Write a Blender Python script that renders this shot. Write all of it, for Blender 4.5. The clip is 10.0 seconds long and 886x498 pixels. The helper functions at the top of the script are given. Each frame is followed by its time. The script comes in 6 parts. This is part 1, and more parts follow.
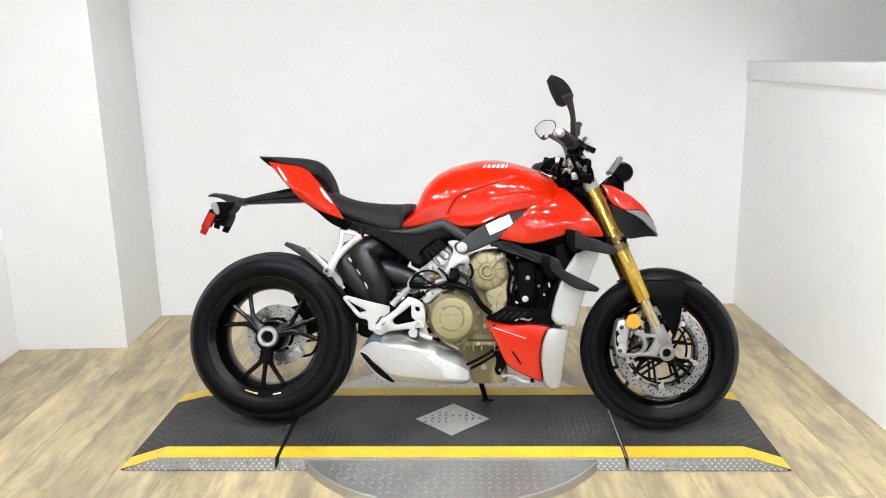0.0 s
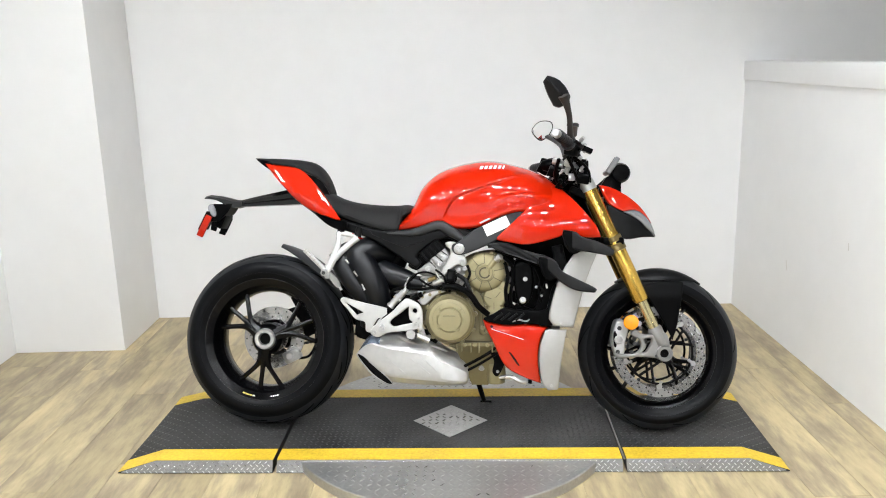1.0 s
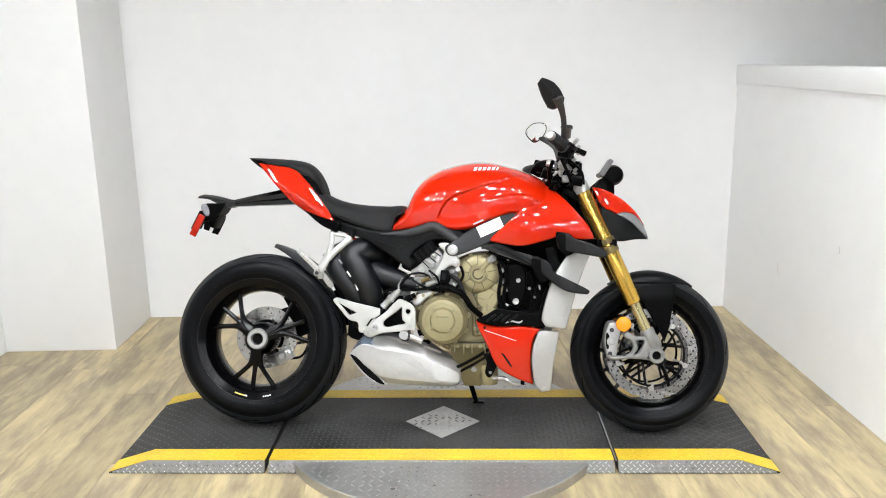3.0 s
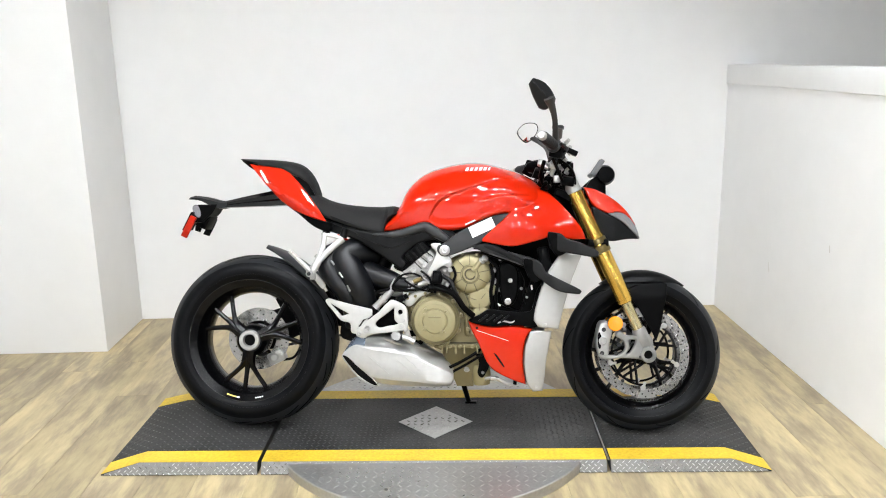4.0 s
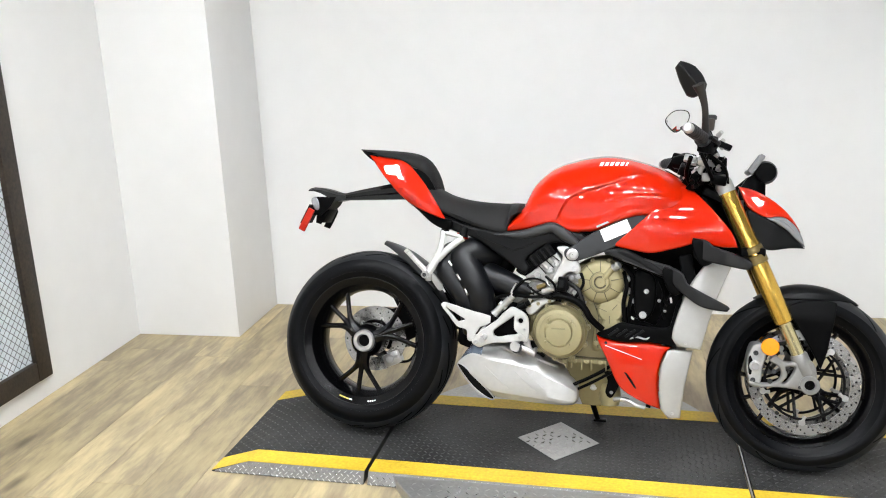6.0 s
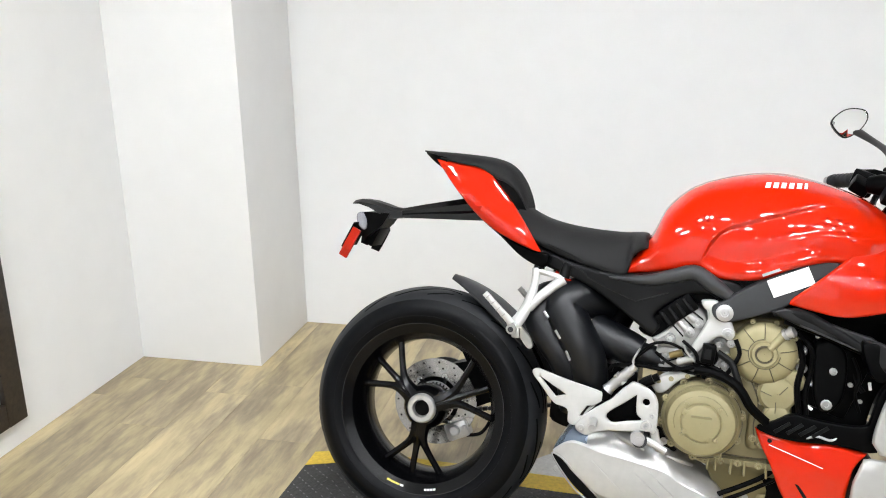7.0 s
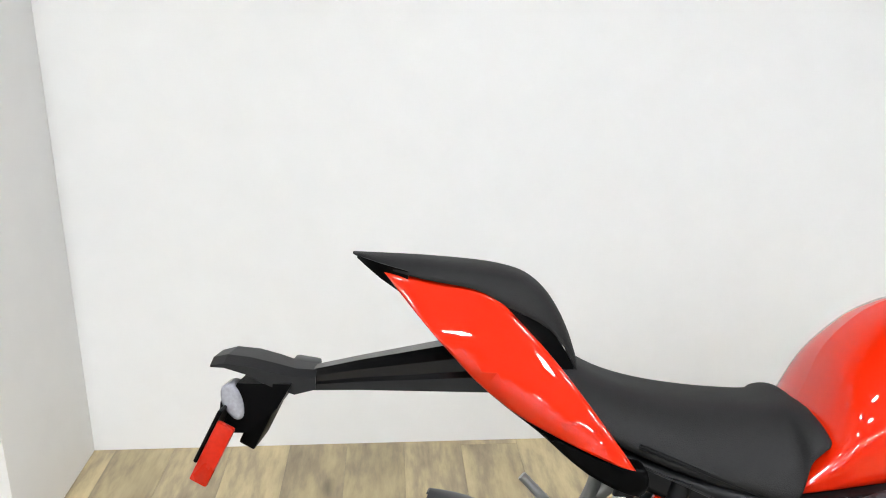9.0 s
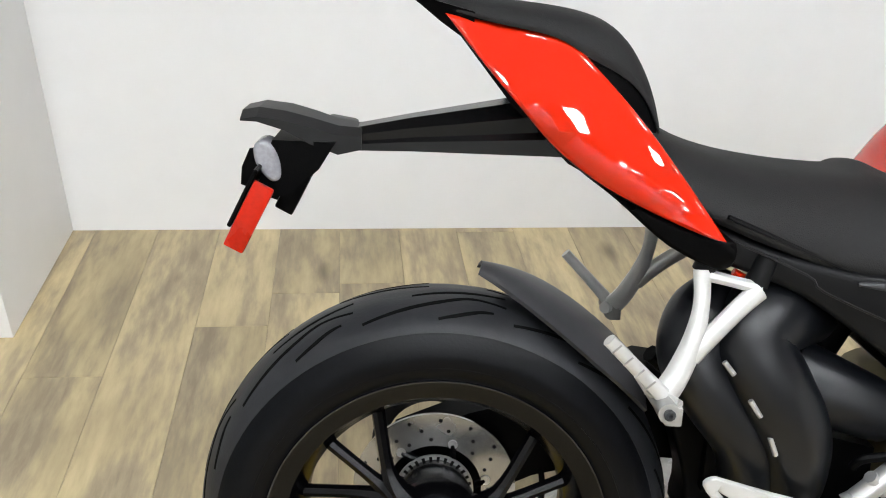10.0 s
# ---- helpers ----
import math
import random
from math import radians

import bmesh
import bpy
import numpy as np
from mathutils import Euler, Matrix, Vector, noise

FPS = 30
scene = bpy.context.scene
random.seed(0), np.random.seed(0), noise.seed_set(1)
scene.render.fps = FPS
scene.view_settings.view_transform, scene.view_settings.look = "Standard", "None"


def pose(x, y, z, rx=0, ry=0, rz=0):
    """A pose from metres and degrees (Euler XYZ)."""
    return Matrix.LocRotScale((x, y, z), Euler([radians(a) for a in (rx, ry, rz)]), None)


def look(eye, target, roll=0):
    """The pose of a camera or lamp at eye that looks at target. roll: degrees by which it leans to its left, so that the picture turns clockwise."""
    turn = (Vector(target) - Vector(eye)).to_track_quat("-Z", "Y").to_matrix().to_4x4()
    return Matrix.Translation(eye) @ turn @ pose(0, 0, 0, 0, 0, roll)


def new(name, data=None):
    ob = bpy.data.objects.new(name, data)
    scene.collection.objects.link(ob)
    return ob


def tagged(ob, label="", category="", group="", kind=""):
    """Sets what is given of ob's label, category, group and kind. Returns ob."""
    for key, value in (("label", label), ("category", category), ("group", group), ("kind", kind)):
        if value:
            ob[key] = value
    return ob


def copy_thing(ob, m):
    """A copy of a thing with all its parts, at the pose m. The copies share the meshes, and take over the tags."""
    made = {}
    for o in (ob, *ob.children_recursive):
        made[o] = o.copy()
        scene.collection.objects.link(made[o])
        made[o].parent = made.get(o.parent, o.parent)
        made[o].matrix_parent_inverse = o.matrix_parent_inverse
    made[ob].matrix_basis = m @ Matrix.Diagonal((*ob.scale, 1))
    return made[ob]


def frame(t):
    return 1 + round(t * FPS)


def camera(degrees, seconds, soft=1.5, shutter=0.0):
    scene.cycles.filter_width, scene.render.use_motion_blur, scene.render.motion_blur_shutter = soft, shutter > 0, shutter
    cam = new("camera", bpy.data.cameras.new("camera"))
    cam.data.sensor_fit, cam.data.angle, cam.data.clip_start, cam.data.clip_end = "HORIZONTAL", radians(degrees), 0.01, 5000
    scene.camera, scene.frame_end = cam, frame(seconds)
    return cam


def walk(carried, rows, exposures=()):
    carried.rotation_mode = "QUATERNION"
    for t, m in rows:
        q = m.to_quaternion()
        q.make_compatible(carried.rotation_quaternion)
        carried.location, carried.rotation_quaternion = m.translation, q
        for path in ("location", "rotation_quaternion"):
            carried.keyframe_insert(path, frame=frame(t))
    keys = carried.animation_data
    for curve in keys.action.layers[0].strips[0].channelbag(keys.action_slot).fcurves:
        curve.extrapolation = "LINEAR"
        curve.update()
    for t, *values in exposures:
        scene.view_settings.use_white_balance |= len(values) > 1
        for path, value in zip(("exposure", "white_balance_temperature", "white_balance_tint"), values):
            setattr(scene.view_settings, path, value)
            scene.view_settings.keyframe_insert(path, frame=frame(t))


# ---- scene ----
cam = camera(57.9, 10.0, soft=1.05)
PATH = [
    (0, (0.171, 0.207, 1.405), (0.175, 2.152, 0.937), -1.2),
    (0.5, (0.174, 0.209, 1.406), (0.185, 2.154, 0.938), -1.3),
    (1, (0.177, 0.211, 1.406), (0.184, 2.156, 0.94), -1.4),
    (1.5, (0.177, 0.212, 1.401), (0.189, 2.158, 0.939), -1.5),
    (2, (0.176, 0.214, 1.404), (0.197, 2.16, 0.941), -1.4),
    (2.5, (0.171, 0.211, 1.405), (0.19, 2.156, 0.942), -1.0),
    (4, (0.173, 0.207, 1.408), (0.219, 2.152, 0.944), -1.0),
    (4.5, (0.182, 0.213, 1.412), (0.226, 2.159, 0.954), -1.4),
    (5, (0.192, 0.231, 1.422), (0.234, 2.176, 0.959), -1.9),
    (5.5, (0.293, 0.301, 1.42), (0.175, 2.236, 0.929), -0.6),
    (5.7, (0.316, 0.348, 1.433), (0.021, 2.259, 0.923), -1.3),
    (6.8, (0.046, 1.054, 1.385), (-0.341, 2.951, 0.882), -2.3),
    (7, (-0.009, 1.205, 1.392), (-0.428, 3.080, 0.837), -0.8),
    (7.5, (-0.204, 1.515, 1.393), (-0.423, 3.424, 0.837), 0.9),
    (8, (-0.312, 1.823, 1.390), (-0.478, 3.738, 0.835), -0.7),
    (8.5, (-0.366, 2.137, 1.385), (-0.537, 4.041, 0.800), -0.3),
    (9, (-0.487, 2.288, 1.387), (-0.359, 4.189, 0.777), 0.5),
    (9.5, (-0.591, 2.364, 1.356), (-0.365, 4.181, 0.553), 0.4),
    (10, (-0.614, 2.397, 1.277), (-0.377, 4.083, 0.226), 3.7),
]
walk(cam, [(t, look(eye, target, roll)) for t, eye, target, roll in PATH], [(0, 0.03), (1, -0.06), (2, 0.0), (2.5, -0.02), (4, 0.05), (5, 0.05), (7, 0.02), (7.5, 0.08), (8.5, 0.04), (9.5, 0.02), (10, -0.02)])

# ---- light ----
world = bpy.data.worlds.new("world")
world.use_nodes = True
world.node_tree.nodes["Background"].inputs[0].default_value = (0.9, 0.95, 1.0, 1)
world.node_tree.nodes["Background"].inputs[1].default_value = 0.1
scene.world = world
LAMP = 322.0


# ---- materials ----
def material(name, color, rough=0.5, metal=0.0, coat=0.0, var=0.12, scale=(6.0, 60.0), bump=0.0, bump_scale=200.0, rough_var=0.1, emit=0.0, alpha=1.0, trans=0.0, spec=0.5, island=0.0):
    """A surface with its colour varied at two scales, uneven gloss and a fine relief."""
    m = bpy.data.materials.new(name)
    m.use_nodes = True
    nt = m.node_tree
    b = nt.nodes["Principled BSDF"]
    co = nt.nodes.new("ShaderNodeTexCoord")
    big, fine = nt.nodes.new("ShaderNodeTexNoise"), nt.nodes.new("ShaderNodeTexNoise")
    big.inputs["Scale"].default_value, fine.inputs["Scale"].default_value = scale
    big.inputs["Detail"].default_value, fine.inputs["Detail"].default_value = 4.0, 6.0
    mix = nt.nodes.new("ShaderNodeMath")
    mix.operation = "ADD"
    for n, src in enumerate((big, fine)):
        nt.links.new(co.outputs["Object"], src.inputs["Vector"])
        nt.links.new(src.outputs["Fac"], mix.inputs[n])
    ramp = nt.nodes.new("ShaderNodeMapRange")
    ramp.inputs["From Min"].default_value, ramp.inputs["From Max"].default_value = 0.6, 1.4
    ramp.inputs["To Min"].default_value, ramp.inputs["To Max"].default_value = 1 - var, 1 + var
    nt.links.new(mix.outputs[0], ramp.inputs["Value"])
    tint = nt.nodes.new("ShaderNodeVectorMath")
    tint.operation = "SCALE"
    tint.inputs[0].default_value = color
    nt.links.new(ramp.outputs[0], tint.inputs["Scale"])
    nt.links.new(tint.outputs[0], b.inputs["Base Color"])
    rr = nt.nodes.new("ShaderNodeMapRange")
    rr.inputs["From Min"].default_value, rr.inputs["From Max"].default_value = 0.3, 0.7
    rr.inputs["To Min"].default_value, rr.inputs["To Max"].default_value = max(0.02, rough * (1 - rough_var)), min(1, rough * (1 + rough_var))
    nt.links.new(big.outputs["Fac"], rr.inputs["Value"])
    nt.links.new(rr.outputs[0], b.inputs["Roughness"])
    b.inputs["Metallic"].default_value = metal
    b.inputs["Specular IOR Level"].default_value = spec
    b.inputs["Coat Weight"].default_value = coat
    b.inputs["Coat Roughness"].default_value = 0.022
    b.inputs["Transmission Weight"].default_value = trans
    if emit:
        b.inputs["Emission Color"].default_value = (*color, 1)
        b.inputs["Emission Strength"].default_value = emit
    if bump:
        bn, rel = nt.nodes.new("ShaderNodeTexNoise"), nt.nodes.new("ShaderNodeBump")
        bn.inputs["Scale"].default_value, bn.inputs["Detail"].default_value = bump_scale, 3.0
        rel.inputs["Strength"].default_value, rel.inputs["Distance"].default_value = bump, 0.002
        nt.links.new(co.outputs["Object"], bn.inputs["Vector"])
        nt.links.new(bn.outputs["Fac"], rel.inputs["Height"])
        nt.links.new(rel.outputs[0], b.inputs["Normal"])
    return m


def plank_material():
    """Weathered oak vinyl: long grain, knots and blotches, each plank with a tone of its own."""
    m = bpy.data.materials.new("oak_plank")
    m.use_nodes = True
    nt = m.node_tree
    b = nt.nodes["Principled BSDF"]
    co, info = nt.nodes.new("ShaderNodeTexCoord"), nt.nodes.new("ShaderNodeObjectInfo")
    shift = nt.nodes.new("ShaderNodeVectorMath")
    shift.operation = "MULTIPLY_ADD"
    shift.inputs[1].default_value = (1, 1, 1)
    off = nt.nodes.new("ShaderNodeCombineXYZ")
    mul = nt.nodes.new("ShaderNodeMath")
    mul.operation = "MULTIPLY"
    mul.inputs[1].default_value = 37.0
    nt.links.new(info.outputs["Random"], mul.inputs[0])
    for n in range(3):
        nt.links.new(mul.outputs[0], off.inputs[n])
    nt.links.new(co.outputs["Object"], shift.inputs[0])
    nt.links.new(off.outputs[0], shift.inputs[2])
    stretch = nt.nodes.new("ShaderNodeMapping")
    stretch.inputs["Scale"].default_value = (1.0, 0.2, 1.0)
    nt.links.new(shift.outputs[0], stretch.inputs["Vector"])
    grain, blot = nt.nodes.new("ShaderNodeTexNoise"), nt.nodes.new("ShaderNodeTexNoise")
    grain.inputs["Scale"].default_value, grain.inputs["Detail"].default_value, grain.inputs["Roughness"].default_value = 60.0, 8.0, 0.6
    blot.inputs["Scale"].default_value, blot.inputs["Detail"].default_value = 14.0, 6.0
    for src in (grain, blot):
        nt.links.new(stretch.outputs[0], src.inputs["Vector"])
    soft = nt.nodes.new("ShaderNodeMix")
    soft.data_type = "FLOAT"
    soft.inputs[0].default_value = 0.66
    nt.links.new(grain.outputs["Fac"], soft.inputs[2])
    nt.links.new(blot.outputs["Fac"], soft.inputs[3])
    ramp = nt.nodes.new("ShaderNodeValToRGB")
    ramp.color_ramp.elements[0].position, ramp.color_ramp.elements[0].color = 0.36, (0.235, 0.187, 0.122, 1)
    ramp.color_ramp.elements[1].position, ramp.color_ramp.elements[1].color = 0.64, (0.515, 0.418, 0.238, 1)
    for at_, tone_ in ((0.455, (0.318, 0.256, 0.163, 1)), (0.535, (0.425, 0.343, 0.196, 1))):
        ramp.color_ramp.elements.new(at_).color = tone_
    nt.links.new(soft.outputs[0], ramp.inputs[0])
    # greyed patches and small dark knots
    patch, spot = nt.nodes.new("ShaderNodeTexNoise"), nt.nodes.new("ShaderNodeTexVoronoi")
    patch.inputs["Scale"].default_value, patch.inputs["Detail"].default_value = 5.0, 3.0
    spot.inputs["Scale"].default_value = 3.2
    half_long = nt.nodes.new("ShaderNodeMapping")
    half_long.inputs["Scale"].default_value = (1.0, 0.4, 1.0)
    nt.links.new(shift.outputs[0], half_long.inputs["Vector"])
    nt.links.new(half_long.outputs[0], patch.inputs["Vector"])
    nt.links.new(half_long.outputs[0], spot.inputs["Vector"])
    much = nt.nodes.new("ShaderNodeMapRange")
    for key, value in (("From Min", 0.48), ("From Max", 0.66), ("To Min", 0.0), ("To Max", 0.36)):
        much.inputs[key].default_value = value
    nt.links.new(patch.outputs["Fac"], much.inputs["Value"])
    aged = nt.nodes.new("ShaderNodeMix")
    aged.data_type = "RGBA"
    aged.inputs[7].default_value = (0.245, 0.195, 0.118, 1)
    nt.links.new(much.outputs[0], aged.inputs[0])
    nt.links.new(ramp.outputs[0], aged.inputs[6])
    knot = nt.nodes.new("ShaderNodeMapRange")
    for key, value in (("From Min", 0.03), ("From Max", 0.10), ("To Min", 0.45), ("To Max", 1.0)):
        knot.inputs[key].default_value = value
    nt.links.new(spot.outputs["Distance"], knot.inputs["Value"])
    knotted = nt.nodes.new("ShaderNodeVectorMath")
    knotted.operation = "SCALE"
    nt.links.new(aged.outputs[2], knotted.inputs[0])
    nt.links.new(knot.outputs[0], knotted.inputs["Scale"])
    tone = nt.nodes.new("ShaderNodeMapRange")
    tone.inputs["To Min"].default_value, tone.inputs["To Max"].default_value = 0.86, 1.12
    nt.links.new(info.outputs["Random"], tone.inputs["Value"])
    tint = nt.nodes.new("ShaderNodeVectorMath")
    tint.operation = "SCALE"
    nt.links.new(knotted.outputs[0], tint.inputs[0])
    nt.links.new(tone.outputs[0], tint.inputs["Scale"])
    nt.links.new(tint.outputs[0], b.inputs["Base Color"])
    b.inputs["Roughness"].default_value = 0.42
    rel = nt.nodes.new("ShaderNodeBump")
    rel.inputs["Strength"].default_value, rel.inputs["Distance"].default_value = 0.25, 0.001
    nt.links.new(grain.outputs["Fac"], rel.inputs["Height"])
    nt.links.new(rel.outputs[0], b.inputs["Normal"])
    return m


def worn_deck_material(name, dark, light, spread):
    """Dark anti-slip paint worn through to grey in large soft patches, with specks."""
    m = bpy.data.materials.new(name)
    m.use_nodes = True
    nt = m.node_tree
    b = nt.nodes["Principled BSDF"]
    co = nt.nodes.new("ShaderNodeTexCoord")
    big, fine = nt.nodes.new("ShaderNodeTexNoise"), nt.nodes.new("ShaderNodeTexNoise")
    big.inputs["Scale"].default_value, big.inputs["Detail"].default_value = spread, 5.0
    fine.inputs["Scale"].default_value, fine.inputs["Detail"].default_value = 140.0, 4.0
    mix = nt.nodes.new("ShaderNodeMix")
    mix.data_type = "FLOAT"
    mix.inputs[0].default_value = 0.35
    for n, src in ((2, big), (3, fine)):
        nt.links.new(co.outputs["Object"], src.inputs["Vector"])
        nt.links.new(src.outputs["Fac"], mix.inputs[n])
    ramp = nt.nodes.new("ShaderNodeValToRGB")
    ramp.color_ramp.elements[0].position, ramp.color_ramp.elements[0].color = 0.36, (*dark, 1)
    ramp.color_ramp.elements[1].position, ramp.color_ramp.elements[1].color = 0.68, (*light, 1)
    nt.links.new(mix.outputs[0], ramp.inputs[0])
    nt.links.new(ramp.outputs[0], b.inputs["Base Color"])
    b.inputs["Roughness"].default_value = 0.5
    b.inputs["Specular IOR Level"].default_value = 0.22
    rel = nt.nodes.new("ShaderNodeBump")
    rel.inputs["Strength"].default_value, rel.inputs["Distance"].default_value = 0.3, 0.001
    nt.links.new(fine.outputs["Fac"], rel.inputs["Height"])
    nt.links.new(rel.outputs[0], b.inputs["Normal"])
    return m


WALL = material("white_wall_paint", (0.82, 0.82, 0.82), 0.6, var=0.025, scale=(0.8, 9.0), bump=0.08, bump_scale=160)
TRIM = material("white_gloss_trim", (0.80, 0.80, 0.80), 0.4, var=0.02, scale=(2.0, 20.0))
CEIL = material("ceiling_grey", (0.06, 0.06, 0.062), 0.9, var=0.1)
SHOW = material("showroom_grey_wall", (0.24, 0.24, 0.245), 0.8, var=0.1)
OAK = plank_material()
SUBFLOOR = material("dark_joint", (0.19, 0.147, 0.088), 0.8)
DECK = worn_deck_material("worn_black_deck", (0.008, 0.008, 0.0083), (0.052, 0.0515, 0.0505), 3.2)
DECK_BAR = material("black_tread", (0.05, 0.05, 0.05), 0.32, var=0.4, scale=(5.0, 60.0))
YELLOW = material("yellow_line_paint", (0.62, 0.42, 0.03), 0.5, var=0.3, scale=(5.0, 90.0), bump=0.1)
PLATE = material("aluminium_plate", (0.42, 0.415, 0.4), 0.36, metal=0.75, var=0.16, scale=(4.0, 80.0), rough_var=0.25)
PLATE_BAR = material("aluminium_tread", (0.52, 0.515, 0.5), 0.28, metal=0.8, var=0.1)
SIDE_PLATE = material("darker_side_plate", (0.20, 0.195, 0.185), 0.45, metal=0.6, var=0.2, scale=(4.0, 80.0))
HEAD = material("dull_cast_head", (0.30, 0.295, 0.285), 0.4, metal=0.5, var=0.12, bump=0.15)
LACQUER = material("glossy_black_moulding", (0.0022, 0.0022, 0.0024), 0.22, var=0.15, spec=0.3)
GAP = material("black_gap", (0.006, 0.006, 0.006), 0.8, spec=0.05)
RED = material("red_gloss_paint", (0.50, 0.0125, 0.0005), 0.45, coat=1.0, var=0.03, scale=(3.0, 30.0), spec=0.04)
BLACK = material("black_moulded_plastic", (0.0014, 0.0014, 0.0015), 0.36, var=0.2, bump=0.12, bump_scale=500, spec=0.035)
SATIN = material("dark_grey_satin_plastic", (0.0048, 0.0049, 0.0052), 0.4, var=0.15, bump=0.08, bump_scale=400, spec=0.11)
GREY = material("grey_painted_frame", (0.029, 0.030, 0.032), 0.42, var=0.08, bump=0.05, bump_scale=300, spec=0.22)
SEAT = material("black_grained_vinyl", (0.0115, 0.0113, 0.0115), 0.62, var=0.15, bump=0.35, bump_scale=700, spec=0.16)
RUBBER = material("tyre_rubber", (0.0018, 0.0020, 0.0027), 0.38, var=0.3, scale=(7.0, 60.0), bump=0.1, bump_scale=250, rough_var=0.2, spec=0.10)
GROOVE = material("groove_black", (0.003, 0.003, 0.003), 0.8, spec=0.04)
RIM = material("black_wheel_paint", (0.0012, 0.0012, 0.0015), 0.2, var=0.1, spec=0.16)
FLANGE = material("glossy_rim_edge", (0.006, 0.006, 0.007), 0.22, var=0.1, spec=0.5)
KHAKI = material("khaki_cast_metal", (0.245, 0.212, 0.112), 0.42, metal=0.25, var=0.07, bump=0.12, bump_scale=300)
KHAKI_DARK = material("khaki_sump_metal", (0.175, 0.147, 0.072), 0.45, metal=0.25, var=0.1, bump=0.12, bump_scale=300)
SILVER = material("silver_paint", (0.37, 0.365, 0.35), 0.35, metal=0.35, var=0.04, bump=0.04)
WHITE_ALLOY = material("pale_cast_alloy", (0.46, 0.455, 0.44), 0.35, metal=0.3, var=0.06, bump=0.06)
DISC = material("brake_disc_steel", (0.30, 0.295, 0.285), 0.24, metal=0.8, var=0.15, scale=(8.0, 60.0), rough_var=0.3)
CAST_GREY = material("grey_cast_alloy", (0.3, 0.295, 0.285), 0.4, metal=0.4, var=0.08, bump=0.1)
FOOT = material("dull_cast_foot", (0.20, 0.197, 0.19), 0.38, metal=0.45, var=0.1, bump=0.12)
SLIDER = material("pale_gold_slider", (0.42, 0.36, 0.20), 0.22, metal=0.75, var=0.06)
STALK = material("grey_brown_stem_paint", (0.030, 0.027, 0.026), 0.42, var=0.12, spec=0.3)
POT = material("amber_fluid_pot", (0.035, 0.022, 0.016), 0.3, var=0.2, coat=0.3)
GRIP = material("dark_grey_grip_rubber", (0.018, 0.018, 0.020), 0.5, var=0.15, spec=0.3)
SEAM = material("dark_khaki_seam", (0.05, 0.041, 0.02), 0.6)
HUGGER = material("grey_worn_plastic", (0.028, 0.028, 0.030), 0.42, var=0.2, bump=0.1, bump_scale=400, spec=0.3)
HOUSING = material("black_grained_housing", (0.008, 0.008, 0.0085), 0.45, var=0.2, bump=0.1, bump_scale=400, spec=0.2)
# tread greyer than the sidewall: scrubbing, plus overhead sheen put into the colour
TREAD = material("sheen_tyre_tread", (0.0105, 0.0112, 0.013), 0.48, var=0.4, scale=(6.0, 40.0), bump=0.12, bump_scale=250, spec=0.3)
DASH = material("grey_dash_plastic", (0.13, 0.13, 0.135), 0.4, var=0.1)
BARE_PLATE = material("bare_worn_aluminium", (0.40, 0.395, 0.385), 0.42, metal=0.35, var=0.15, scale=(6.0, 80.0), rough_var=0.25)
STEEL = material("brushed_steel", (0.42, 0.415, 0.40), 0.36, metal=0.65, var=0.08, scale=(4.0, 50.0), rough_var=0.3)
BLUED = material("heat_blued_steel", (0.36, 0.44, 0.56), 0.28, metal=0.7, var=0.12)
ALLOY = material("machined_alloy", (0.42, 0.415, 0.41), 0.3, metal=0.7, var=0.1)
GOLD = material("gold_anodised", (0.56, 0.35, 0.066), 0.24, metal=0.85, var=0.05)
MIRROR = material("mirror_glass", (0.62, 0.625, 0.63), 0.04, metal=1.0, var=0.01)
BRASS = material("dull_gold_ring", (0.20, 0.15, 0.06), 0.35, metal=0.8)
PIPE = material("matt_black_exhaust_shell", (0.003, 0.0034, 0.0045), 0.35, var=0.12, bump=0.05, spec=0.3)
AMBER = material("amber_reflector", (0.85, 0.27, 0.004), 0.15, var=0.05, coat=1.0)
REFLECT = material("red_reflector", (0.37, 0.011, 0.002), 0.3, var=0.2, scale=(20.0, 200.0), coat=0.08, spec=0.15)
LENS = material("clear_lens", (0.21, 0.21, 0.23), 0.12, var=0.25, scale=(40.0, 200.0), coat=0.6)
SMOKE = material("smoked_lens", (0.16, 0.163, 0.172), 0.06, var=0.1, coat=1.0)
STICKER = material("white_sticker", (0.78, 0.78, 0.76), 0.45, var=0.03)
DECAL = material("white_decal", (0.75, 0.75, 0.75), 0.35, var=0.02)
YDECAL = material("yellow_decal", (0.62, 0.52, 0.08), 0.4, var=0.05)
WOOD = material("dark_stained_wood", (0.024, 0.0165, 0.011), 0.5, var=0.9, scale=(8.0, 70.0), bump=0.4, bump_scale=90)
MESH_PANE = material("pale_blue_pane", (0.74, 0.80, 0.85), 0.25, var=0.08)
WIRE = material("dark_wire", (0.10, 0.11, 0.12), 0.5)
LIGHT = material("lit_diffuser", (0.93, 0.965, 1.0), 0.5, var=0.0, emit=LAMP)


# ---- mesh helpers ----
from mathutils.geometry import delaunay_2d_cdt


def part(name, bm, mat, parent=None, label="", smooth=35.0):
    """Links a bmesh as one mesh object, smooth but for its sharp edges."""
    bm.normal_update()
    for f in bm.faces:
        f.smooth = smooth > 0
    for e in bm.edges:
        if len(e.link_faces) == 2 and e.calc_face_angle(0.0) > radians(smooth):
            e.smooth = False
    me = bpy.data.meshes.new(name)
    bm.to_mesh(me)
    bm.free()
    me.materials.append(mat)
    ob = new(name, me)
    if parent:
        ob.parent = parent
    return tagged(ob, label) if label else ob


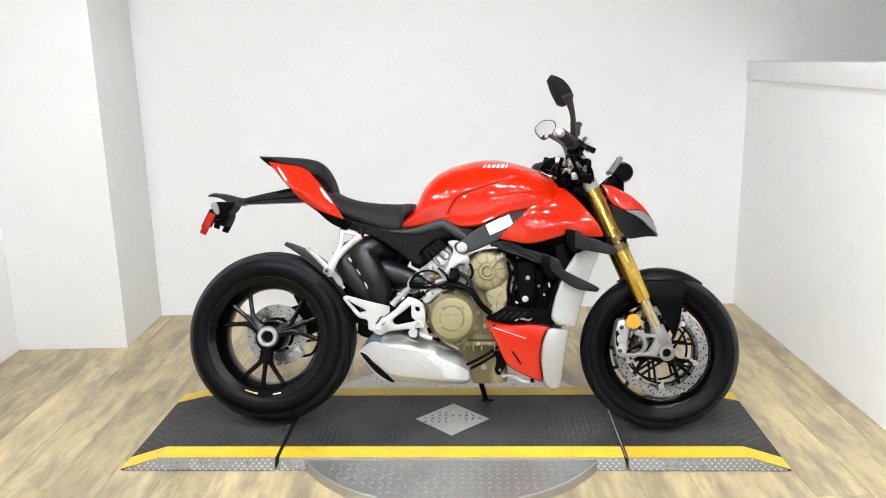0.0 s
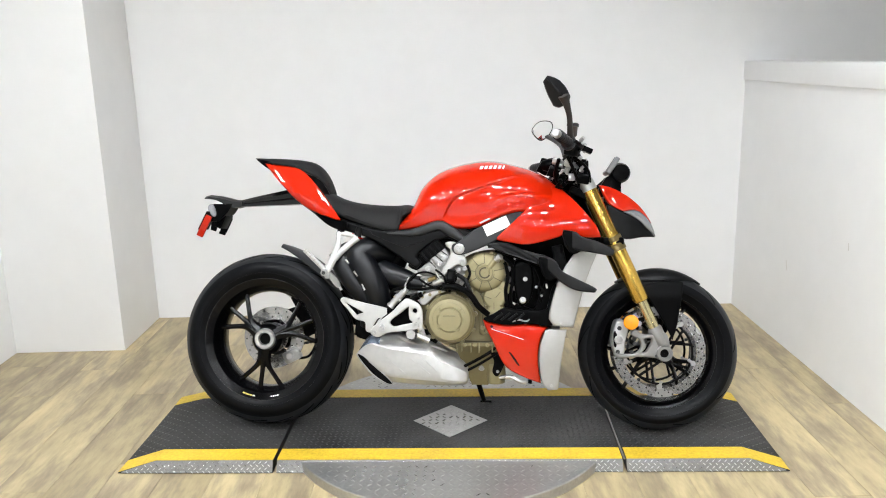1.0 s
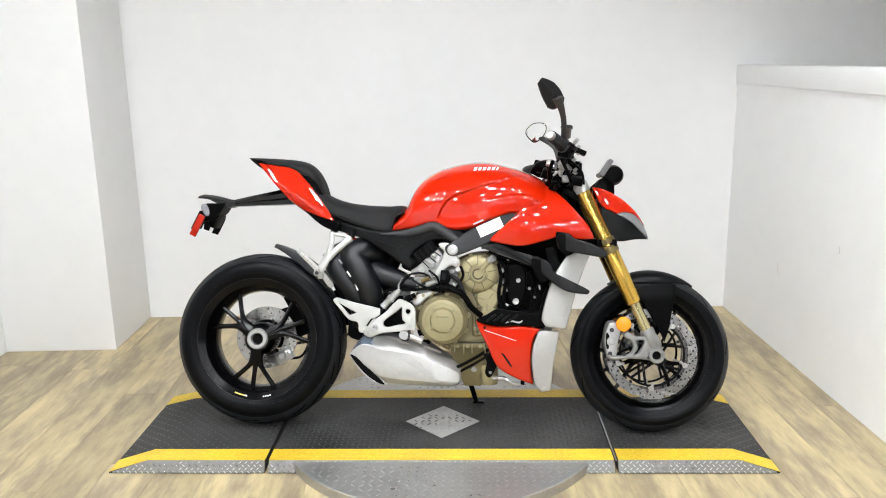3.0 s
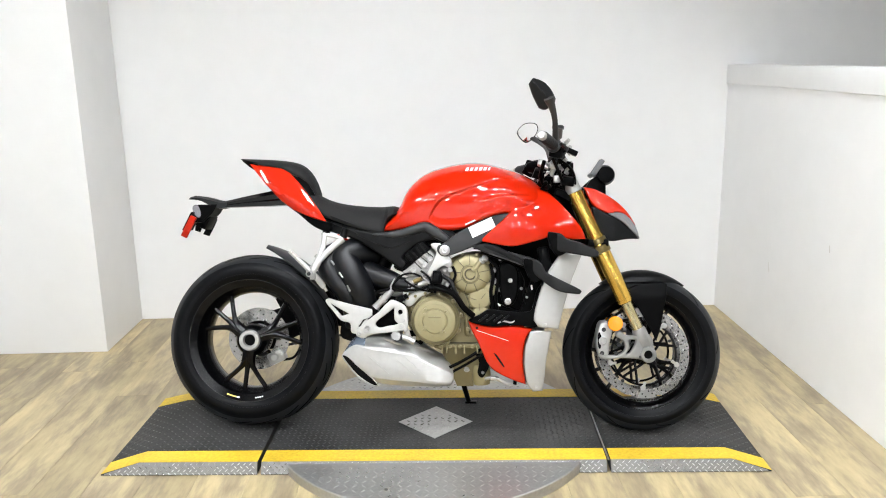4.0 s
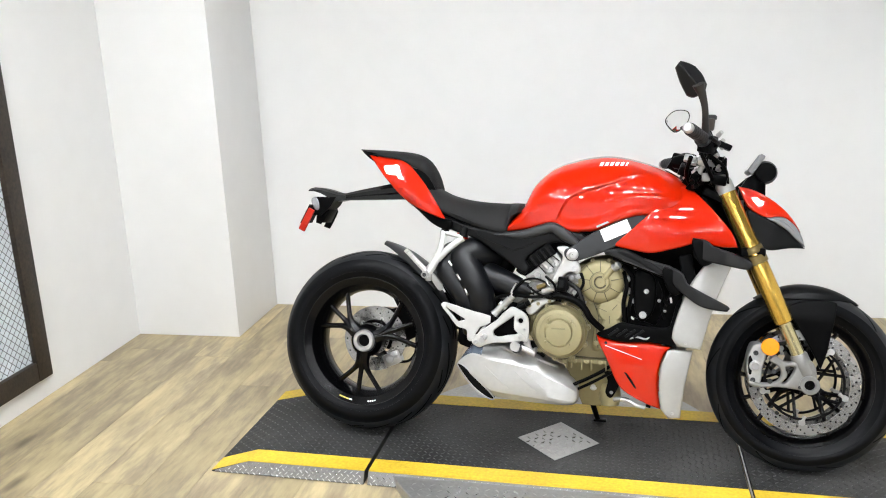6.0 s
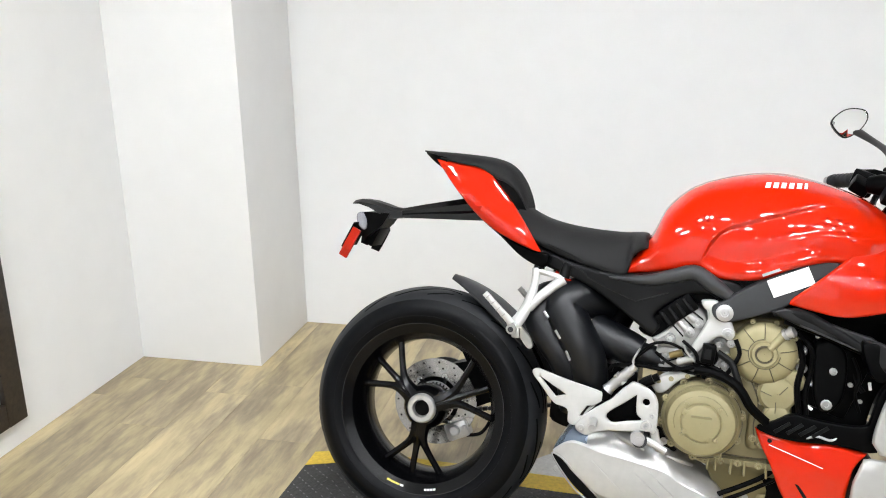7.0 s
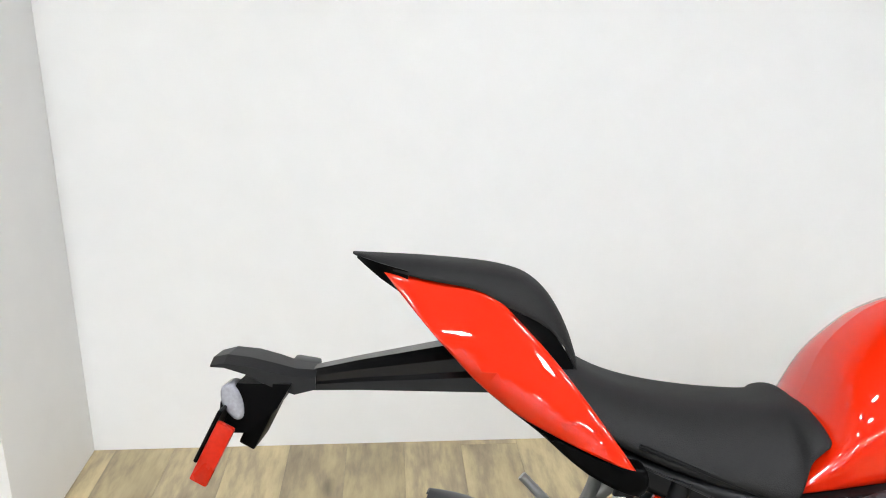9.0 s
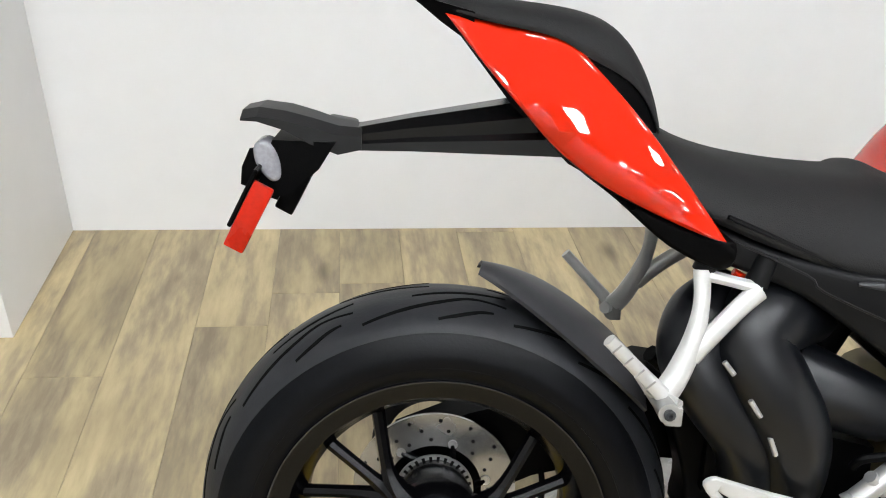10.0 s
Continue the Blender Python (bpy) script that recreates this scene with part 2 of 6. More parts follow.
def spline(pts, n=6, closed=False):
    """A smooth curve through the points."""
    p = [np.array(q, float) for q in pts]
    out, count = [], len(p)
    for i in range(count if closed else count - 1):
        a, b = p[i], p[(i + 1) % count]
        z = p[i - 1] if closed or i else a
        c = p[(i + 2) % count] if closed or i + 2 < count else b
        for k in range(n):
            t = k / n
            out.append(0.5 * (2 * a + (b - z) * t + (2 * z - 5 * a + 4 * b - c) * t * t + (3 * a - z - 3 * b + c) * t ** 3))
    if not closed:
        out.append(p[-1])
    return out


def outline(pts, n=4):
    """A closed outline, smooth but for the points that end in a third value."""
    flat = [np.array(q[:2], float) for q in pts]
    corner = [len(q) > 2 for q in pts]
    out, count = [], len(pts)
    for i in range(count):
        j = (i + 1) % count
        a, b = flat[i], flat[j]
        z = a if corner[i] else flat[i - 1]
        c = b if corner[j] else flat[(i + 2) % count]
        if corner[i] and corner[j]:
            out.append(a)
            continue
        for k in range(n):
            t = k / n
            out.append(0.5 * (2 * a + (b - z) * t + (2 * z - 5 * a + 4 * b - c) * t * t + (3 * a - z - 3 * b + c) * t ** 3))
    return [(float(q[0]), float(q[1])) for q in out]


def rings(loops, closed=True, caps=True):
    """Faces between loops of equal length."""
    bm = bmesh.new()
    vs = [[bm.verts.new(Vector(p)) for p in loop] for loop in loops]
    n = len(vs[0])
    for a, b in zip(vs, vs[1:]):
        for i in range(n if closed else n - 1):
            bm.faces.new((a[i], a[(i + 1) % n], b[(i + 1) % n], b[i]))
    if caps and closed:
        bm.faces.new(list(reversed(vs[0])))
        bm.faces.new(vs[-1])
    bmesh.ops.recalc_face_normals(bm, faces=bm.faces[:])
    return bm


def merge(*parts):
    """Several bmeshes as one."""
    out = bmesh.new()
    for b in parts:
        me = bpy.data.meshes.new("t")
        b.to_mesh(me)
        b.free()
        out.from_mesh(me)
        bpy.data.meshes.remove(me)
    return out


def tube(pts, radius, seg=12, smooth_path=True, n=6, flat=1.0):
    """A rounded rod along a path; radius may be a list, one a point."""
    rr = list(radius) if hasattr(radius, "__len__") else [radius] * len(pts)
    path = spline([(*p, r) for p, r in zip(pts, rr)], n) if smooth_path and len(pts) > 2 else [np.array((*p, r), float) for p, r in zip(pts, rr)]
    loops, side = [], None
    for i, q in enumerate(path):
        a, b = path[max(0, i - 1)], path[min(len(path) - 1, i + 1)]
        d = Vector((b - a)[:3]).normalized()
        if side is None:
            side = d.orthogonal().normalized() if abs(d.y) > 0.9 else d.cross(Vector((0, 1, 0))).normalized()
        side = (side - d * side.dot(d)).normalized()
        up = d.cross(side)
        loops.append([Vector(q[:3]) + (side * math.cos(2 * math.pi * k / seg) + up * flat * math.sin(2 * math.pi * k / seg)) * q[3] for k in range(seg)])
    return rings(loops)


def turned(profile, cx, cz, seg=48, cap=False):
    """A turned form about the cross axis at (cx, cz): profile of (y, radius)."""
    loops = [[(cx + r * math.cos(2 * math.pi * k / seg), y, cz + r * math.sin(2 * math.pi * k / seg)) for k in range(seg)] for y, r in profile]
    return rings(loops, caps=cap)


def ring_of(profile, cx, cz, seg=48):
    """A closed ring: the profile of (y, radius) runs round and meets itself."""
    loops = [[(cx + r * math.cos(2 * math.pi * k / seg), y, cz + r * math.sin(2 * math.pi * k / seg)) for k in range(seg)] for y, r in list(profile) + [profile[0]]]
    bm = rings(loops, caps=False)
    bmesh.ops.remove_doubles(bm, verts=bm.verts[:], dist=1e-6)
    return bm


def box(x0, x1, y0, y1, z0, z1, bevel=0.0, seg=2):
    bm = bmesh.new()
    bmesh.ops.create_cube(bm, size=1.0)
    for v in bm.verts:
        v.co = Vector(((x0 + x1) / 2 + v.co.x * (x1 - x0), (y0 + y1) / 2 + v.co.y * (y1 - y0), (z0 + z1) / 2 + v.co.z * (z1 - z0)))
    if bevel:
        bmesh.ops.bevel(bm, geom=bm.edges[:], offset=bevel, segments=seg, affect="EDGES", profile=0.6)
    return bm


def turn_bm(bm, m):
    bmesh.ops.transform(bm, matrix=m, verts=bm.verts[:])
    return bm


def shell(pts, wide, thick=0.004, edge=0.006, side=-1, cut=0.03, smooth_n=4, holes=()):
    """A panel on one flank: its outline in x and z, its half-width as a number or a function of x and z, its border rolled inwards, with holes right through it."""
    step = min(0.012, max(0.004, (cut or 0.03) * 0.4))
    segs, nexts, norms, ring_edges = [], [], [], []
    count = 0
    for turn, shape in enumerate([pts] + list(holes)):
        rough = np.array(outline(shape, smooth_n))
        fine = []
        for p, q in zip(rough, np.roll(rough, -1, axis=0)):
            n = max(1, int(np.linalg.norm(q - p) / step))
            fine += [p + (q - p) * k / n for k in range(n)]
        s = np.array(fine)
        area = ((s[:, 0] * np.roll(s[:, 1], -1)) - (s[:, 1] * np.roll(s[:, 0], -1))).sum()
        if (area < 0) != (turn > 0):
            s = s[::-1].copy()
        tang = np.roll(s, -1, axis=0) - np.roll(s, 1, axis=0)
        segs.append(s)
        nexts.append(np.roll(s, -1, axis=0))
        norms.append(np.stack([-tang[:, 1], tang[:, 0]], 1) / np.maximum(np.linalg.norm(tang, axis=1), 1e-9)[:, None])
        ring_edges += [(count + i, count + (i + 1) % len(s)) for i in range(len(s))]
        count += len(s)
    seg, nxt, norm = np.concatenate(segs), np.concatenate(nexts), np.concatenate(norms)
    d = nxt - seg
    way = wide if callable(wide) else (lambda x, z: wide)

    def away(x, z):
        t = np.clip(((x - seg[:, 0]) * d[:, 0] + (z - seg[:, 1]) * d[:, 1]) / np.maximum((d * d).sum(1), 1e-12), 0, 1)
        return float(np.sqrt(((seg + d * t[:, None] - (x, z)) ** 2).sum(1).min()))

    def inside(x, z):
        cross = (seg[:, 1] > z) != (nxt[:, 1] > z)
        at = seg[:, 0] + (z - seg[:, 1]) / np.where(cross, nxt[:, 1] - seg[:, 1], 1) * d[:, 0]
        return int((cross & (x < at)).sum()) % 2 == 1

    extra = []
    for f in (0.10, 0.34, 0.66, 1.0) if edge else ():
        for p in seg + norm * edge * f:
            if inside(*p) and away(*p) > edge * f * 0.96:
                extra.append(p)
    if cut:
        lo, hi = seg.min(0), seg.max(0)
        for j in range(int((hi[1] - lo[1]) / (cut * 0.8)) + 1):
            for i in range(int((hi[0] - lo[0]) / cut) + 1):
                p = lo + ((i + 0.5 + 0.5 * (j % 2)) * cut, (j + 0.5) * cut * 0.8)
                if inside(*p) and away(*p) > edge + cut * 0.35:
                    extra.append(p)
    vs, _, fs, *_ = delaunay_2d_cdt([Vector(p) for p in seg] + [Vector(p) for p in extra], ring_edges, [], 1, 1e-5)
    if holes:
        fs = [f for f in fs if inside(sum(vs[i][0] for i in f) / len(f), sum(vs[i][1] for i in f) / len(f))]
    used = {}
    for f in fs:
        for i, j in zip(f, f[1:] + f[:1]):
            used[(i, j)] = 1
    rim = [e for e in used if (e[1], e[0]) not in used]
    out = bmesh.new()
    front, back = [], []
    for x, z in vs:
        w = way(x, z)
        k = max(0.0, 1 - away(x, z) / edge) if edge else 0.0
        front.append(out.verts.new((x, side * (w - edge * (1 - math.sqrt(max(0.0, 1 - k * k)))), z)))
        back.append(out.verts.new((x, side * (w - thick - edge), z)))
    for f in fs:
        out.faces.new([front[i] for i in f])
        out.faces.new([back[i] for i in reversed(f)])
    for i, j in rim:
        out.faces.new((front[j], front[i], back[i], back[j]))
    bmesh.ops.delete(out, geom=[v for v in out.verts if not v.link_faces], context="VERTS")
    bmesh.ops.recalc_face_normals(out, faces=out.faces[:])
    return out


def bolt(x, y, z, r=0.006, h=0.005, side=-1):
    """A hexagon-socket bolt head whose axis lies across."""
    return turned([(y, r * 0.9), (y + side * h * 0.8, r), (y + side * h, r * 0.8), (y + side * h, r * 0.45), (y + side * h * 0.4, r * 0.4)], x, z, 10, cap=True)


def sector(profile, cx, cz, a0, a1, seg=3):
    """A strip of a turned form between two angles in degrees."""
    loops = []
    for k in range(seg + 1):
        t = radians(a0 + (a1 - a0) * k / seg)
        loops.append([(cx + r * math.cos(t), y, cz + r * math.sin(t)) for y, r in profile])
    return rings(loops)


def rod(a, b, r, r2=None, seg=14):
    return tube([a, b], [r, r if r2 is None else r2], seg, smooth_path=False)


# ---- the booth ----
LEFT, BACK, RIGHT, PILLAR_X, PILLAR_Y = -1.98, 4.57, 1.83, -1.43, 4.05
TOP, FAR_X, NEAR_Y = 3.1, 6.0, -7.0


def structure(name, bm, mat, label, category):
    return tagged(part(name, bm, mat), label, category, kind="structure")


structure("wall_back", box(LEFT - 0.12, FAR_X, BACK, BACK + 0.12, 0, TOP), WALL, "smooth white painted back wall of the photo booth", "wall")
structure("wall_left", box(LEFT - 0.12, LEFT, NEAR_Y, BACK, 0, TOP), WALL, "smooth white painted side wall with a framed panel", "wall")
structure("wall_pillar", box(LEFT, PILLAR_X, PILLAR_Y, BACK, 0, TOP, 0.004), WALL, "white boxed-out corner pillar standing against the back wall", "pillar")
structure("wall_low", box(RIGHT, RIGHT + 0.14, 0.6, BACK, 0, 1.25), WALL, "white half-height partition wall with scuffs", "wall")
structure("wall_far", box(FAR_X, FAR_X + 0.12, NEAR_Y, BACK + 0.12, 0, TOP), SHOW, "plain grey showroom side wall", "wall")
structure("wall_front", box(LEFT - 0.12, FAR_X + 0.12, NEAR_Y - 0.12, NEAR_Y, 0, TOP), SHOW, "plain grey showroom end wall", "wall")
structure("ceiling", box(LEFT - 0.12, FAR_X + 0.12, NEAR_Y - 0.12, BACK + 0.12, TOP, TOP + 0.1), CEIL, "plain grey showroom ceiling", "ceiling")
structure("trim_cap", merge(box(RIGHT - 0.012, RIGHT + 0.155, 0.585, BACK - 0.002, 1.25, 1.348, 0.006), box(RIGHT - 0.004, RIGHT - 0.0005, 0.6, BACK - 0.002, 1.235, 1.25)), TRIM, "white painted timber cap along the half-height wall", "trim")

SCUFF = material("grey_scuff", (0.68, 0.66, 0.64), 0.7, var=0.1)
low_wall, side_wall = bpy.data.objects["wall_low"], bpy.data.objects["wall_left"]
for y, z, long, tilt in ((2.62, 0.86, 0.035, 60), (2.72, 0.74, 0.05, 15), (3.35, 0.62, 0.03, 80), (2.05, 0.95, 0.06, 5), (1.7, 0.45, 0.08, 20), (3.9, 0.40, 0.05, 70)):
    part("scuff", turn_bm(box(-0.0004, 0.0004, -long / 2, long / 2, -0.003, 0.003), Matrix.Translation((RIGHT - 0.0006, y, z)) @ pose(0, 0, 0, tilt)), SCUFF, low_wall)

floor = structure("floor", box(LEFT - 0.12, FAR_X + 0.12, NEAR_Y - 0.12, BACK + 0.12, -0.08, -0.003), SUBFLOOR, "floor of weathered light oak vinyl planks", "floor")

# ---- lamps in the ceiling ----
def ceiling_light():
    lamp = tagged(new("ceiling_light"), "small square white ceiling downlight with a recessed glowing diffuser", "ceiling light", "ceiling lights of the showroom")
    # unseen deep frame and black baffle, added to narrow the light and dim upper walls
    for name, w, t, z, mat in (("frame", 0.080, 0.005, -0.036, TRIM), ("baffle", 0.0745, 0.012, -0.0345, GAP)):
        part(name, merge(box(-w, w, -w, -w + t, z, 0.0), box(-w, w, w - t, w, z, 0.0), box(-w, -w + t, -w + t, w - t, z, 0.0), box(w - t, w, -w + t, w - t, z, 0.0)), mat, lamp, "" if name == "frame" else "unseen black baffle added to dim the upper walls")
    part("diffuser", box(-0.0615, 0.0615, -0.0615, 0.0615, -0.018, -0.004), LIGHT, lamp)
    return lamp


first = ceiling_light()
spots = [(x, y) for y in (2.5, 1.6, -0.3, -1.4, -2.8, -4.4, -6.0) for x in (-1.5, -0.9, -0.3, 0.3, 0.9, 1.5, 2.4, 4.0) if x < 2.0 or y < -1.0]
first.location = (*spots[0], TOP - 0.001)
for x, y in spots[1:]:
    copy_thing(first, pose(x, y, TOP - 0.001))

# ---- framed panel on the left wall ----
panel = tagged(new("framed_panel"), "rustic dark wooden frame round a pale wired pane on the wall", "frame")
panel.location = (LEFT + 0.002, 2.845, 0.10)
for name, b in (("frame_side", box(0, 0.035, 0.385, 0.47, 0, 1.75, 0.004)), ("frame_side", box(0, 0.035, -0.47, -0.385, 0, 1.75, 0.004)),
                ("frame_rail", box(0, 0.033, -0.385, 0.385, 0, 0.085, 0.004)), ("frame_rail", box(0, 0.033, -0.385, 0.385, 1.665, 1.75, 0.004))):
    part(name, b, WOOD, panel)
part("pane", box(0.004, 0.012, -0.39, 0.39, 0.08, 1.67), MESH_PANE, panel, "pale bluish pane")
wires = []
for k in range(-46, 92):
    for s in (-1, 1):
        y0, z0 = s * (-0.385 + 0.0) , 0.085 + k * 0.036
        y1, z1 = s * 0.385, z0 + 0.77
        lo = max(0.0, (0.09 - z0) / 0.77)
        hi = min(1.0, (1.66 - z0) / 0.77)
        if hi > lo:
            a = (0.014, y0 + (y1 - y0) * lo, z0 + 0.77 * lo)
            b = (0.014, y0 + (y1 - y0) * hi, z0 + 0.77 * hi)
            wires.append(rod(a, b, 0.0013, seg=4))
part("wire_mesh", merge(*wires), WIRE, panel, "diagonal dark wire mesh")

# ---- the turntable platform ----
DECK_Z = 0.042
table = tagged(new("turntable"), "round aluminium tread-plate turntable lying on the plank floor", "turntable")
table.matrix_world = pose(0.2, 3.06, 0, 0, 0, -2.6)
stage = tagged(new("platform"), "low black tread-plate motorcycle platform with yellow edge lines", "platform")
stage.matrix_world = pose(0.2, 3.06, 0, 0, 0, -2.6)


def tread(spots, z, flip=None, size=(0.024, 0.0055, 0.0014)):
    """Raised lozenges of tread plate, lying crosswise in turn."""
    verts, faces = [], []
    for n, (x, y, turn) in enumerate(spots):
        c, s = math.cos(turn), math.sin(turn)
        base = len(verts)
        for u, v, h in ((-1, 0, 0), (0, -1, 0), (1, 0, 0), (0, 1, 0), (-0.55, 0, 1), (0.55, 0, 1)):
            px, py = u * size[0] / 2, v * size[1] / 2
            p = (x + c * px - s * py, y + s * px + c * py, z + h * size[2])
            verts.append(flip(p) if flip else p)
        faces += [tuple(base + i for i in f) for f in ((0, 1, 5, 4), (1, 2, 5), (2, 3, 4, 5), (3, 0, 4))]
    bm = bmesh.new()
    vs = [bm.verts.new(v) for v in verts]
    for f in faces:
        bm.faces.new([vs[i] for i in f])
    bmesh.ops.recalc_face_normals(bm, faces=bm.faces[:])
    return bm


def tread_grid(x0, x1, y0, y1, step, keep=lambda x, y: True):
    """Places of tread lozenges on a grid, turned by 45 degrees left and right in turn."""
    out = []
    for i in range(int((x1 - x0) / step) + 1):
        for j in range(int((y1 - y0) / step) + 1):
            x, y = x0 + (i + 0.5) * step, y0 + (j + 0.5) * step
            if x < x1 and y < y1 and keep(x, y):
                out.append((x, y, radians(45 if (i + j) % 2 else -45)))
    return out


RADIUS = 0.60
disc_z = 0.036
part("disc", merge(turn_bm(turned([(0.0, RADIUS), (disc_z - 0.003, RADIUS), (disc_z, RADIUS - 0.003), (disc_z, 0.02)], 0, 0, 96, cap=True), pose(0, 0, 0, 90))), PLATE, table)
tagged(part("tread", tread(tread_grid(-0.6, 0.6, -0.6, 0.6, 0.030, lambda x, y: 0.315 < abs(y) and x * x + y * y < 0.575 ** 2), disc_z), PLATE_BAR, table, smooth=0), kind="stuff")

HALF, BEND, TIP, FLARE = 0.302, 1.035, 1.168, 0.022


def deck_section(x0, x1, ramp=0):
    """One plate of the platform, with a ramp at its outer end where asked."""
    if ramp:
        prof = [(x0, 0.002), (x0, DECK_Z), (BEND * ramp, DECK_Z), (TIP * ramp, 0.006), (TIP * ramp, 0.002)]
    else:
        prof = [(x0, 0.002), (x0, DECK_Z), (x1, DECK_Z), (x1, 0.002)]
    return rings([[(x, y * (HALF + FLARE * (1 - max(0.0, z) / DECK_Z)), z) for x, z in prof] for y in (-1, 1)])


def stripe(x0, x1, y0, y1, ramp=0):
    e = 0.0012
    path = [(x0, DECK_Z + e), (x1, DECK_Z + e)] if not ramp else [(x0, DECK_Z + e), (BEND * ramp, DECK_Z + e), (TIP * ramp, 0.006 + e)]
    wide = lambda y, z: y * (1 + FLARE / HALF * max(0.0, 1 - z / DECK_Z))
    return rings([[(x, wide(y, zz), z) for y, z, zz in ((y0, z, z), (y1, z, z), (y1, z - 0.004, z), (y0, z - 0.004, z))] for x, z in path])


for name, x0, x1, ramp in (("deck_plate", -0.603, 0.603, 0), ("deck_plate", 0.617, TIP, 1), ("deck_plate", -0.617, -TIP, -1)):
    plate = part(name, deck_section(x0, x1, ramp), DECK, stage, "worn black tread plate" if not ramp else "worn black tread plate with a ramp")
    a, b = sorted((x0, BEND * ramp if ramp else x1))
    spots_ = tread_grid(a + 0.005, b - 0.005, -0.222, 0.222, 0.0205, lambda x, y: abs(x) / 0.165 + abs(y) / 0.165 > 1)
    tagged(part("tread", tread(spots_, DECK_Z, size=(0.019, 0.0055, 0.002)), DECK_BAR, plate, smooth=0), kind="stuff")
    if ramp:
        slope = lambda p, ramp=ramp: (p[0], p[1], p[2] - (DECK_Z - 0.006) * (abs(p[0]) - BEND) / (TIP - BEND))
        lo_r, hi_r = sorted((BEND * ramp, (TIP - 0.008) * ramp))
        tagged(part("tread", tread(tread_grid(lo_r, hi_r, -0.222, 0.222, 0.0205), DECK_Z, slope, size=(0.019, 0.0055, 0.002)), DECK_BAR, plate, smooth=0), kind="stuff")
    for s in (-1, 1):
        y0, y1 = sorted((s * 0.224, s * (HALF + 0.0005)))
        part("edge_line", stripe(x0, x1, y0, y1, ramp), YELLOW, plate, "yellow painted edge line")
        # bare tread plate on the upright side, in darker aluminium than the disc
        if ramp:
            far = TIP * ramp - 0.012 * ramp
            prof = [(x0, 0.004), (x0, DECK_Z - 0.001), (BEND * ramp, DECK_Z - 0.001), (far, 0.007), (far, 0.004)]
        else:
            prof = [(x0, 0.004), (x0, DECK_Z - 0.001), (x1, DECK_Z - 0.001), (x1, 0.004)]
        part("side_plate", rings([[(x, s * (y + FLARE * (1 - z / DECK_Z)), z) for x, z in prof] for y in (HALF - 0.001, HALF + 0.002)]), SIDE_PLATE, plate, "darker bare aluminium tread plate side")
        sp = []
        lo_x, hi_x = sorted((x0, TIP * ramp if ramp else x1))
        for j in range(4):
            zz = 0.006 + 0.0095 * j
            for i in range(int((hi_x - lo_x) / 0.021)):
                xx = lo_x + 0.012 + 0.021 * i + 0.0105 * (j % 2)
                top_here = DECK_Z - 0.006 if not ramp or abs(xx) < BEND else DECK_Z - 0.006 - (DECK_Z - 0.006) * (abs(xx) - BEND) / (TIP - BEND)
                if xx < hi_x - 0.008 and zz < top_here:
                    sp.append((xx, zz, radians(38 if j % 2 else -38)))
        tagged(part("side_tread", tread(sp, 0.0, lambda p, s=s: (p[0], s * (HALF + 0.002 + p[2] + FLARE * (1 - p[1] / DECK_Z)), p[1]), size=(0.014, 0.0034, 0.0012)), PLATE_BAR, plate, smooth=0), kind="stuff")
bead = part("joint_bead", rod((0.6105, -0.3, 0.039), (0.6105, 0.1, 0.039), 0.003, seg=8), ALLOY, stage, "bright metal joint bead")
d = 0.142
part("diamond_plate", rings([[(x, y, z) for x, y in ((-d, 0), (0, -d * 0.98), (d, 0), (0, d * 0.98))] for z in (DECK_Z - 0.002, DECK_Z + 0.002)]), BARE_PLATE, stage, "bare aluminium lozenge in the deck")
tagged(part("diamond_tread", tread([(x, y, t) for x, y, t in tread_grid(-d, d, -d, d, 0.026, lambda x, y: abs(x) + abs(y) < d - 0.013)], DECK_Z + 0.002, size=(0.023, 0.0075, 0.0022)), PLATE_BAR, stage, smooth=0), kind="stuff")


# ---- the motorcycle: x ahead, y to its left, z up, from the rear tyre's foot ----
bike = tagged(new("motorcycle"), "red naked sport motorcycle with gold forks leaning on its side stand", "motorcycle")
bike.matrix_world = pose(-0.5013, 3.0853, DECK_Z, 0, 0, -5.53) @ pose(0, 0, 0, -16.50)
FX, FZ, RZ = 1.475, 0.291, 0.328


def tyre(profile, cx, cz, seg=96):
    """profile: half, from the crown to the bead."""
    half = [tuple(p) for p in spline(profile, 3)]
    full = [(-y, r) for y, r in reversed(half[1:])] + half
    inner = [(half[-1][0] - 0.006, half[-1][1] - 0.012), (-half[-1][0] + 0.006, half[-1][1] - 0.012)]
    return ring_of(full + inner, cx, cz, seg)


def crown(profile):
    """Radius of the tyre at a distance from its middle."""
    half = spline(profile, 3)
    ys, rs = [float(p[0]) for p in half], [float(p[1]) for p in half]
    top = ys.index(max(ys))
    return lambda y: float(np.interp(abs(y), ys[: top + 1], rs[: top + 1]))


def groove(profile, cx, cz, path, wide=0.0022):
    """A tread groove: path of (angle in degrees, distance from the middle)."""
    fit_r = crown(profile)
    pts = spline(path, 5)
    loops = []
    for i, (ang, y) in enumerate(pts):
        a, b = pts[max(0, i - 1)], pts[min(len(pts) - 1, i + 1)]
        da, dy = radians(b[0] - a[0]) * fit_r(y), b[1] - a[1]
        n = math.hypot(da, dy) or 1
        w = wide * math.sin(math.pi * min(1, max(0.12, i / (len(pts) - 1) if i * 2 < len(pts) else 1 - i / (len(pts) - 1))) ) ** 0.5
        loop = []
        for s, e in ((-1, 0.0012), (1, 0.0012), (1, -0.003), (-1, -0.003)):
            yy, aa = y + s * w * da / n, radians(ang) - s * w * dy / n / fit_r(y)
            r = fit_r(yy) + e
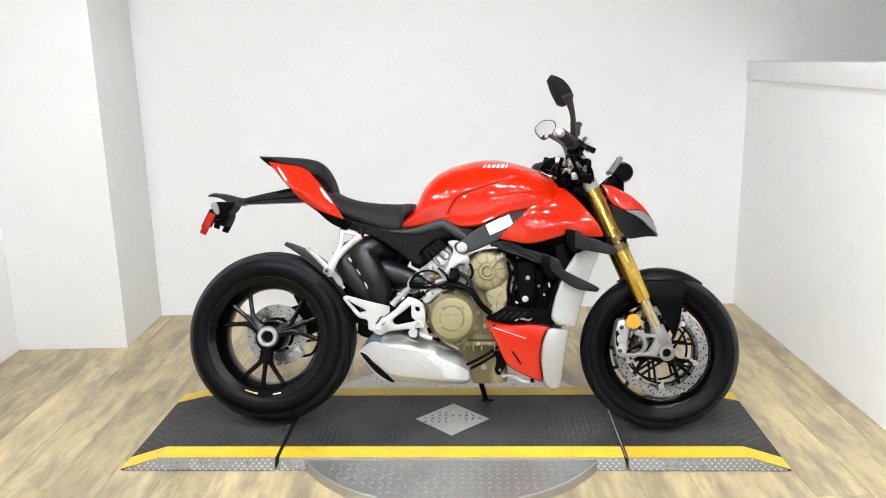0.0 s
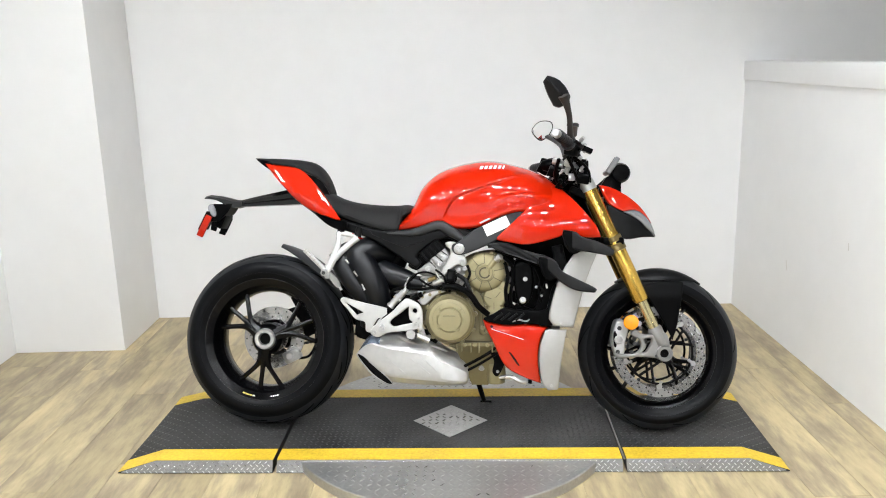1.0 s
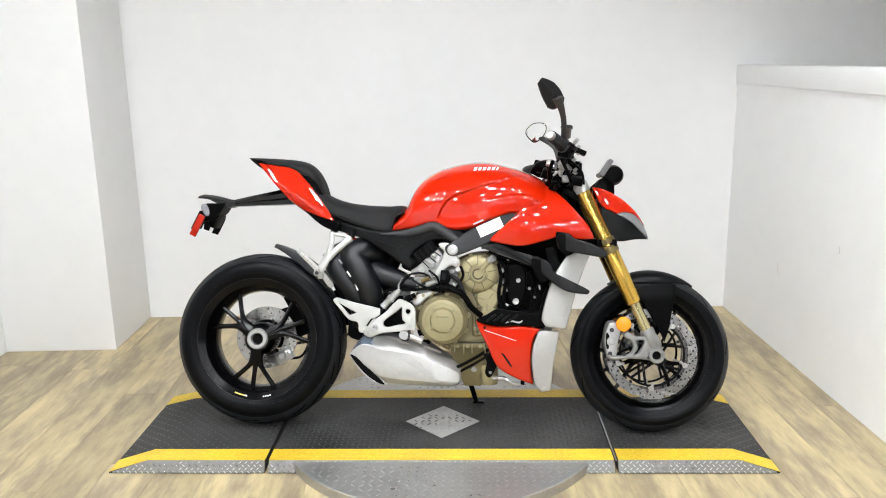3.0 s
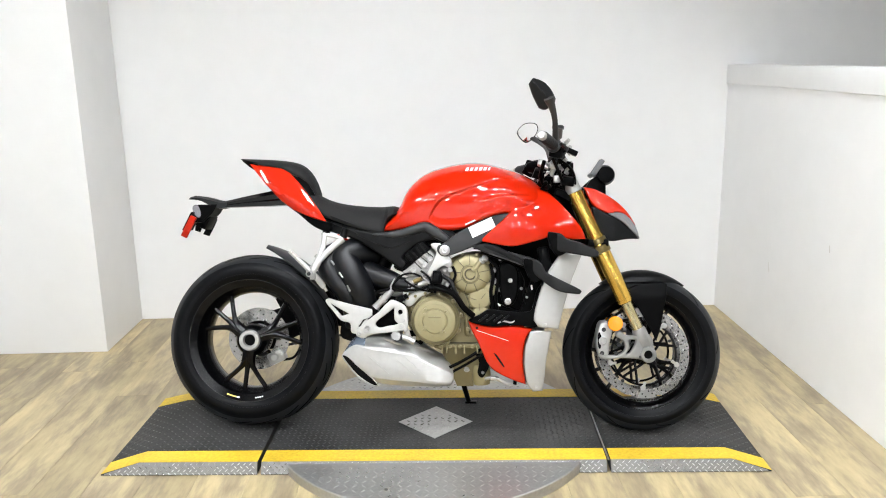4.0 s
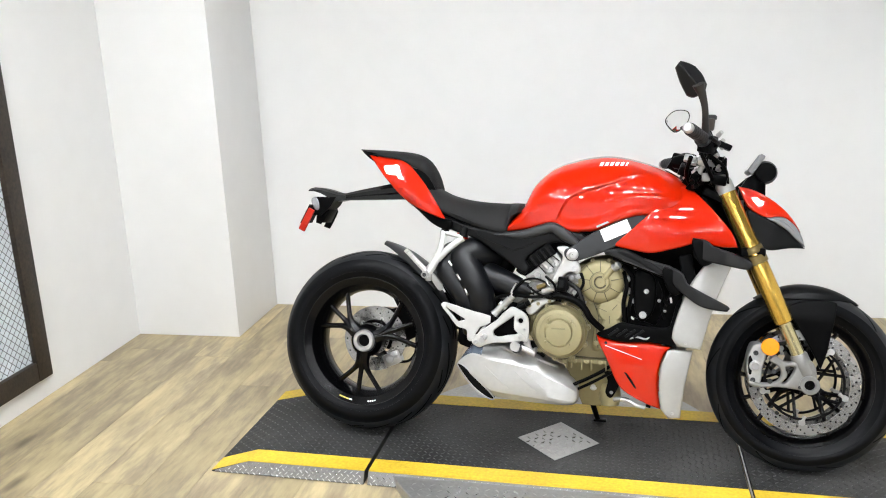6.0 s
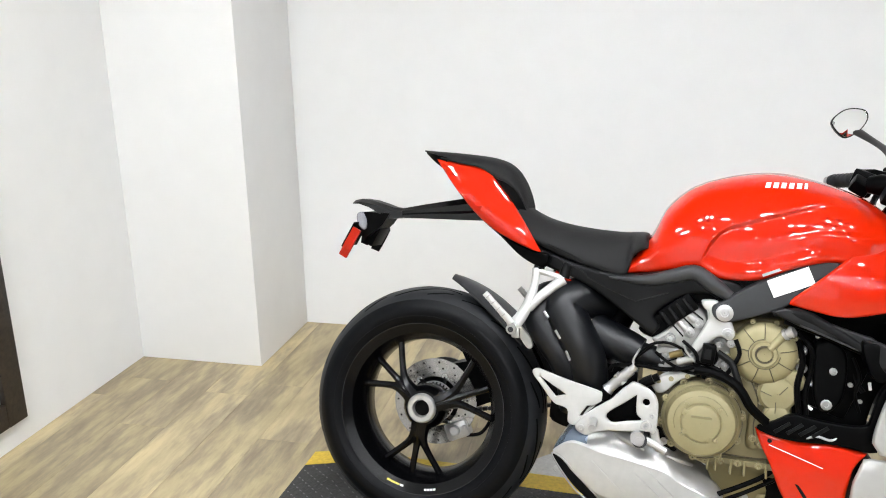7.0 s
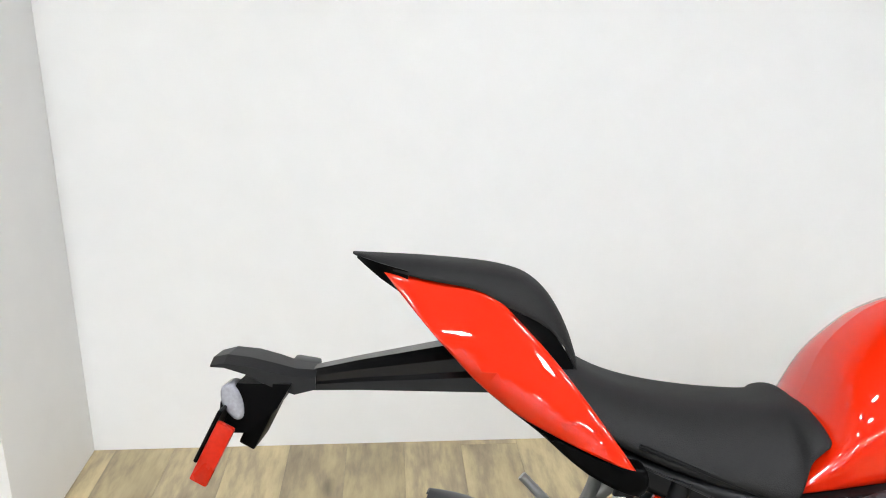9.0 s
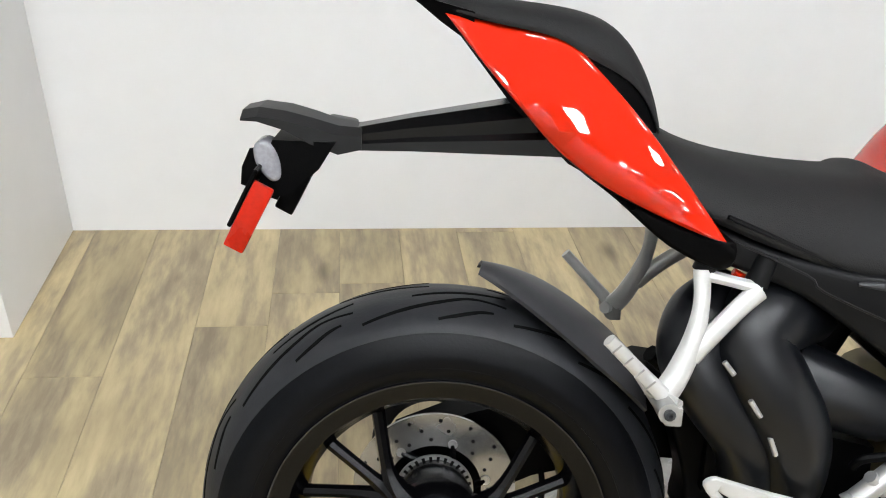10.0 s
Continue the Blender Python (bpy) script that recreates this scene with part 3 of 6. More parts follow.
            loop.append((cx + r * math.cos(aa), yy, cz + r * math.sin(aa)))
        loops.append(loop)
    return rings(loops)


REAR = [(0, 0.3270), (0.03, 0.3235), (0.055, 0.3145), (0.075, 0.300), (0.089, 0.282), (0.0945, 0.267), (0.093, 0.251), (0.086, 0.236), (0.078, 0.227)]
FRONT = [(0, 0.2905), (0.02, 0.2875), (0.038, 0.279), (0.051, 0.267), (0.0585, 0.254), (0.060, 0.244), (0.057, 0.234), (0.050, 0.226), (0.047, 0.222)]


def wheel(name, cx, cz, prof, wide, rim_r, label, spoke_y, hub_r, start):
    w = part(name, ring_of([(-wide, rim_r + 0.014), (-wide + 0.004, rim_r + 0.016), (-wide + 0.012, rim_r - 0.002), (-wide * 0.55, rim_r - 0.020), (0, rim_r - 0.024), (wide * 0.55, rim_r - 0.020), (wide - 0.012, rim_r - 0.002), (wide - 0.004, rim_r + 0.016), (wide, rim_r + 0.014),
                         (wide - 0.010, rim_r - 0.012), (wide * 0.5, rim_r - 0.031), (0, rim_r - 0.036), (-wide * 0.5, rim_r - 0.031), (-wide + 0.010, rim_r - 0.012)], cx, cz, 96), RIM, bike, label)
    part("tyre", tyre(prof, cx, cz), RUBBER, w, "black road tyre with sparse sipes")
    for y, r, h in ((prof[6][0] - 0.0005, prof[6][1] + 0.001, 0.0016), (prof[7][0] - 0.0008, prof[7][1] + 0.002, 0.0018)):
        for sg in (-1, 1):
            part("sidewall_rib", ring_of([(sg * (y - 0.002), r - h), (sg * (y + 0.0012), r - h * 0.5), (sg * (y + 0.0012), r + h * 0.5), (sg * (y - 0.002), r + h)], cx, cz, 96), RUBBER, w)
    for sg in (-1, 1):
        part("rim_flange", ring_of([(sg * (wide - 0.003), rim_r + 0.0125), (sg * (wide + 0.0012), rim_r + 0.0135), (sg * (wide + 0.0016), rim_r + 0.0155), (sg * (wide - 0.003), rim_r + 0.0168)], cx, cz, 96), FLANGE, w, "glossy black rim edge")
    limit = prof[4][1] + 0.006
    band = [(float(y), float(r)) for y, r in spline(prof, 3) if r > limit]
    outer = [(-y, r + 0.0006) for y, r in reversed(band[1:])] + [(y, r + 0.0006) for y, r in band]
    part("tread", ring_of(outer + [(y * 0.98, r - 0.004) for y, r in reversed(outer)], cx, cz, 96), TREAD, w, "tyre tread greyed by scrubbing and sheen from above")
    return w


def spokes(w, cx, cz, rim_r, y_hub, y_rim, root, start, thick=0.011):
    """Three roots that each fork into three slim arms."""
    for g in range(3):
        mid = start + 120 * g
        for da, bend in ((-25, -9), (0, 0), (25, 9)):
            pts = []
            for r, ang, y in ((root * 0.55, mid + bend * 0.6, y_hub), (root, mid + bend * 0.7, y_hub), (root * 1.5, mid + da * 0.55, (y_hub * 2 + y_rim) / 3), (rim_r - 0.03, mid + da, y_rim)):
                t = radians(ang)
                pts.append((cx + r * math.cos(t), y, cz + r * math.sin(t)))
            part("spoke", tube(pts, [thick * 2.3, thick * 1.7, thick * 0.9, thick * 0.85], 8, n=4), RIM, w)


def drilled_disc(name, cx, cz, y, r0, r1, w, holes, mat=DISC, waves=0):
    prof = [(y - 0.0025, r0), (y - 0.0025, r1), (y + 0.0025, r1), (y + 0.0025, r0)]
    bm = ring_of(prof, cx, cz, 120)
    if waves:
        for v in bm.verts:
            dx, dz = v.co.x - cx, v.co.z - cz
            r, t = math.hypot(dx, dz), math.atan2(dz, dx)
            if r > (r0 + r1) / 2:
                k = 1 - 0.03 * max(0.0, math.cos(waves * t)) ** 10
                v.co.x, v.co.z = cx + dx * k, cz + dz * k
    disc = part(name, bm, mat, w, "drilled steel brake disc")
    marks = []
    for k in range(holes):
        for j, f in enumerate((0.2, 0.5, 0.8)):
            t = 2 * math.pi * (k + 0.33 * j) / holes
            r = r0 + (r1 - r0) * f
            marks.append(turned([(y - 0.0031, 0.0001), (y - 0.0031, 0.0029), (y + 0.0031, 0.0029), (y + 0.0031, 0.0001)], cx + r * math.cos(t), cz + r * math.sin(t), 8))
    tagged(part("drilling", merge(*marks), GROOVE, disc), kind="stuff")
    return disc


# rear wheel
rear = wheel("rear_wheel", 0, RZ, REAR, 0.085, 0.216, "black forged rear wheel with a wide tyre", 0, 0, 0)
spokes(rear, 0, RZ, 0.216, -0.052, -0.040, 0.075, 22)
part("hub", turned([(0.04, 0.05), (-0.02, 0.062), (-0.05, 0.060), (-0.062, 0.052), (-0.070, 0.046), (-0.070, 0.02)], 0, RZ, 40, cap=True), RIM, rear)
nut = part("hub_nut", turned([(-0.060, 0.040), (-0.078, 0.040), (-0.083, 0.036), (-0.083, 0.024), (-0.070, 0.021), (-0.045, 0.020)], 0, RZ, 36, cap=True), ALLOY, rear, "machined alloy axle nut")
part("nut_bore", turned([(-0.0705, 0.0005), (-0.0705, 0.0205)], 0, RZ, 28), GROOVE, nut)
drilled_disc("brake_disc", 0, RZ, 0.045, 0.070, 0.121, rear, 15)
part("disc_carrier", turned([(0.05, 0.052), (0.042, 0.052), (0.02, 0.045), (0.02, 0.01)], 0, RZ, 36, cap=True), RIM, rear)
for k in range(6):
    t = radians(60 * k + 12)
    part("carrier_arm", rod((0.04 * math.cos(t - 0.4), 0.043, RZ + 0.04 * math.sin(t - 0.4)), (0.076 * math.cos(t), 0.045, RZ + 0.076 * math.sin(t)), 0.008, 0.006, 8), RIM, rear)
    part("disc_bobbin", turned([(0.040, 0.0004), (0.040, 0.007), (0.050, 0.007)], 0.077 * math.cos(t), RZ + 0.077 * math.sin(t), 12), ALLOY, rear)
sensor = part("speed_sensor_ring", ring_of([(0.036, 0.047), (0.036, 0.058), (0.039, 0.058), (0.039, 0.047)], 0, RZ, 60), ALLOY, rear, "bright toothed sensor ring")
for k in range(30):
    part("ring_slot", sector([(0.0355, 0.0495), (0.0355, 0.0555), (0.0365, 0.0555), (0.0365, 0.0495)], 0, RZ, 12 * k, 12 * k + 5, 1), GROOVE, sensor)
grooves = []
for k in range(10):
    a = 36 * k + 8
    for s in (-1, 1):
        o = a if s < 0 else a + 18
        grooves.append(groove(REAR, 0, RZ, [(o + 30, s * 0.060), (o + 22, s * 0.052), (o + 12, s * 0.040), (o + 4, s * 0.028), (o - 4, s * 0.034)], 0.0028))
        grooves.append(groove(REAR, 0, RZ, [(o + 12, s * 0.066), (o + 7, s * 0.060), (o + 2, s * 0.052), (o - 1, s * 0.050)], 0.0024))
        grooves.append(groove(REAR, 0, RZ, [(o + 18, s * 0.022), (o + 8, s * 0.014), (o - 4, s * 0.008)], 0.0028))
tagged(part("tread_pattern", merge(*grooves), GROOVE, rear), kind="stuff")
for ang, long, mat in ((248, 3.0, YDECAL), (251.4, 3.2, YDECAL), (255.0, 3.0, YDECAL), (258.4, 2.6, DECAL), (277, 1.6, DECAL), (279.2, 1.6, DECAL), (281.4, 1.6, DECAL), (283.6, 1.6, DECAL)):
    part("rim_lettering", sector([(-0.0826, 0.2200), (-0.0806, 0.2155), (-0.0784, 0.2155), (-0.0808, 0.2200)], 0, RZ, ang, ang + long), mat, rear)

# front wheel
front = wheel("front_wheel", FX, FZ, FRONT, 0.047, 0.215, "black forged front wheel with twin brake discs", 0, 0, 0)
part("valve_stem", merge(tube([(0.055, -0.015, RZ + 0.178), (0.085, -0.02, RZ + 0.160)], [0.004, 0.004], 8, smooth_path=False), tube([(0.078, -0.02, RZ + 0.166), (0.110, -0.03, RZ + 0.160)], [0.003, 0.003], 8, smooth_path=False)), ALLOY, rear, "small valve stem")
spokes(front, FX, FZ, 0.215, -0.03, -0.018, 0.06, 82, 0.0085)
part("hub", turned([(0.06, 0.03), (0.03, 0.045), (-0.03, 0.045), (-0.06, 0.03), (-0.09, 0.022), (-0.09, 0.012)], FX, FZ, 32, cap=True), RIM, front)
for y in (-0.066, 0.066):
    disc = drilled_disc("brake_disc", FX, FZ, y, 0.133, 0.165, front, 26, waves=10)
    car = ring_of([(y - 0.003, 0.112), (y - 0.003, 0.120), (y + 0.003, 0.120), (y + 0.003, 0.112)], FX, FZ, 60)
    part("disc_carrier", car, RIM, front, "black disc carrier ring")
    for k in range(5):
        t0, t1 = radians(72 * k + 4), radians(72 * k + 52)
        for ta, tb in ((t0, t1), (t1, t0)):
            part("carrier_arm", rod((FX + 0.04 * math.cos(ta), y * 0.8, FZ + 0.04 * math.sin(ta)), (FX + 0.114 * math.cos((ta + tb) / 2 + (tb - ta) * 0.3), y, FZ + 0.114 * math.sin((ta + tb) / 2 + (tb - ta) * 0.3)), 0.005, seg=6), RIM, front)
    for k in range(10):
        t = radians(36 * k + 17)
        part("rivet", merge(turned([(y - 0.006, 0.0005), (y - 0.006, 0.0095), (y + 0.006, 0.0095), (y + 0.006, 0.0005)], FX + 0.126 * math.cos(t), FZ + 0.126 * math.sin(t), 14), rod((FX + 0.106 * math.cos(t + 0.07), y, FZ + 0.106 * math.sin(t + 0.07)), (FX + 0.126 * math.cos(t), y, FZ + 0.126 * math.sin(t)), 0.006, seg=8)) if k % 2 else turned([(y - 0.005, 0.0005), (y - 0.005, 0.006), (y + 0.005, 0.006), (y + 0.005, 0.0005)], FX + 0.127 * math.cos(t), FZ + 0.127 * math.sin(t), 12), ALLOY if k % 2 else GREY, disc)
fg = []
for k in range(9):
    a = 40 * k
    fg.append(groove(FRONT, FX, FZ, [(a, -0.052), (a + 10, -0.036), (a + 20, -0.012), (a + 24, -0.014)], 0.0018))
    fg.append(groove(FRONT, FX, FZ, [(a + 18, 0.052), (a + 28, 0.036), (a + 38, 0.012)], 0.0018))
tagged(part("tread_pattern", merge(*fg), GROOVE, front), kind="stuff")

# forks: gold outer tubes above, bright sliders below
TOPF = Vector((1.215, 0, 0.885))
LOWF = Vector((1.452, 0, 0.365))
for s in (-1, 1):
    yy = Vector((0, 0.102 * s, 0))
    at = lambda k: tuple(TOPF.lerp(LOWF, k) + yy)
    leg = part("fork_leg", tube([at(0.0), at(0.30), at(0.31), at(0.755), at(0.77), at(0.775)], [0.0265, 0.0265, 0.0285, 0.0285, 0.026, 0.022], 24, smooth_path=False), GOLD, bike, "gold anodised fork tube")
    part("slider", tube([at(0.76), at(1.0)], [0.020, 0.020], 20, smooth_path=False), SLIDER, leg, "polished pale gold fork slider")
    part("fork_cap", tube([at(-0.085), at(-0.078), at(-0.066), at(-0.06), at(0.0)], [0.012, 0.024, 0.026, 0.0275, 0.0275], 20, smooth_path=False), SILVER, leg, "pale alloy fork cap")
    part("lower_clamp", merge(tube([at(0.325), at(0.33), at(0.36), at(0.365)], [0.029, 0.033, 0.033, 0.029], 22, smooth_path=False), tube([at(0.375), at(0.38), at(0.42), at(0.425)], [0.029, 0.0335, 0.0335, 0.029], 22, smooth_path=False)), BRASS, leg, "dark bronze clamp rings")
    foot = part("fork_foot", merge(
        shell([(1.359, 0.363), (1.374, 0.382), (1.399, 0.364), (1.434, 0.365), (1.469, 0.374), (1.489, 0.356), (1.496, 0.318), (1.500, 0.296), (1.474, 0.271), (1.444, 0.279), (1.384, 0.282), (1.324, 0.277), (1.300, 0.288), (1.304, 0.300), (1.334, 0.291), (1.376, 0.296), (1.394, 0.318), (1.386, 0.346)], lambda x, z: 0.124 - 0.004 * min(1, abs(x - 1.475) / 0.08), 0.016, 0.006, side=s, cut=0.014,
              holes=([(1.406, 0.346), (1.432, 0.347), (1.425, 0.323), (1.410, 0.300), (1.397, 0.297), (1.412, 0.320)], [(1.475 + 0.017 * math.cos(0.63 * k), 0.297 + 0.017 * math.sin(0.63 * k)) for k in range(10)])),
        tube([at(0.955), at(0.965), at(1.065), at(1.08)], [0.022, 0.0255, 0.0265, 0.022], 20, smooth_path=False),
        turned([(s * 0.085, 0.029), (s * 0.128, 0.029), (s * 0.131, 0.026), (s * 0.131, 0.016), (s * 0.112, 0.015)], 1.475, 0.297, 28, cap=True)), FOOT, leg, "grey cast alloy fork foot with an open web")
    part("pinch_bolt", merge(bolt(1.462, s * 0.124, 0.281, 0.006, 0.006, s), bolt(1.446, s * 0.124, 0.289, 0.005, 0.006, s)), GREY, foot)
    part("axle_bore", turned([(s * 0.1205, 0.0003), (s * 0.1205, 0.0155)], 1.475, 0.297, 16), GROOVE, foot)
    caliper = part("brake_caliper", shell([(1.303, 0.402), (1.322, 0.412), (1.345, 0.402), (1.350, 0.375), (1.340, 0.335), (1.338, 0.300), (1.325, 0.280), (1.307, 0.283), (1.296, 0.31), (1.292, 0.35)], lambda x, z: 0.104 + 0.010 * math.cos((x - 1.32) * 30), 0.055, 0.008, side=s, cut=0.015), ALLOY, bike, "silver radial brake caliper")
    for bx, bz in ((1.318, 0.385), (1.312, 0.30), (1.372, 0.330), (1.362, 0.300)):
        part("bolt", bolt(bx, s * 0.113, bz, 0.008, 0.006, s), GREY, caliper)
    part("piston_cap", turned([(s * 0.105, 0.018), (s * 0.117, 0.017), (s * 0.119, 0.012), (s * 0.116, 0.010), (s * 0.116, 0.001)], 1.318, 0.343, 18), ALLOY, caliper)
    part("caliper_slot", shell([(1.298, 0.368), (1.310, 0.372), (1.308, 0.318), (1.299, 0.322)], 0.1135, 0.004, 0.001, side=s, cut=0.02), BLACK, caliper, "black caliper window")
    pod = part("side_reflector", turned([(s * 0.112, 0.024), (s * 0.128, 0.027), (s * 0.131, 0.024), (s * 0.1325, 0.012), (s * 0.133, 0.001)], 1.358, 0.408, 28), AMBER, bike, "round amber side reflector on the fork")
    part("reflector_stay", tube([(1.36, 0.112 * s, 0.408), (1.385, 0.105 * s, 0.415), (1.41, 0.1 * s, 0.42)], 0.006, 8), BLACK, pod)
part("lower_triple_clamp", merge(box(1.26, 1.335, -0.13, 0.13, 0.685, 0.715, 0.01), box(1.255, 1.33, -0.13, 0.13, 0.655, 0.683, 0.01)), BLACK, bike, "black lower triple clamp")
part("upper_triple_clamp", turn_bm(box(-0.055, 0.030, -0.112, 0.112, -0.014, 0.014, 0.009), Matrix.Translation((1.195, 0, 0.868)) @ pose(0, 0, 0, 0, 24)), BLACK, bike, "black upper triple clamp")

# front mudguard
loops = []
for k in range(27):
    t = radians(120 - k * 63 / 26)
    f = k / 26
    halfw = 0.062 * (1 - 0.55 * abs(f - 0.45) ** 2.2 / 0.45 ** 2.2 * (1 if f > 0.45 else 0.35))
    rad = 0.2985 + 0.010 * math.sin(math.pi * f)
    depth = 0.045 * math.sin(math.pi * min(1, max(0, f * 1.05))) + 0.004
    row = []
    for u in np.linspace(-1, 1, 17):
        a = u * 1.25
        row.append((FX + (rad - depth * (1 - math.cos(a)) * 1.4) * math.cos(t), halfw * math.sin(a) / math.sin(1.25), FZ + (rad - depth * (1 - math.cos(a)) * 1.4) * math.sin(t)))
    under = [(FX + (math.hypot(p[0] - FX, p[2] - FZ) - 0.004) * math.cos(t), p[1] * 0.96, FZ + (math.hypot(p[0] - FX, p[2] - FZ) - 0.004) * math.sin(t)) for p in reversed(row)]
    loops.append(row + under)
guard = part("front_mudguard", rings(loops), SATIN, bike, "matt black front mudguard")
for s in (-1, 1):
    part("flank", shell([(1.405, 0.515), (1.46, 0.545), (1.535, 0.552), (1.565, 0.545, 1), (1.550, 0.47), (1.535, 0.39), (1.518, 0.335, 1), (1.502, 0.37), (1.47, 0.43), (1.435, 0.485)], lambda x, z: 0.060 + 0.03 * min(1, max(0, (0.555 - z) / 0.06)), 0.003, 0.004, side=s, cut=0.015), BLACK, guard, "matt black mudguard flank")

# ---- tank ----
TANK = [  # x, top, bottom, half-width
    (0.512, 0.765, 0.742, 0.126), (0.54, 0.800, 0.745, 0.128), (0.57, 0.842, 0.749, 0.129), (0.60, 0.905, 0.754, 0.130), (0.645, 0.950, 0.763, 0.136), (0.685, 0.972, 0.768, 0.143), (0.715, 0.982, 0.752, 0.149),
    (0.765, 0.995, 0.748, 0.162), (0.825, 1.003, 0.757, 0.174), (0.885, 1.000, 0.786, 0.182), (0.955, 0.984, 0.806, 0.186), (1.02, 0.962, 0.800, 0.180), (1.07, 0.936, 0.800, 0.165), (1.11, 0.905, 0.800, 0.135)]
SIDE = [(0, 0), (0.33, 0.05), (0.62, 0.165), (0.86, 0.36), (0.99, 0.58), (0.98, 0.80), (0.90, 0.99)]


TANK_LINE, SIDE_LINE = spline(TANK, 8), spline(SIDE, 9)
ease = lambda v: min(1, max(0, v)) ** 2 * (3 - 2 * min(1, max(0, v)))


def tank_half(x, z):
    """Half-width of the tank's flank; below its edge, as at the edge."""
    top, low, w = (float(np.interp(x, [p[0] for p in TANK_LINE], [p[k] for p in TANK_LINE])) for k in (1, 2, 3))
    share = min(0.9, max(0.0, (top - z) / (top - low)))
    return w * float(np.interp(share, [p[1] for p in SIDE_LINE], [p[0] for p in SIDE_LINE]))


loops = []
for x, top, low, w in spline(TANK, 10):
    h = top - low
    half = spline([(0, top), (0.33 * w, top - 0.05 * h), (0.62 * w, top - 0.165 * h), (0.86 * w, top - 0.36 * h), (0.99 * w, top - 0.58 * h), (0.98 * w, top - 0.80 * h), (0.90 * w, low + 0.01 * h), (0.55 * w, low)], 14)
    row = []
    for y, z in half:
        crease = float(np.interp(x, (0.66, 0.68, 0.692, 0.706, 0.722, 0.745, 0.82, 0.88, 0.94), (0.74, 0.775, 0.804, 0.834, 0.857, 0.875, 0.901, 0.920, 0.940)))
        if 0.66 < x < 1.0 and y > 0.3 * w and z < crease:
            y -= 0.012 * ease((crease - z) / 0.013) * ease((x - 0.675) / 0.03) * ease((1.0 - x) / 0.12) * ease((z - low - 0.002) / 0.05)
        shoulder = float(np.interp(x, (0.80, 0.83, 0.94, 1.06), (0.835, 0.855, 0.880, 0.880)))
        if x > 0.82 and y > 0.3 * w and z < shoulder:
            y += 0.009 * ease((shoulder - z) / 0.016) * ease((x - 0.82) / 0.07) * ease((1.09 - x) / 0.06)
        row.append((x, y, z))
    loops.append([(p[0], -p[1], p[2]) for p in reversed(row[1:])] + row)
tank = part("fuel_tank", rings(loops), RED, bike, "glossy red fuel tank", smooth=28)
for k in range(6):
    x = 0.818 + k * 0.0165
    zc = 0.972 + 0.0002 * k
    part("tank_lettering", shell([(x, zc - 0.0065, 1), (x + 0.0105 - 0.004 * (k == 5), zc - 0.0065, 1), (x + 0.0145 - 0.004 * (k == 5), zc + 0.0065, 1), (x + 0.004, zc + 0.0065, 1)], lambda x, z: tank_half(x, z) + 0.0015, 0.002, 0.0, cut=0.006), DECAL, tank, "white lettering bar")
for s in (-1, 1):
    wing_w = lambda x, z: 0.203 - 4.0 * max(0.0, z - 0.76) ** 2 - 0.9 * max(0.0, 0.75 - z) ** 1.5 - 0.10 * max(0.0, x - 1.03) - 0.25 * max(0.0, 0.98 - x)
    panel_r = part("side_fairing", shell([(0.872, 0.708, 1), (0.925, 0.757), (0.985, 0.815), (1.03, 0.862), (1.085, 0.905), (1.135, 0.868), (1.19, 0.808), (1.232, 0.755), (1.248, 0.715, 1), (1.185, 0.716), (1.122, 0.738, 1), (1.113, 0.722), (1.06, 0.705), (0.991, 0.690), (0.93, 0.697)], wing_w, 0.004, 0.006, side=s, cut=0.02), RED, tank, "glossy red side fairing")

# ---- seat, tail, rear light carrier ----
SEATS = [(0.235, 0.897, 0.83, 0.088), (0.29, 0.868, 0.800, 0.108), (0.35, 0.851, 0.776, 0.120), (0.42, 0.842, 0.753, 0.126), (0.48, 0.839, 0.737, 0.129), (0.508, 0.839, 0.734, 0.132), (0.522, 0.840, 0.745, 0.134), (0.532, 0.840, 0.782, 0.1345), (0.546, 0.840, 0.797, 0.133), (0.558, 0.837, 0.803, 0.126), (0.566, 0.822, 0.806, 0.110)]
loops = []
for x, top, low, w in spline(SEATS, 4):
    h = top - low
    half = spline([(0, top - 0.002), (0.36 * w, top - 0.05 * h), (0.66 * w, top - 0.20 * h), (0.88 * w, top - 0.46 * h), (0.985 * w, top - 0.74 * h), (1.0 * w, low + 0.10 * h), (0.95 * w, low)], 3)
    row = [(x, y, z) for y, z in half]
    loops.append([(p[0], -p[1], p[2]) for p in reversed(row[1:])] + row)
part("seat", rings(loops), SEAT, bike, "black grained single seat", smooth=50)
# black pad over the tail
PAD = [(-0.050, 1.0255, 1.0225, 0.008), (-0.01, 1.0235, 1.009, 0.040), (0.05, 1.021, 0.996, 0.062), (0.12, 1.016, 0.984, 0.068), (0.160, 1.010, 0.964, 0.072), (0.190, 1.000, 0.950, 0.074), (0.214, 0.981, 0.936, 0.071), (0.233, 0.954, 0.915, 0.067), (0.246, 0.926, 0.893, 0.062), (0.254, 0.900, 0.878, 0.056)]
loops = []
for x, top, low, w in spline(PAD, 4):
    half = spline([(0, top), (0.45 * w, top - 0.06 * (top - low)), (0.78 * w, top - 0.30 * (top - low)), (0.97 * w, low + 0.25 * (top - low)), (0.96 * w, low)], 3)
    row = [(x, y, z) for y, z in half]
    loops.append([(p[0], -p[1], p[2]) for p in reversed(row[1:])] + row)
part("tail_pad", rings(loops), SEAT, bike, "black grained pad over the tail", smooth=50)
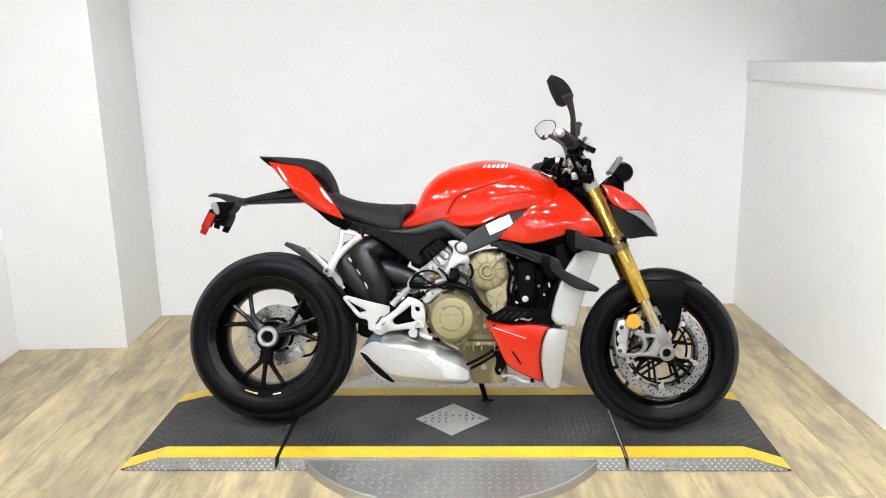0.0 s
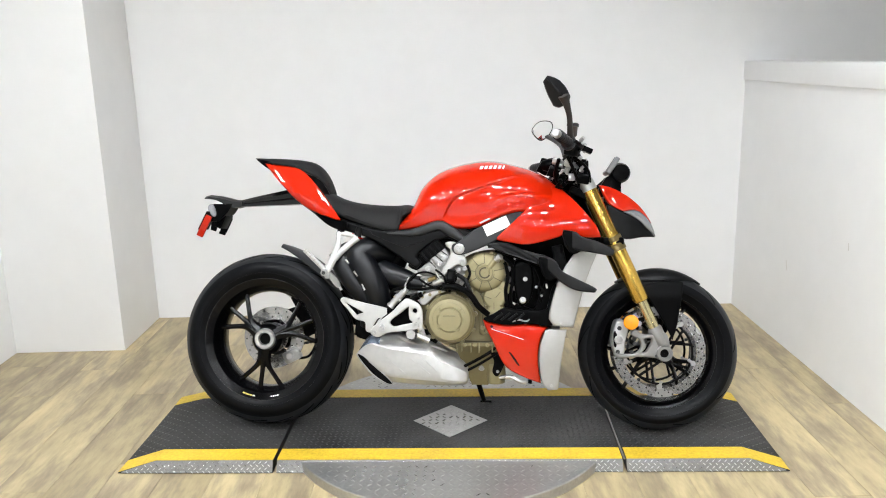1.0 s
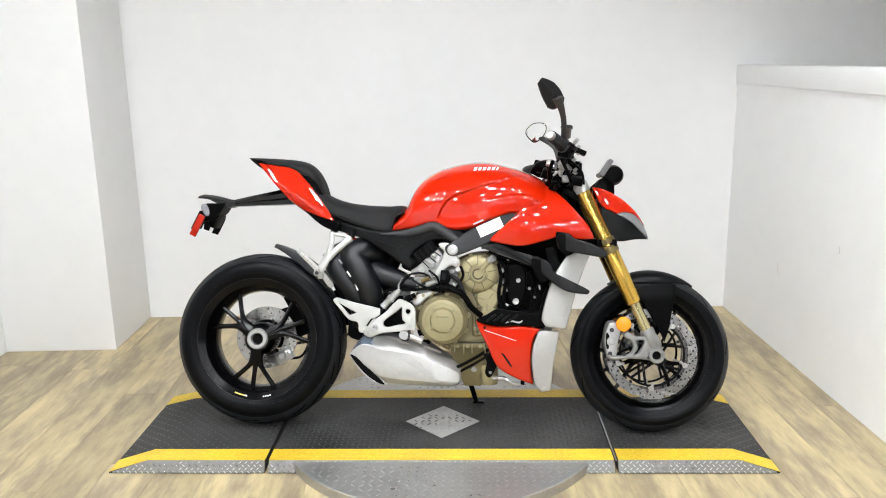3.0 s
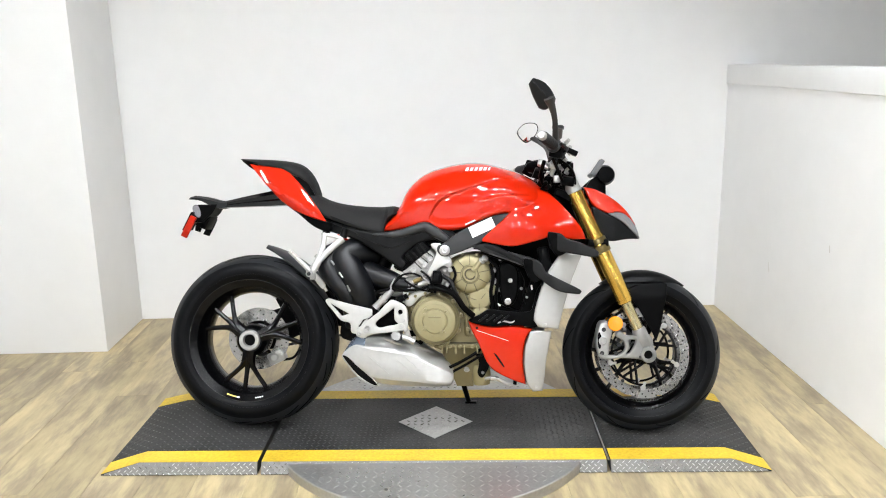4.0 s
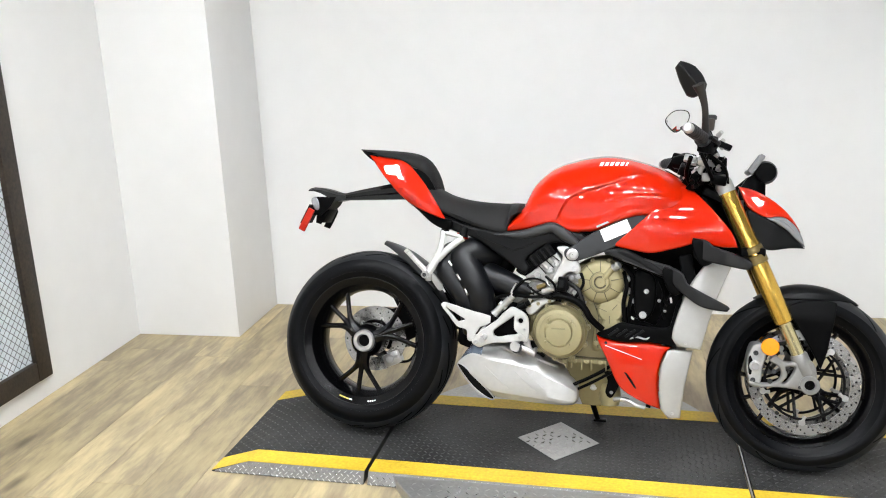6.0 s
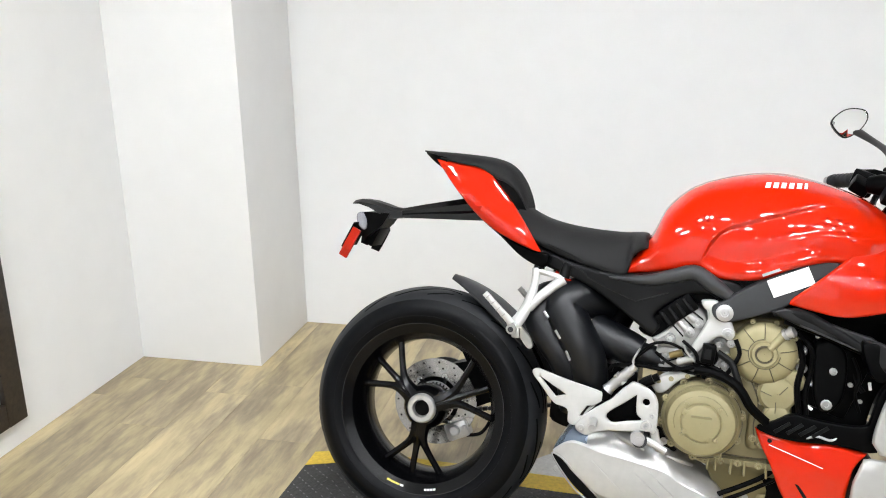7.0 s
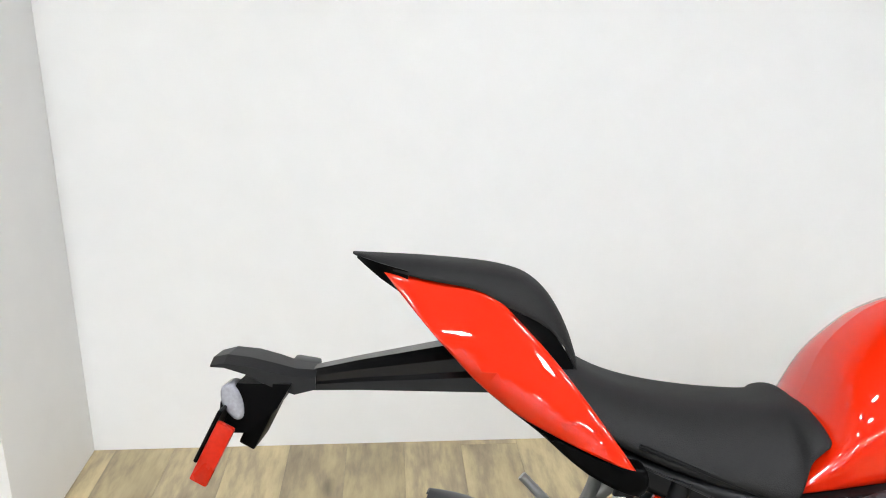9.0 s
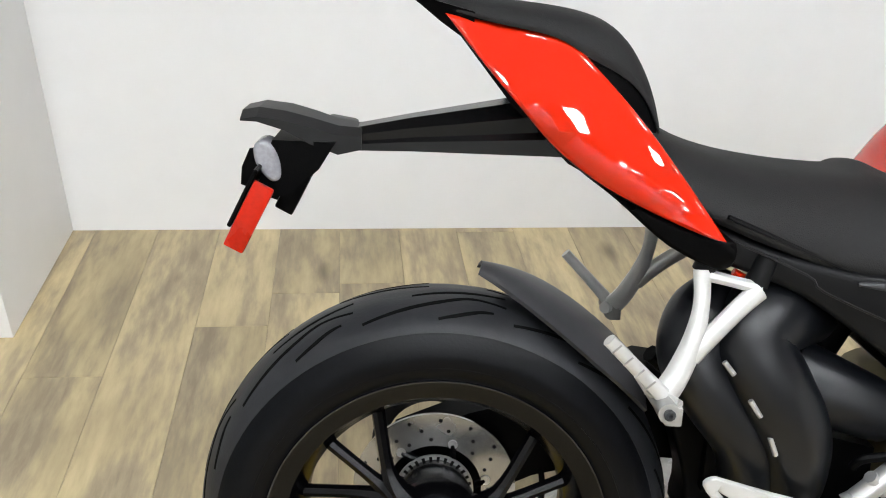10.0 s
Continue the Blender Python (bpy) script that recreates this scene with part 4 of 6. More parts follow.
part("pad_base", rings([[(x, y, z) for y, z in ((-w, zb), (-w * 0.96, zt), (w * 0.96, zt), (w, zb))] for x, zt, zb, w in ((0.165, 0.958, 0.935, 0.066), (0.195, 0.948, 0.915, 0.069), (0.222, 0.930, 0.885, 0.066), (0.240, 0.902, 0.872, 0.061), (0.250, 0.882, 0.866, 0.056))]), BLACK, bike, "black base under the tail pad", smooth=25)
part("tail_tip", rings([[(x, y, z) for y, z in ((-w, zt), (w, zt), (w * 0.8, zb), (-w * 0.8, zb))] for x, zt, zb, w in ((-0.044, 1.021, 1.017, 0.010), (-0.030, 1.019, 1.008, 0.030), (-0.008, 1.014, 0.992, 0.044), (0.03, 1.006, 0.968, 0.056))]), BLACK, bike, "black tail end moulding", smooth=25)
tail_ridge = lambda x: 0.963 - 0.6 * x
tail_w = lambda x, z: 0.064 + 0.31 * max(0, x) - 0.42 * max(0, z - tail_ridge(x)) - 0.55 * max(0, tail_ridge(x) - z)
for s in (-1, 1):
    part("tail_cowl", shell([(-0.003, 1.002, 1), (0.058, 0.994), (0.115, 0.985), (0.146, 0.974), (0.168, 0.955), (0.205, 0.918), (0.236, 0.883), (0.270, 0.840), (0.302, 0.797), (0.313, 0.781, 1), (0.285, 0.786), (0.235, 0.802), (0.187, 0.822), (0.155, 0.841), (0.120, 0.868), (0.082, 0.908), (0.04, 0.953)], tail_w, 0.004, 0.005, side=s, cut=0.02), RED, bike, "glossy red tail cowl")
    part("under_tail", shell([(0.12, 0.865), (0.16, 0.835), (0.20, 0.808), (0.26, 0.762), (0.32, 0.742), (0.33, 0.775), (0.29, 0.782), (0.235, 0.80), (0.18, 0.823)], lambda x, z: 0.045 + 0.30 * max(0, x), 0.05, 0.006, side=s, cut=0.03), BLACK, bike, "black under-tail moulding")
part("tail_core", rings([[(x, y, z) for y, z in ((-w, zt), (w, zt), (w * 0.7, zb), (-w * 0.7, zb))] for x, zt, zb, w in ((0.0, 1.01, 0.995, 0.03), (0.08, 1.0, 0.90, 0.055), (0.15, 0.965, 0.835, 0.06), (0.22, 0.86, 0.80, 0.07), (0.33, 0.80, 0.75, 0.085), (0.45, 0.77, 0.70, 0.09))]), BLACK, bike, "black tail core")
arm = part("plate_carrier", rings([[(x, y, z) for y, z in ((-w, zb), (-w, zb + 0.3 * (zt - zb)), (-w * 0.86, zb + 0.42 * (zt - zb)), (-w * 0.9, zb + 0.72 * (zt - zb)), (-w * 0.5, zt), (w * 0.5, zt), (w * 0.9, zb + 0.72 * (zt - zb)), (w * 0.86, zb + 0.42 * (zt - zb)), (w, zb + 0.3 * (zt - zb)), (w, zb))] for x, zt, zb, w in ((0.16, 0.918, 0.845, 0.052), (0.07, 0.899, 0.842, 0.042), (-0.04, 0.877, 0.839, 0.032), (-0.125, 0.858, 0.836, 0.030))]), LACQUER, bike, "long black rear light and plate carrier", smooth=12)
part("carrier_head", rings([[(x, y, z) for y, z in ((-w, zb), (-w, zt - 0.008), (-w * 0.55, zt), (w * 0.55, zt), (w, zt - 0.008), (w, zb))] for x, zt, zb, w in ((-0.100, 0.862, 0.838, 0.032), (-0.128, 0.864, 0.832, 0.038), (-0.160, 0.873, 0.845, 0.046), (-0.190, 0.880, 0.861, 0.050), (-0.222, 0.883, 0.869, 0.047), (-0.243, 0.878, 0.868, 0.040))]), HOUSING, arm, "black grained light housing", smooth=12)
part("carrier_drop", rings([[(x, y, z) for x, y in ((x0, -0.045), (x1, -0.045), (x1, 0.045), (x0, 0.045))] for x0, x1, z in ((-0.205, -0.13, 0.848), (-0.215, -0.15, 0.815), (-0.23, -0.19, 0.78))]), BLACK, arm)
for s in (-1,):
    part("lamp_lens", shell([(-0.226, 0.842), (-0.209, 0.846), (-0.197, 0.826), (-0.196, 0.803), (-0.209, 0.799), (-0.225, 0.819)], 0.050, 0.03, 0.006, side=s, cut=0.012), LENS, arm, "clear plate light lens")
part("turn_signal", turn_bm(box(-0.024, 0.016, -0.02, 0.02, -0.008, 0.008, 0.006), Matrix.Translation((-0.128, 0.072, 0.848)) @ pose(0, 0, 0, 0, 8)), GREY, arm, "small dark turn signal")
bracket = part("plate_bracket", turn_bm(merge(box(-0.0180, -0.0125, -0.078, 0.020, -0.078, 0.000, 0.0015, 1), box(-0.014, 0.030, -0.012, 0.012, -0.030, 0.015, 0.003), box(0.020, 0.044, -0.03, 0.05, -0.046, 0.01, 0.003)), Matrix.Translation((-0.205, 0, 0.812)) @ pose(0, 0, 0, 0, 27)), BLACK, bike, "black licence plate bracket")
for s in (-1,):
    part("plate_reflector", turn_bm(box(-0.012, 0.0135, -0.004, 0.006, -0.092, -0.004, 0.0035), Matrix.Translation((-0.208, s * 0.080, 0.806)) @ pose(0, 0, 0, 0, 27)), REFLECT, bracket, "red oblong side reflector")

# one forked black plate stands for the far reflector's back and its arm
part("bracket_plate", shell([(-0.267, 0.799), (-0.193, 0.804), (-0.199, 0.77), (-0.223, 0.725, 1), (-0.248, 0.733, 1), (-0.235, 0.763), (-0.247, 0.771), (-0.26, 0.741, 1), (-0.281, 0.748, 1)], -0.118, 0.004, 0.001, cut=0.02, smooth_n=2, holes=([(-0.224, 0.78), (-0.212, 0.78), (-0.218, 0.766)],)), BLACK, bracket, "black forked back of the far side reflector and its arm")
part("bracket_bar", rod((-0.205, 0.0, 0.79), (-0.212, 0.116, 0.785), 0.008, seg=10), BLACK, bracket)

# ---- frame and dark side mouldings ----
for s in (-1, 1):
    sub = part("subframe_cover", shell([(0.20, 0.812), (0.245, 0.778), (0.313, 0.745), (0.415, 0.712), (0.50, 0.662), (0.588, 0.600, 1), (0.606, 0.625), (0.592, 0.650), (0.625, 0.683), (0.66, 0.703), (0.708, 0.712), (0.738, 0.698), (0.772, 0.705), (0.800, 0.712), (0.775, 0.742), (0.725, 0.752), (0.685, 0.770), (0.63, 0.762), (0.585, 0.752), (0.50, 0.742), (0.40, 0.757), (0.30, 0.788)], lambda x, z: 0.10 + 0.045 * min(1, max(0, (x - 0.25) / 0.3)), 0.02, 0.010, side=s, cut=0.03), SATIN, bike, "dark grey satin subframe cover")
    part("cover_rib", tube([(0.480, s * 0.136, 0.732), (0.57, s * 0.144, 0.733), (0.63, s * 0.147, 0.748), (0.675, s * 0.148, 0.760), (0.712, s * 0.148, 0.740), (0.757, s * 0.150, 0.711)], [0.002, 0.013, 0.017, 0.018, 0.019, 0.013], 12), GREY, sub, "lighter grey raised rib")
    part("cover_edge", tube([(0.326, s * 0.120, 0.775), (0.416, s * 0.140, 0.742), (0.436, s * 0.146, 0.725), (0.536, s * 0.1465, 0.685), (0.557, s * 0.1465, 0.684), (0.62, s * 0.1465, 0.708)], 0.0016, 6, n=4), HOUSING, sub, "thin lighter moulding edge")
    part("seat_edge", tube([(0.325, s * 0.119, 0.800), (0.416, s * 0.124, 0.766), (0.512, s * 0.126, 0.730)], 0.003, 6, n=4), SATIN, sub)
    part("subframe_tube", tube([(0.345, s * 0.104, 0.730), (0.378, s * 0.105, 0.713), (0.41, s * 0.105, 0.694)], 0.0045, 10, n=4), RED, bike, "red painted subframe tube")
    spar = part("frame_spar", shell([(0.722, 0.690), (0.745, 0.702), (0.80, 0.742), (0.92, 0.802), (0.985, 0.815, 1), (0.99, 0.79, 1), (0.925, 0.756), (0.882, 0.706), (0.831, 0.680), (0.765, 0.655), (0.735, 0.655), (0.720, 0.672)], lambda x, z: 0.168 + 0.02 * (x - 0.75), 0.03, 0.007, side=s, cut=0.03), GREY, bike, "grey painted front frame")
    lab = part("sticker", turn_bm(box(-0.046, 0.046, -0.0006, 0.0006, -0.0205, 0.0205), Matrix.Translation((0.881, s * 0.1722, 0.757)) @ pose(0, 0, 0, 0, -24.5, -s * 1.2)), STICKER, spar, "white paper sticker")
    part("lettering_bar", turn_bm(box(-0.045, 0.045, -0.0004, 0.0004, -0.003, 0.003), Matrix.Translation((0.862, s * 0.1720, 0.786)) @ pose(0, 0, 0, 0, -24.5, -s * 1.2)), SILVER, spar, "small grey lettering bar")
    piv = part("frame_bolt", turned([(s * 0.15, 0.019), (s * 0.176, 0.019), (s * 0.178, 0.016), (s * 0.178, 0.009), (s * 0.170, 0.008), (s * 0.170, 0.001)], 0.747, 0.675, 24), ALLOY, spar, "bright pivot bolt")
    # black engine cradle and radiator side
    part("radiator_side", shell([(0.865, 0.690), (0.92, 0.715), (1.0, 0.715), (1.075, 0.725), (1.145, 0.72), (1.16, 0.655), (1.11, 0.585), (1.085, 0.53), (1.065, 0.455), (1.06, 0.40), (0.93, 0.405), (0.90, 0.44), (0.915, 0.50), (0.925, 0.60), (0.90, 0.65)], lambda x, z: 0.115 + 0.035 * min(1, max(0, (z - 0.64) / 0.05)), 0.03, 0.006, side=s, cut=0.04), BLACK, bike, "black plastic radiator side")
    cradle = part("cradle_arm", shell([(0.945, 0.628), (1.000, 0.618), (1.012, 0.564), (1.004, 0.499), (0.978, 0.468), (0.957, 0.475), (0.944, 0.529)], 0.152, 0.03, 0.008, side=s, cut=0.02), BLACK, bike, "dark cast engine mount")
    for bx, bz, br in ((0.982, 0.565, 0.0085), (0.973, 0.489, 0.012)):
        part("bolt", bolt(bx, s * 0.152, bz, br, 0.008, s), ALLOY, cradle)
    part("side_rail", tube([(0.850, s * 0.166, 0.684), (0.90, s * 0.170, 0.688), (0.954, s * 0.175, 0.668), (1.013, s * 0.183, 0.636), (1.035, s * 0.190, 0.622)], [0.006, 0.013, 0.012, 0.010, 0.006], 8, flat=0.6), SATIN, bike, "dark grey side rail")
    part("side_rail", tube([(0.875, s * 0.160, 0.668), (0.94, s * 0.164, 0.650), (1.0, s * 0.172, 0.630), (1.045, s * 0.185, 0.612)], [0.006, 0.007, 0.007, 0.006], 8), BLACK, bike)
    vent = part("vent_panel", shell([(0.832, 0.420), (0.87, 0.442), (0.905, 0.462), (0.94, 0.458), (1.0, 0.452), (1.05, 0.455), (1.062, 0.475), (1.075, 0.53), (1.092, 0.545), (1.075, 0.45), (1.078, 0.400), (1.0, 0.405), (0.90, 0.402)], 0.172, 0.01, 0.004, side=s, cut=0.03), BLACK, bike, "black vented lower panel")
    for k in range(4):
        x = 0.885 + 0.026 * k
        part("vent_slat", turn_bm(box(-0.004, 0.004, -0.002, 0.002, -0.020, 0.020, 0.001, 1), Matrix.Translation((x, s * 0.1735, 0.430)) @ pose(0, 0, 0, 0, 52)), SATIN, vent)
    # silver radiator shrouds
    shade = lambda x, z: 0.196 - 0.35 * max(0, x - 1.15) + 0.0 * z
    up = part("upper_shroud", shell([(1.160, 0.668, 1), (1.236, 0.660, 1), (1.200, 0.573), (1.170, 0.474), (1.150, 0.395, 1), (1.080, 0.402, 1), (1.064, 0.425, 1), (1.068, 0.460), (1.088, 0.533), (1.118, 0.605)], shade, 0.006, 0.006, side=s, cut=0.025), SILVER, bike, "silver painted upper radiator shroud")
    part("bolt", bolt(1.105, s * 0.1965, 0.412, 0.005, 0.003, s), ALLOY, up)
    lo = part("lower_shroud", shell([(1.068, 0.388, 1), (1.128, 0.386, 1), (1.118, 0.332), (1.108, 0.272), (1.098, 0.172, 1), (1.062, 0.168, 1), (1.040, 0.195, 1), (1.030, 0.270), (1.034, 0.332, 1), (1.052, 0.384, 1)], lambda x, z: 0.186 - 0.3 * max(0, x - 1.09) - 0.12 * max(0, 0.30 - z), 0.006, 0.006, side=s, cut=0.025), SILVER, bike, "silver painted lower radiator shroud")
    part("bolt", bolt(1.073, s * 0.172, 0.186, 0.006, 0.004, s), ALLOY, lo)
    # aerofoils
    for name, pts, w in (("upper_aerofoil", [(1.114, 0.742, 1), (1.156, 0.735), (1.178, 0.717), (1.229, 0.701), (1.279, 0.676), (1.284, 0.664), (1.272, 0.652), (1.200, 0.664), (1.155, 0.672), (1.121, 0.682)], 0.232),
                         ("lower_aerofoil", [(1.029, 0.648, 1), (1.063, 0.646), (1.090, 0.630), (1.104, 0.602), (1.136, 0.583), (1.172, 0.565), (1.222, 0.539), (1.222, 0.528), (1.212, 0.524), (1.150, 0.533), (1.099, 0.563), (1.052, 0.607)], 0.228)):
        x0 = pts[0][0]
        foil = part(name, shell(pts, lambda x, z, x0=x0, w=w: w - 0.02 + 0.045 * min(1, max(0, (x - x0 - 0.02) / 0.08)), 0.012, 0.006, side=s, cut=0.02), HOUSING, bike, "matt dark grey aerofoil")
        part("foil_root", shell([(x0, pts[0][1] - 0.004), (x0 + 0.05, pts[0][1] - 0.014), (x0 + 0.075, pts[0][1] - 0.05), (x0 + 0.06, pts[0][1] - 0.075), (x0 + 0.03, pts[0][1] - 0.085), (x0 + 0.008, pts[0][1] - 0.05)], w - 0.014, 0.05, 0.004, side=s, cut=0.02), BLACK, foil)
    bay = part("side_bar", shell([(0.842, 0.688, 1), (0.879, 0.697), (0.949, 0.678), (1.029, 0.656), (1.056, 0.648), (1.092, 0.612), (1.084, 0.596, 1), (1.049, 0.611), (0.969, 0.640), (0.899, 0.663)], lambda x, z: 0.176 + 0.06 * max(0, x - 0.9), 0.014, 0.005, side=s, cut=0.02), HOUSING, bike, "dark grey side bar under the tank")
    part("bar_edge", tube([(0.905, s * 0.180, 0.664), (0.969, s * 0.183, 0.642), (1.049, s * 0.188, 0.613), (1.080, s * 0.190, 0.600)], 0.0022, 6), HUGGER, bay, "paler lower edge")
    # red belly pan
    belly = part("belly_pan", shell([(0.830, 0.418, 1), (0.86, 0.410), (0.895, 0.402), (0.94, 0.398), (0.985, 0.402), (1.062, 0.392, 1), (1.042, 0.365), (1.032, 0.332), (1.027, 0.268), (1.038, 0.186, 1), (0.99, 0.202), (0.925, 0.235), (0.895, 0.272), (0.868, 0.335), (0.842, 0.385)], lambda x, z: 0.165 + 0.02 * (x - 0.95) - 0.22 * max(0, 0.33 - z), 0.005, 0.009, side=s, cut=0.025), RED, bike, "glossy red belly pan")
    wb = lambda x, z: 0.165 + 0.02 * (x - 0.95) - 0.22 * max(0, 0.33 - z)
    part("belly_line", turn_bm(box(-0.06, 0.06, -0.0006, 0.0006, -0.0009, 0.0009), Matrix.Translation((0.918, s * (wb(0.918, 0.37) + 0.0006), 0.367)) @ pose(0, 0, 0, 0, 18, 0)), DECAL, belly, "fine white line")
    part("belly_slot", shell([(0.921, 0.303, 1), (0.930, 0.300), (0.947, 0.277), (0.962, 0.251, 1), (0.955, 0.253), (0.938, 0.277)], lambda x, z: wb(x, z) + 0.0012, 0.002, 0.001, side=s, cut=0.02), GAP, belly, "black slot")
    part("belly_hole", turned([(s * (wb(0.862, 0.395) - 0.004), 0.005), (s * (wb(0.862, 0.395) + 0.0006), 0.005), (s * (wb(0.862, 0.395) + 0.0006), 0.0005)], 0.862, 0.394, 12), GAP, belly)
part("radiator", turn_bm(box(-0.02, 0.02, -0.165, 0.165, -0.085, 0.17, 0.008), Matrix.Translation((1.13, 0, 0.52)) @ pose(0, 0, 0, 0, -12)), BLACK, bike, "black radiator core")
part("oil_cooler", turn_bm(box(-0.018, 0.018, -0.13, 0.13, -0.09, 0.09, 0.008), Matrix.Translation((1.06, 0, 0.28)) @ pose(0, 0, 0, 0, 4)), BLACK, bike, "black lower oil cooler")
part("head_tube", tube([(1.135, 0, 0.90), (1.235, 0, 0.68)], 0.045, 20, smooth_path=False), BLACK, bike, "black steering head")
part("air_box", rings([[(x, y, z) for y, z in ((-w, zb), (-w, zt), (w, zt), (w, zb))] for x, zt, zb, w in ((0.46, 0.775, 0.70, 0.088), (0.62, 0.80, 0.68, 0.095), (0.80, 0.85, 0.69, 0.13), (1.0, 0.86, 0.685, 0.14), (1.15, 0.87, 0.70, 0.12), (1.20, 0.80, 0.70, 0.10))]), BLACK, bike, "black air box")

# ---- engine ----
engine = part("engine", shell([(0.60, 0.47), (0.62, 0.53), (0.70, 0.56), (0.76, 0.64), (0.86, 0.665), (0.92, 0.64), (0.93, 0.55), (0.905, 0.47), (0.885, 0.40), (0.90, 0.335), (0.86, 0.322), (0.73, 0.325), (0.65, 0.345), (0.605, 0.40)], 0.112, 0.21, 0.012, cut=0.04), KHAKI_DARK, bike, "khaki cast engine block")
part("sump", rings([[(x, y, z) for x, y in ((x0, -w), (x1, -w), (x1, w), (x0, w))] for x0, x1, z, w in ((0.70, 0.905, 0.330, 0.130), (0.705, 0.905, 0.318, 0.130), (0.73, 0.895, 0.305, 0.115), (0.762, 0.872, 0.23, 0.095), (0.785, 0.845, 0.165, 0.06))]), KHAKI_DARK, engine, "khaki cast sump")
for k, x in enumerate((0.728, 0.762, 0.80, 0.845, 0.88)):
    part("sump_bolt", merge(turned([(-0.12, 0.0085), (-0.132, 0.008), (-0.133, 0.002)], x, 0.322, 14), bolt(x, -0.132, 0.322, 0.006, 0.006)), KHAKI, engine)
part("oil_filter", tube([(0.87, -0.07, 0.25), (0.875, -0.07, 0.205), (0.877, -0.07, 0.175)], [0.036, 0.036, 0.030], 22, smooth_path=False), KHAKI, engine, "khaki oil filter")
clutch = part("clutch_cover", turned([(-0.12, 0.090), (-0.150, 0.090), (-0.158, 0.087), (-0.162, 0.082), (-0.176, 0.079), (-0.186, 0.074), (-0.190, 0.064), (-0.190, 0.047), (-0.1885, 0.0455), (-0.1885, 0.0445), (-0.1935, 0.041), (-0.1945, 0.036), (-0.1945, 0.001)], 0.712, 0.420, 72), KHAKI, engine, "round khaki clutch cover")
for k in range(10):
    t = radians(36 * k + 10)
    part("bolt", merge(bolt(0.712 + 0.090 * math.cos(t), -0.150, 0.420 + 0.090 * math.sin(t), 0.0062, 0.008), turned([(-0.12, 0.0095), (-0.152, 0.0095), (-0.152, 0.002)], 0.712 + 0.090 * math.cos(t), 0.420 + 0.090 * math.sin(t), 12)), KHAKI, clutch)
for k in range(4):
    t = radians(90 * k + 40)
    part("boss", turned([(-0.186, 0.006), (-0.193, 0.005), (-0.194, 0.001)], 0.712 + 0.052 * math.cos(t), 0.422 + 0.052 * math.sin(t), 12), KHAKI, clutch)
for r, spans in ((0.060, ((20, 100), (110, 200))), (0.0785, ((60, 140), (200, 330), (350, 400)))):
    for a0, a1 in spans:
        part("seam", tube([(0.712 + r * math.cos(radians(a0 + (a1 - a0) * k / 8)), -0.1905 if r < 0.07 else -0.1765, 0.422 + r * math.sin(radians(a0 + (a1 - a0) * k / 8))) for k in range(9)], 0.0006, 6, n=2), KHAKI_DARK, clutch)
for ang in (150, 215, 300):
    t = radians(ang)
    part("boss", turned([(-0.185, 0.009), (-0.194, 0.008), (-0.195, 0.001)], 0.712 + 0.040 * math.cos(t), 0.422 + 0.040 * math.sin(t), 14), KHAKI, clutch)
part("clutch_rim_seam", ring_of([(-0.1515, 0.0905), (-0.1515, 0.0922), (-0.1495, 0.0922), (-0.1495, 0.0905)], 0.712, 0.420, 60), SEAM, clutch)
part("clutch_lettering", box(0.690, 0.735, -0.1965, -0.194, 0.432, 0.437), KHAKI_DARK, clutch)
alt = part("alternator_cover", turned([(-0.11, 0.073), (-0.140, 0.073), (-0.148, 0.070), (-0.156, 0.062), (-0.160, 0.050), (-0.161, 0.030), (-0.166, 0.027), (-0.166, 0.019), (-0.160, 0.017), (-0.160, 0.001)], 0.838, 0.588, 60), KHAKI, engine, "round ribbed khaki generator cover")
for k in range(9):
    t = radians(40 * k + 12)
    c, s_ = math.cos(t), math.sin(t)
    part("seam", tube([(0.838 + 0.034 * c, -0.1615, 0.588 + 0.034 * s_), (0.838 + 0.050 * c, -0.1605, 0.588 + 0.050 * s_), (0.838 + 0.0625 * c, -0.1560, 0.588 + 0.0625 * s_), (0.838 + 0.0695 * c, -0.1485, 0.588 + 0.0695 * s_)], 0.0010, 6, n=3), SEAM, alt)
    part("bolt", bolt(0.838 + 0.075 * math.cos(t + 0.35), -0.138, 0.588 + 0.075 * math.sin(t + 0.35), 0.0065, 0.008), KHAKI, alt)
for r, a0, a1, wide in ((0.0185, 75, 335, 0.0024), (0.034, 95, 355, 0.0008)):
    part("seam", tube([(0.838 + r * math.cos(radians(a0 + (a1 - a0) * k / 14)), -0.1655 if r < 0.03 else -0.1612, 0.588 + r * math.sin(radians(a0 + (a1 - a0) * k / 14))) for k in range(15)], wide, 6, n=2), SEAM, alt)
part("cast_rib", rod((0.848, -0.160, 0.600), (0.880, -0.154, 0.640), 0.009, 0.011), KHAKI, alt, "khaki cable outlet")
for k in range(3):
    t = radians(110 * k + 50)
    part("seam", rod((0.870 + 0.010 * math.cos(t), -0.1525, 0.490 + 0.010 * math.sin(t)), (0.870 + 0.036 * math.cos(t), -0.1515, 0.490 + 0.036 * math.sin(t)), 0.0009, seg=6), SEAM, engine)
part("water_neck", merge(rod((0.876, -0.155, 0.634), (0.896, -0.165, 0.648), 0.011, 0.011), rod((0.879, -0.156, 0.636), (0.884, -0.159, 0.640), 0.0135, 0.0135), rod((0.890, -0.162, 0.644), (0.894, -0.164, 0.647), 0.0135, 0.0135)), ALLOY, alt, "bright clamped hose stub")
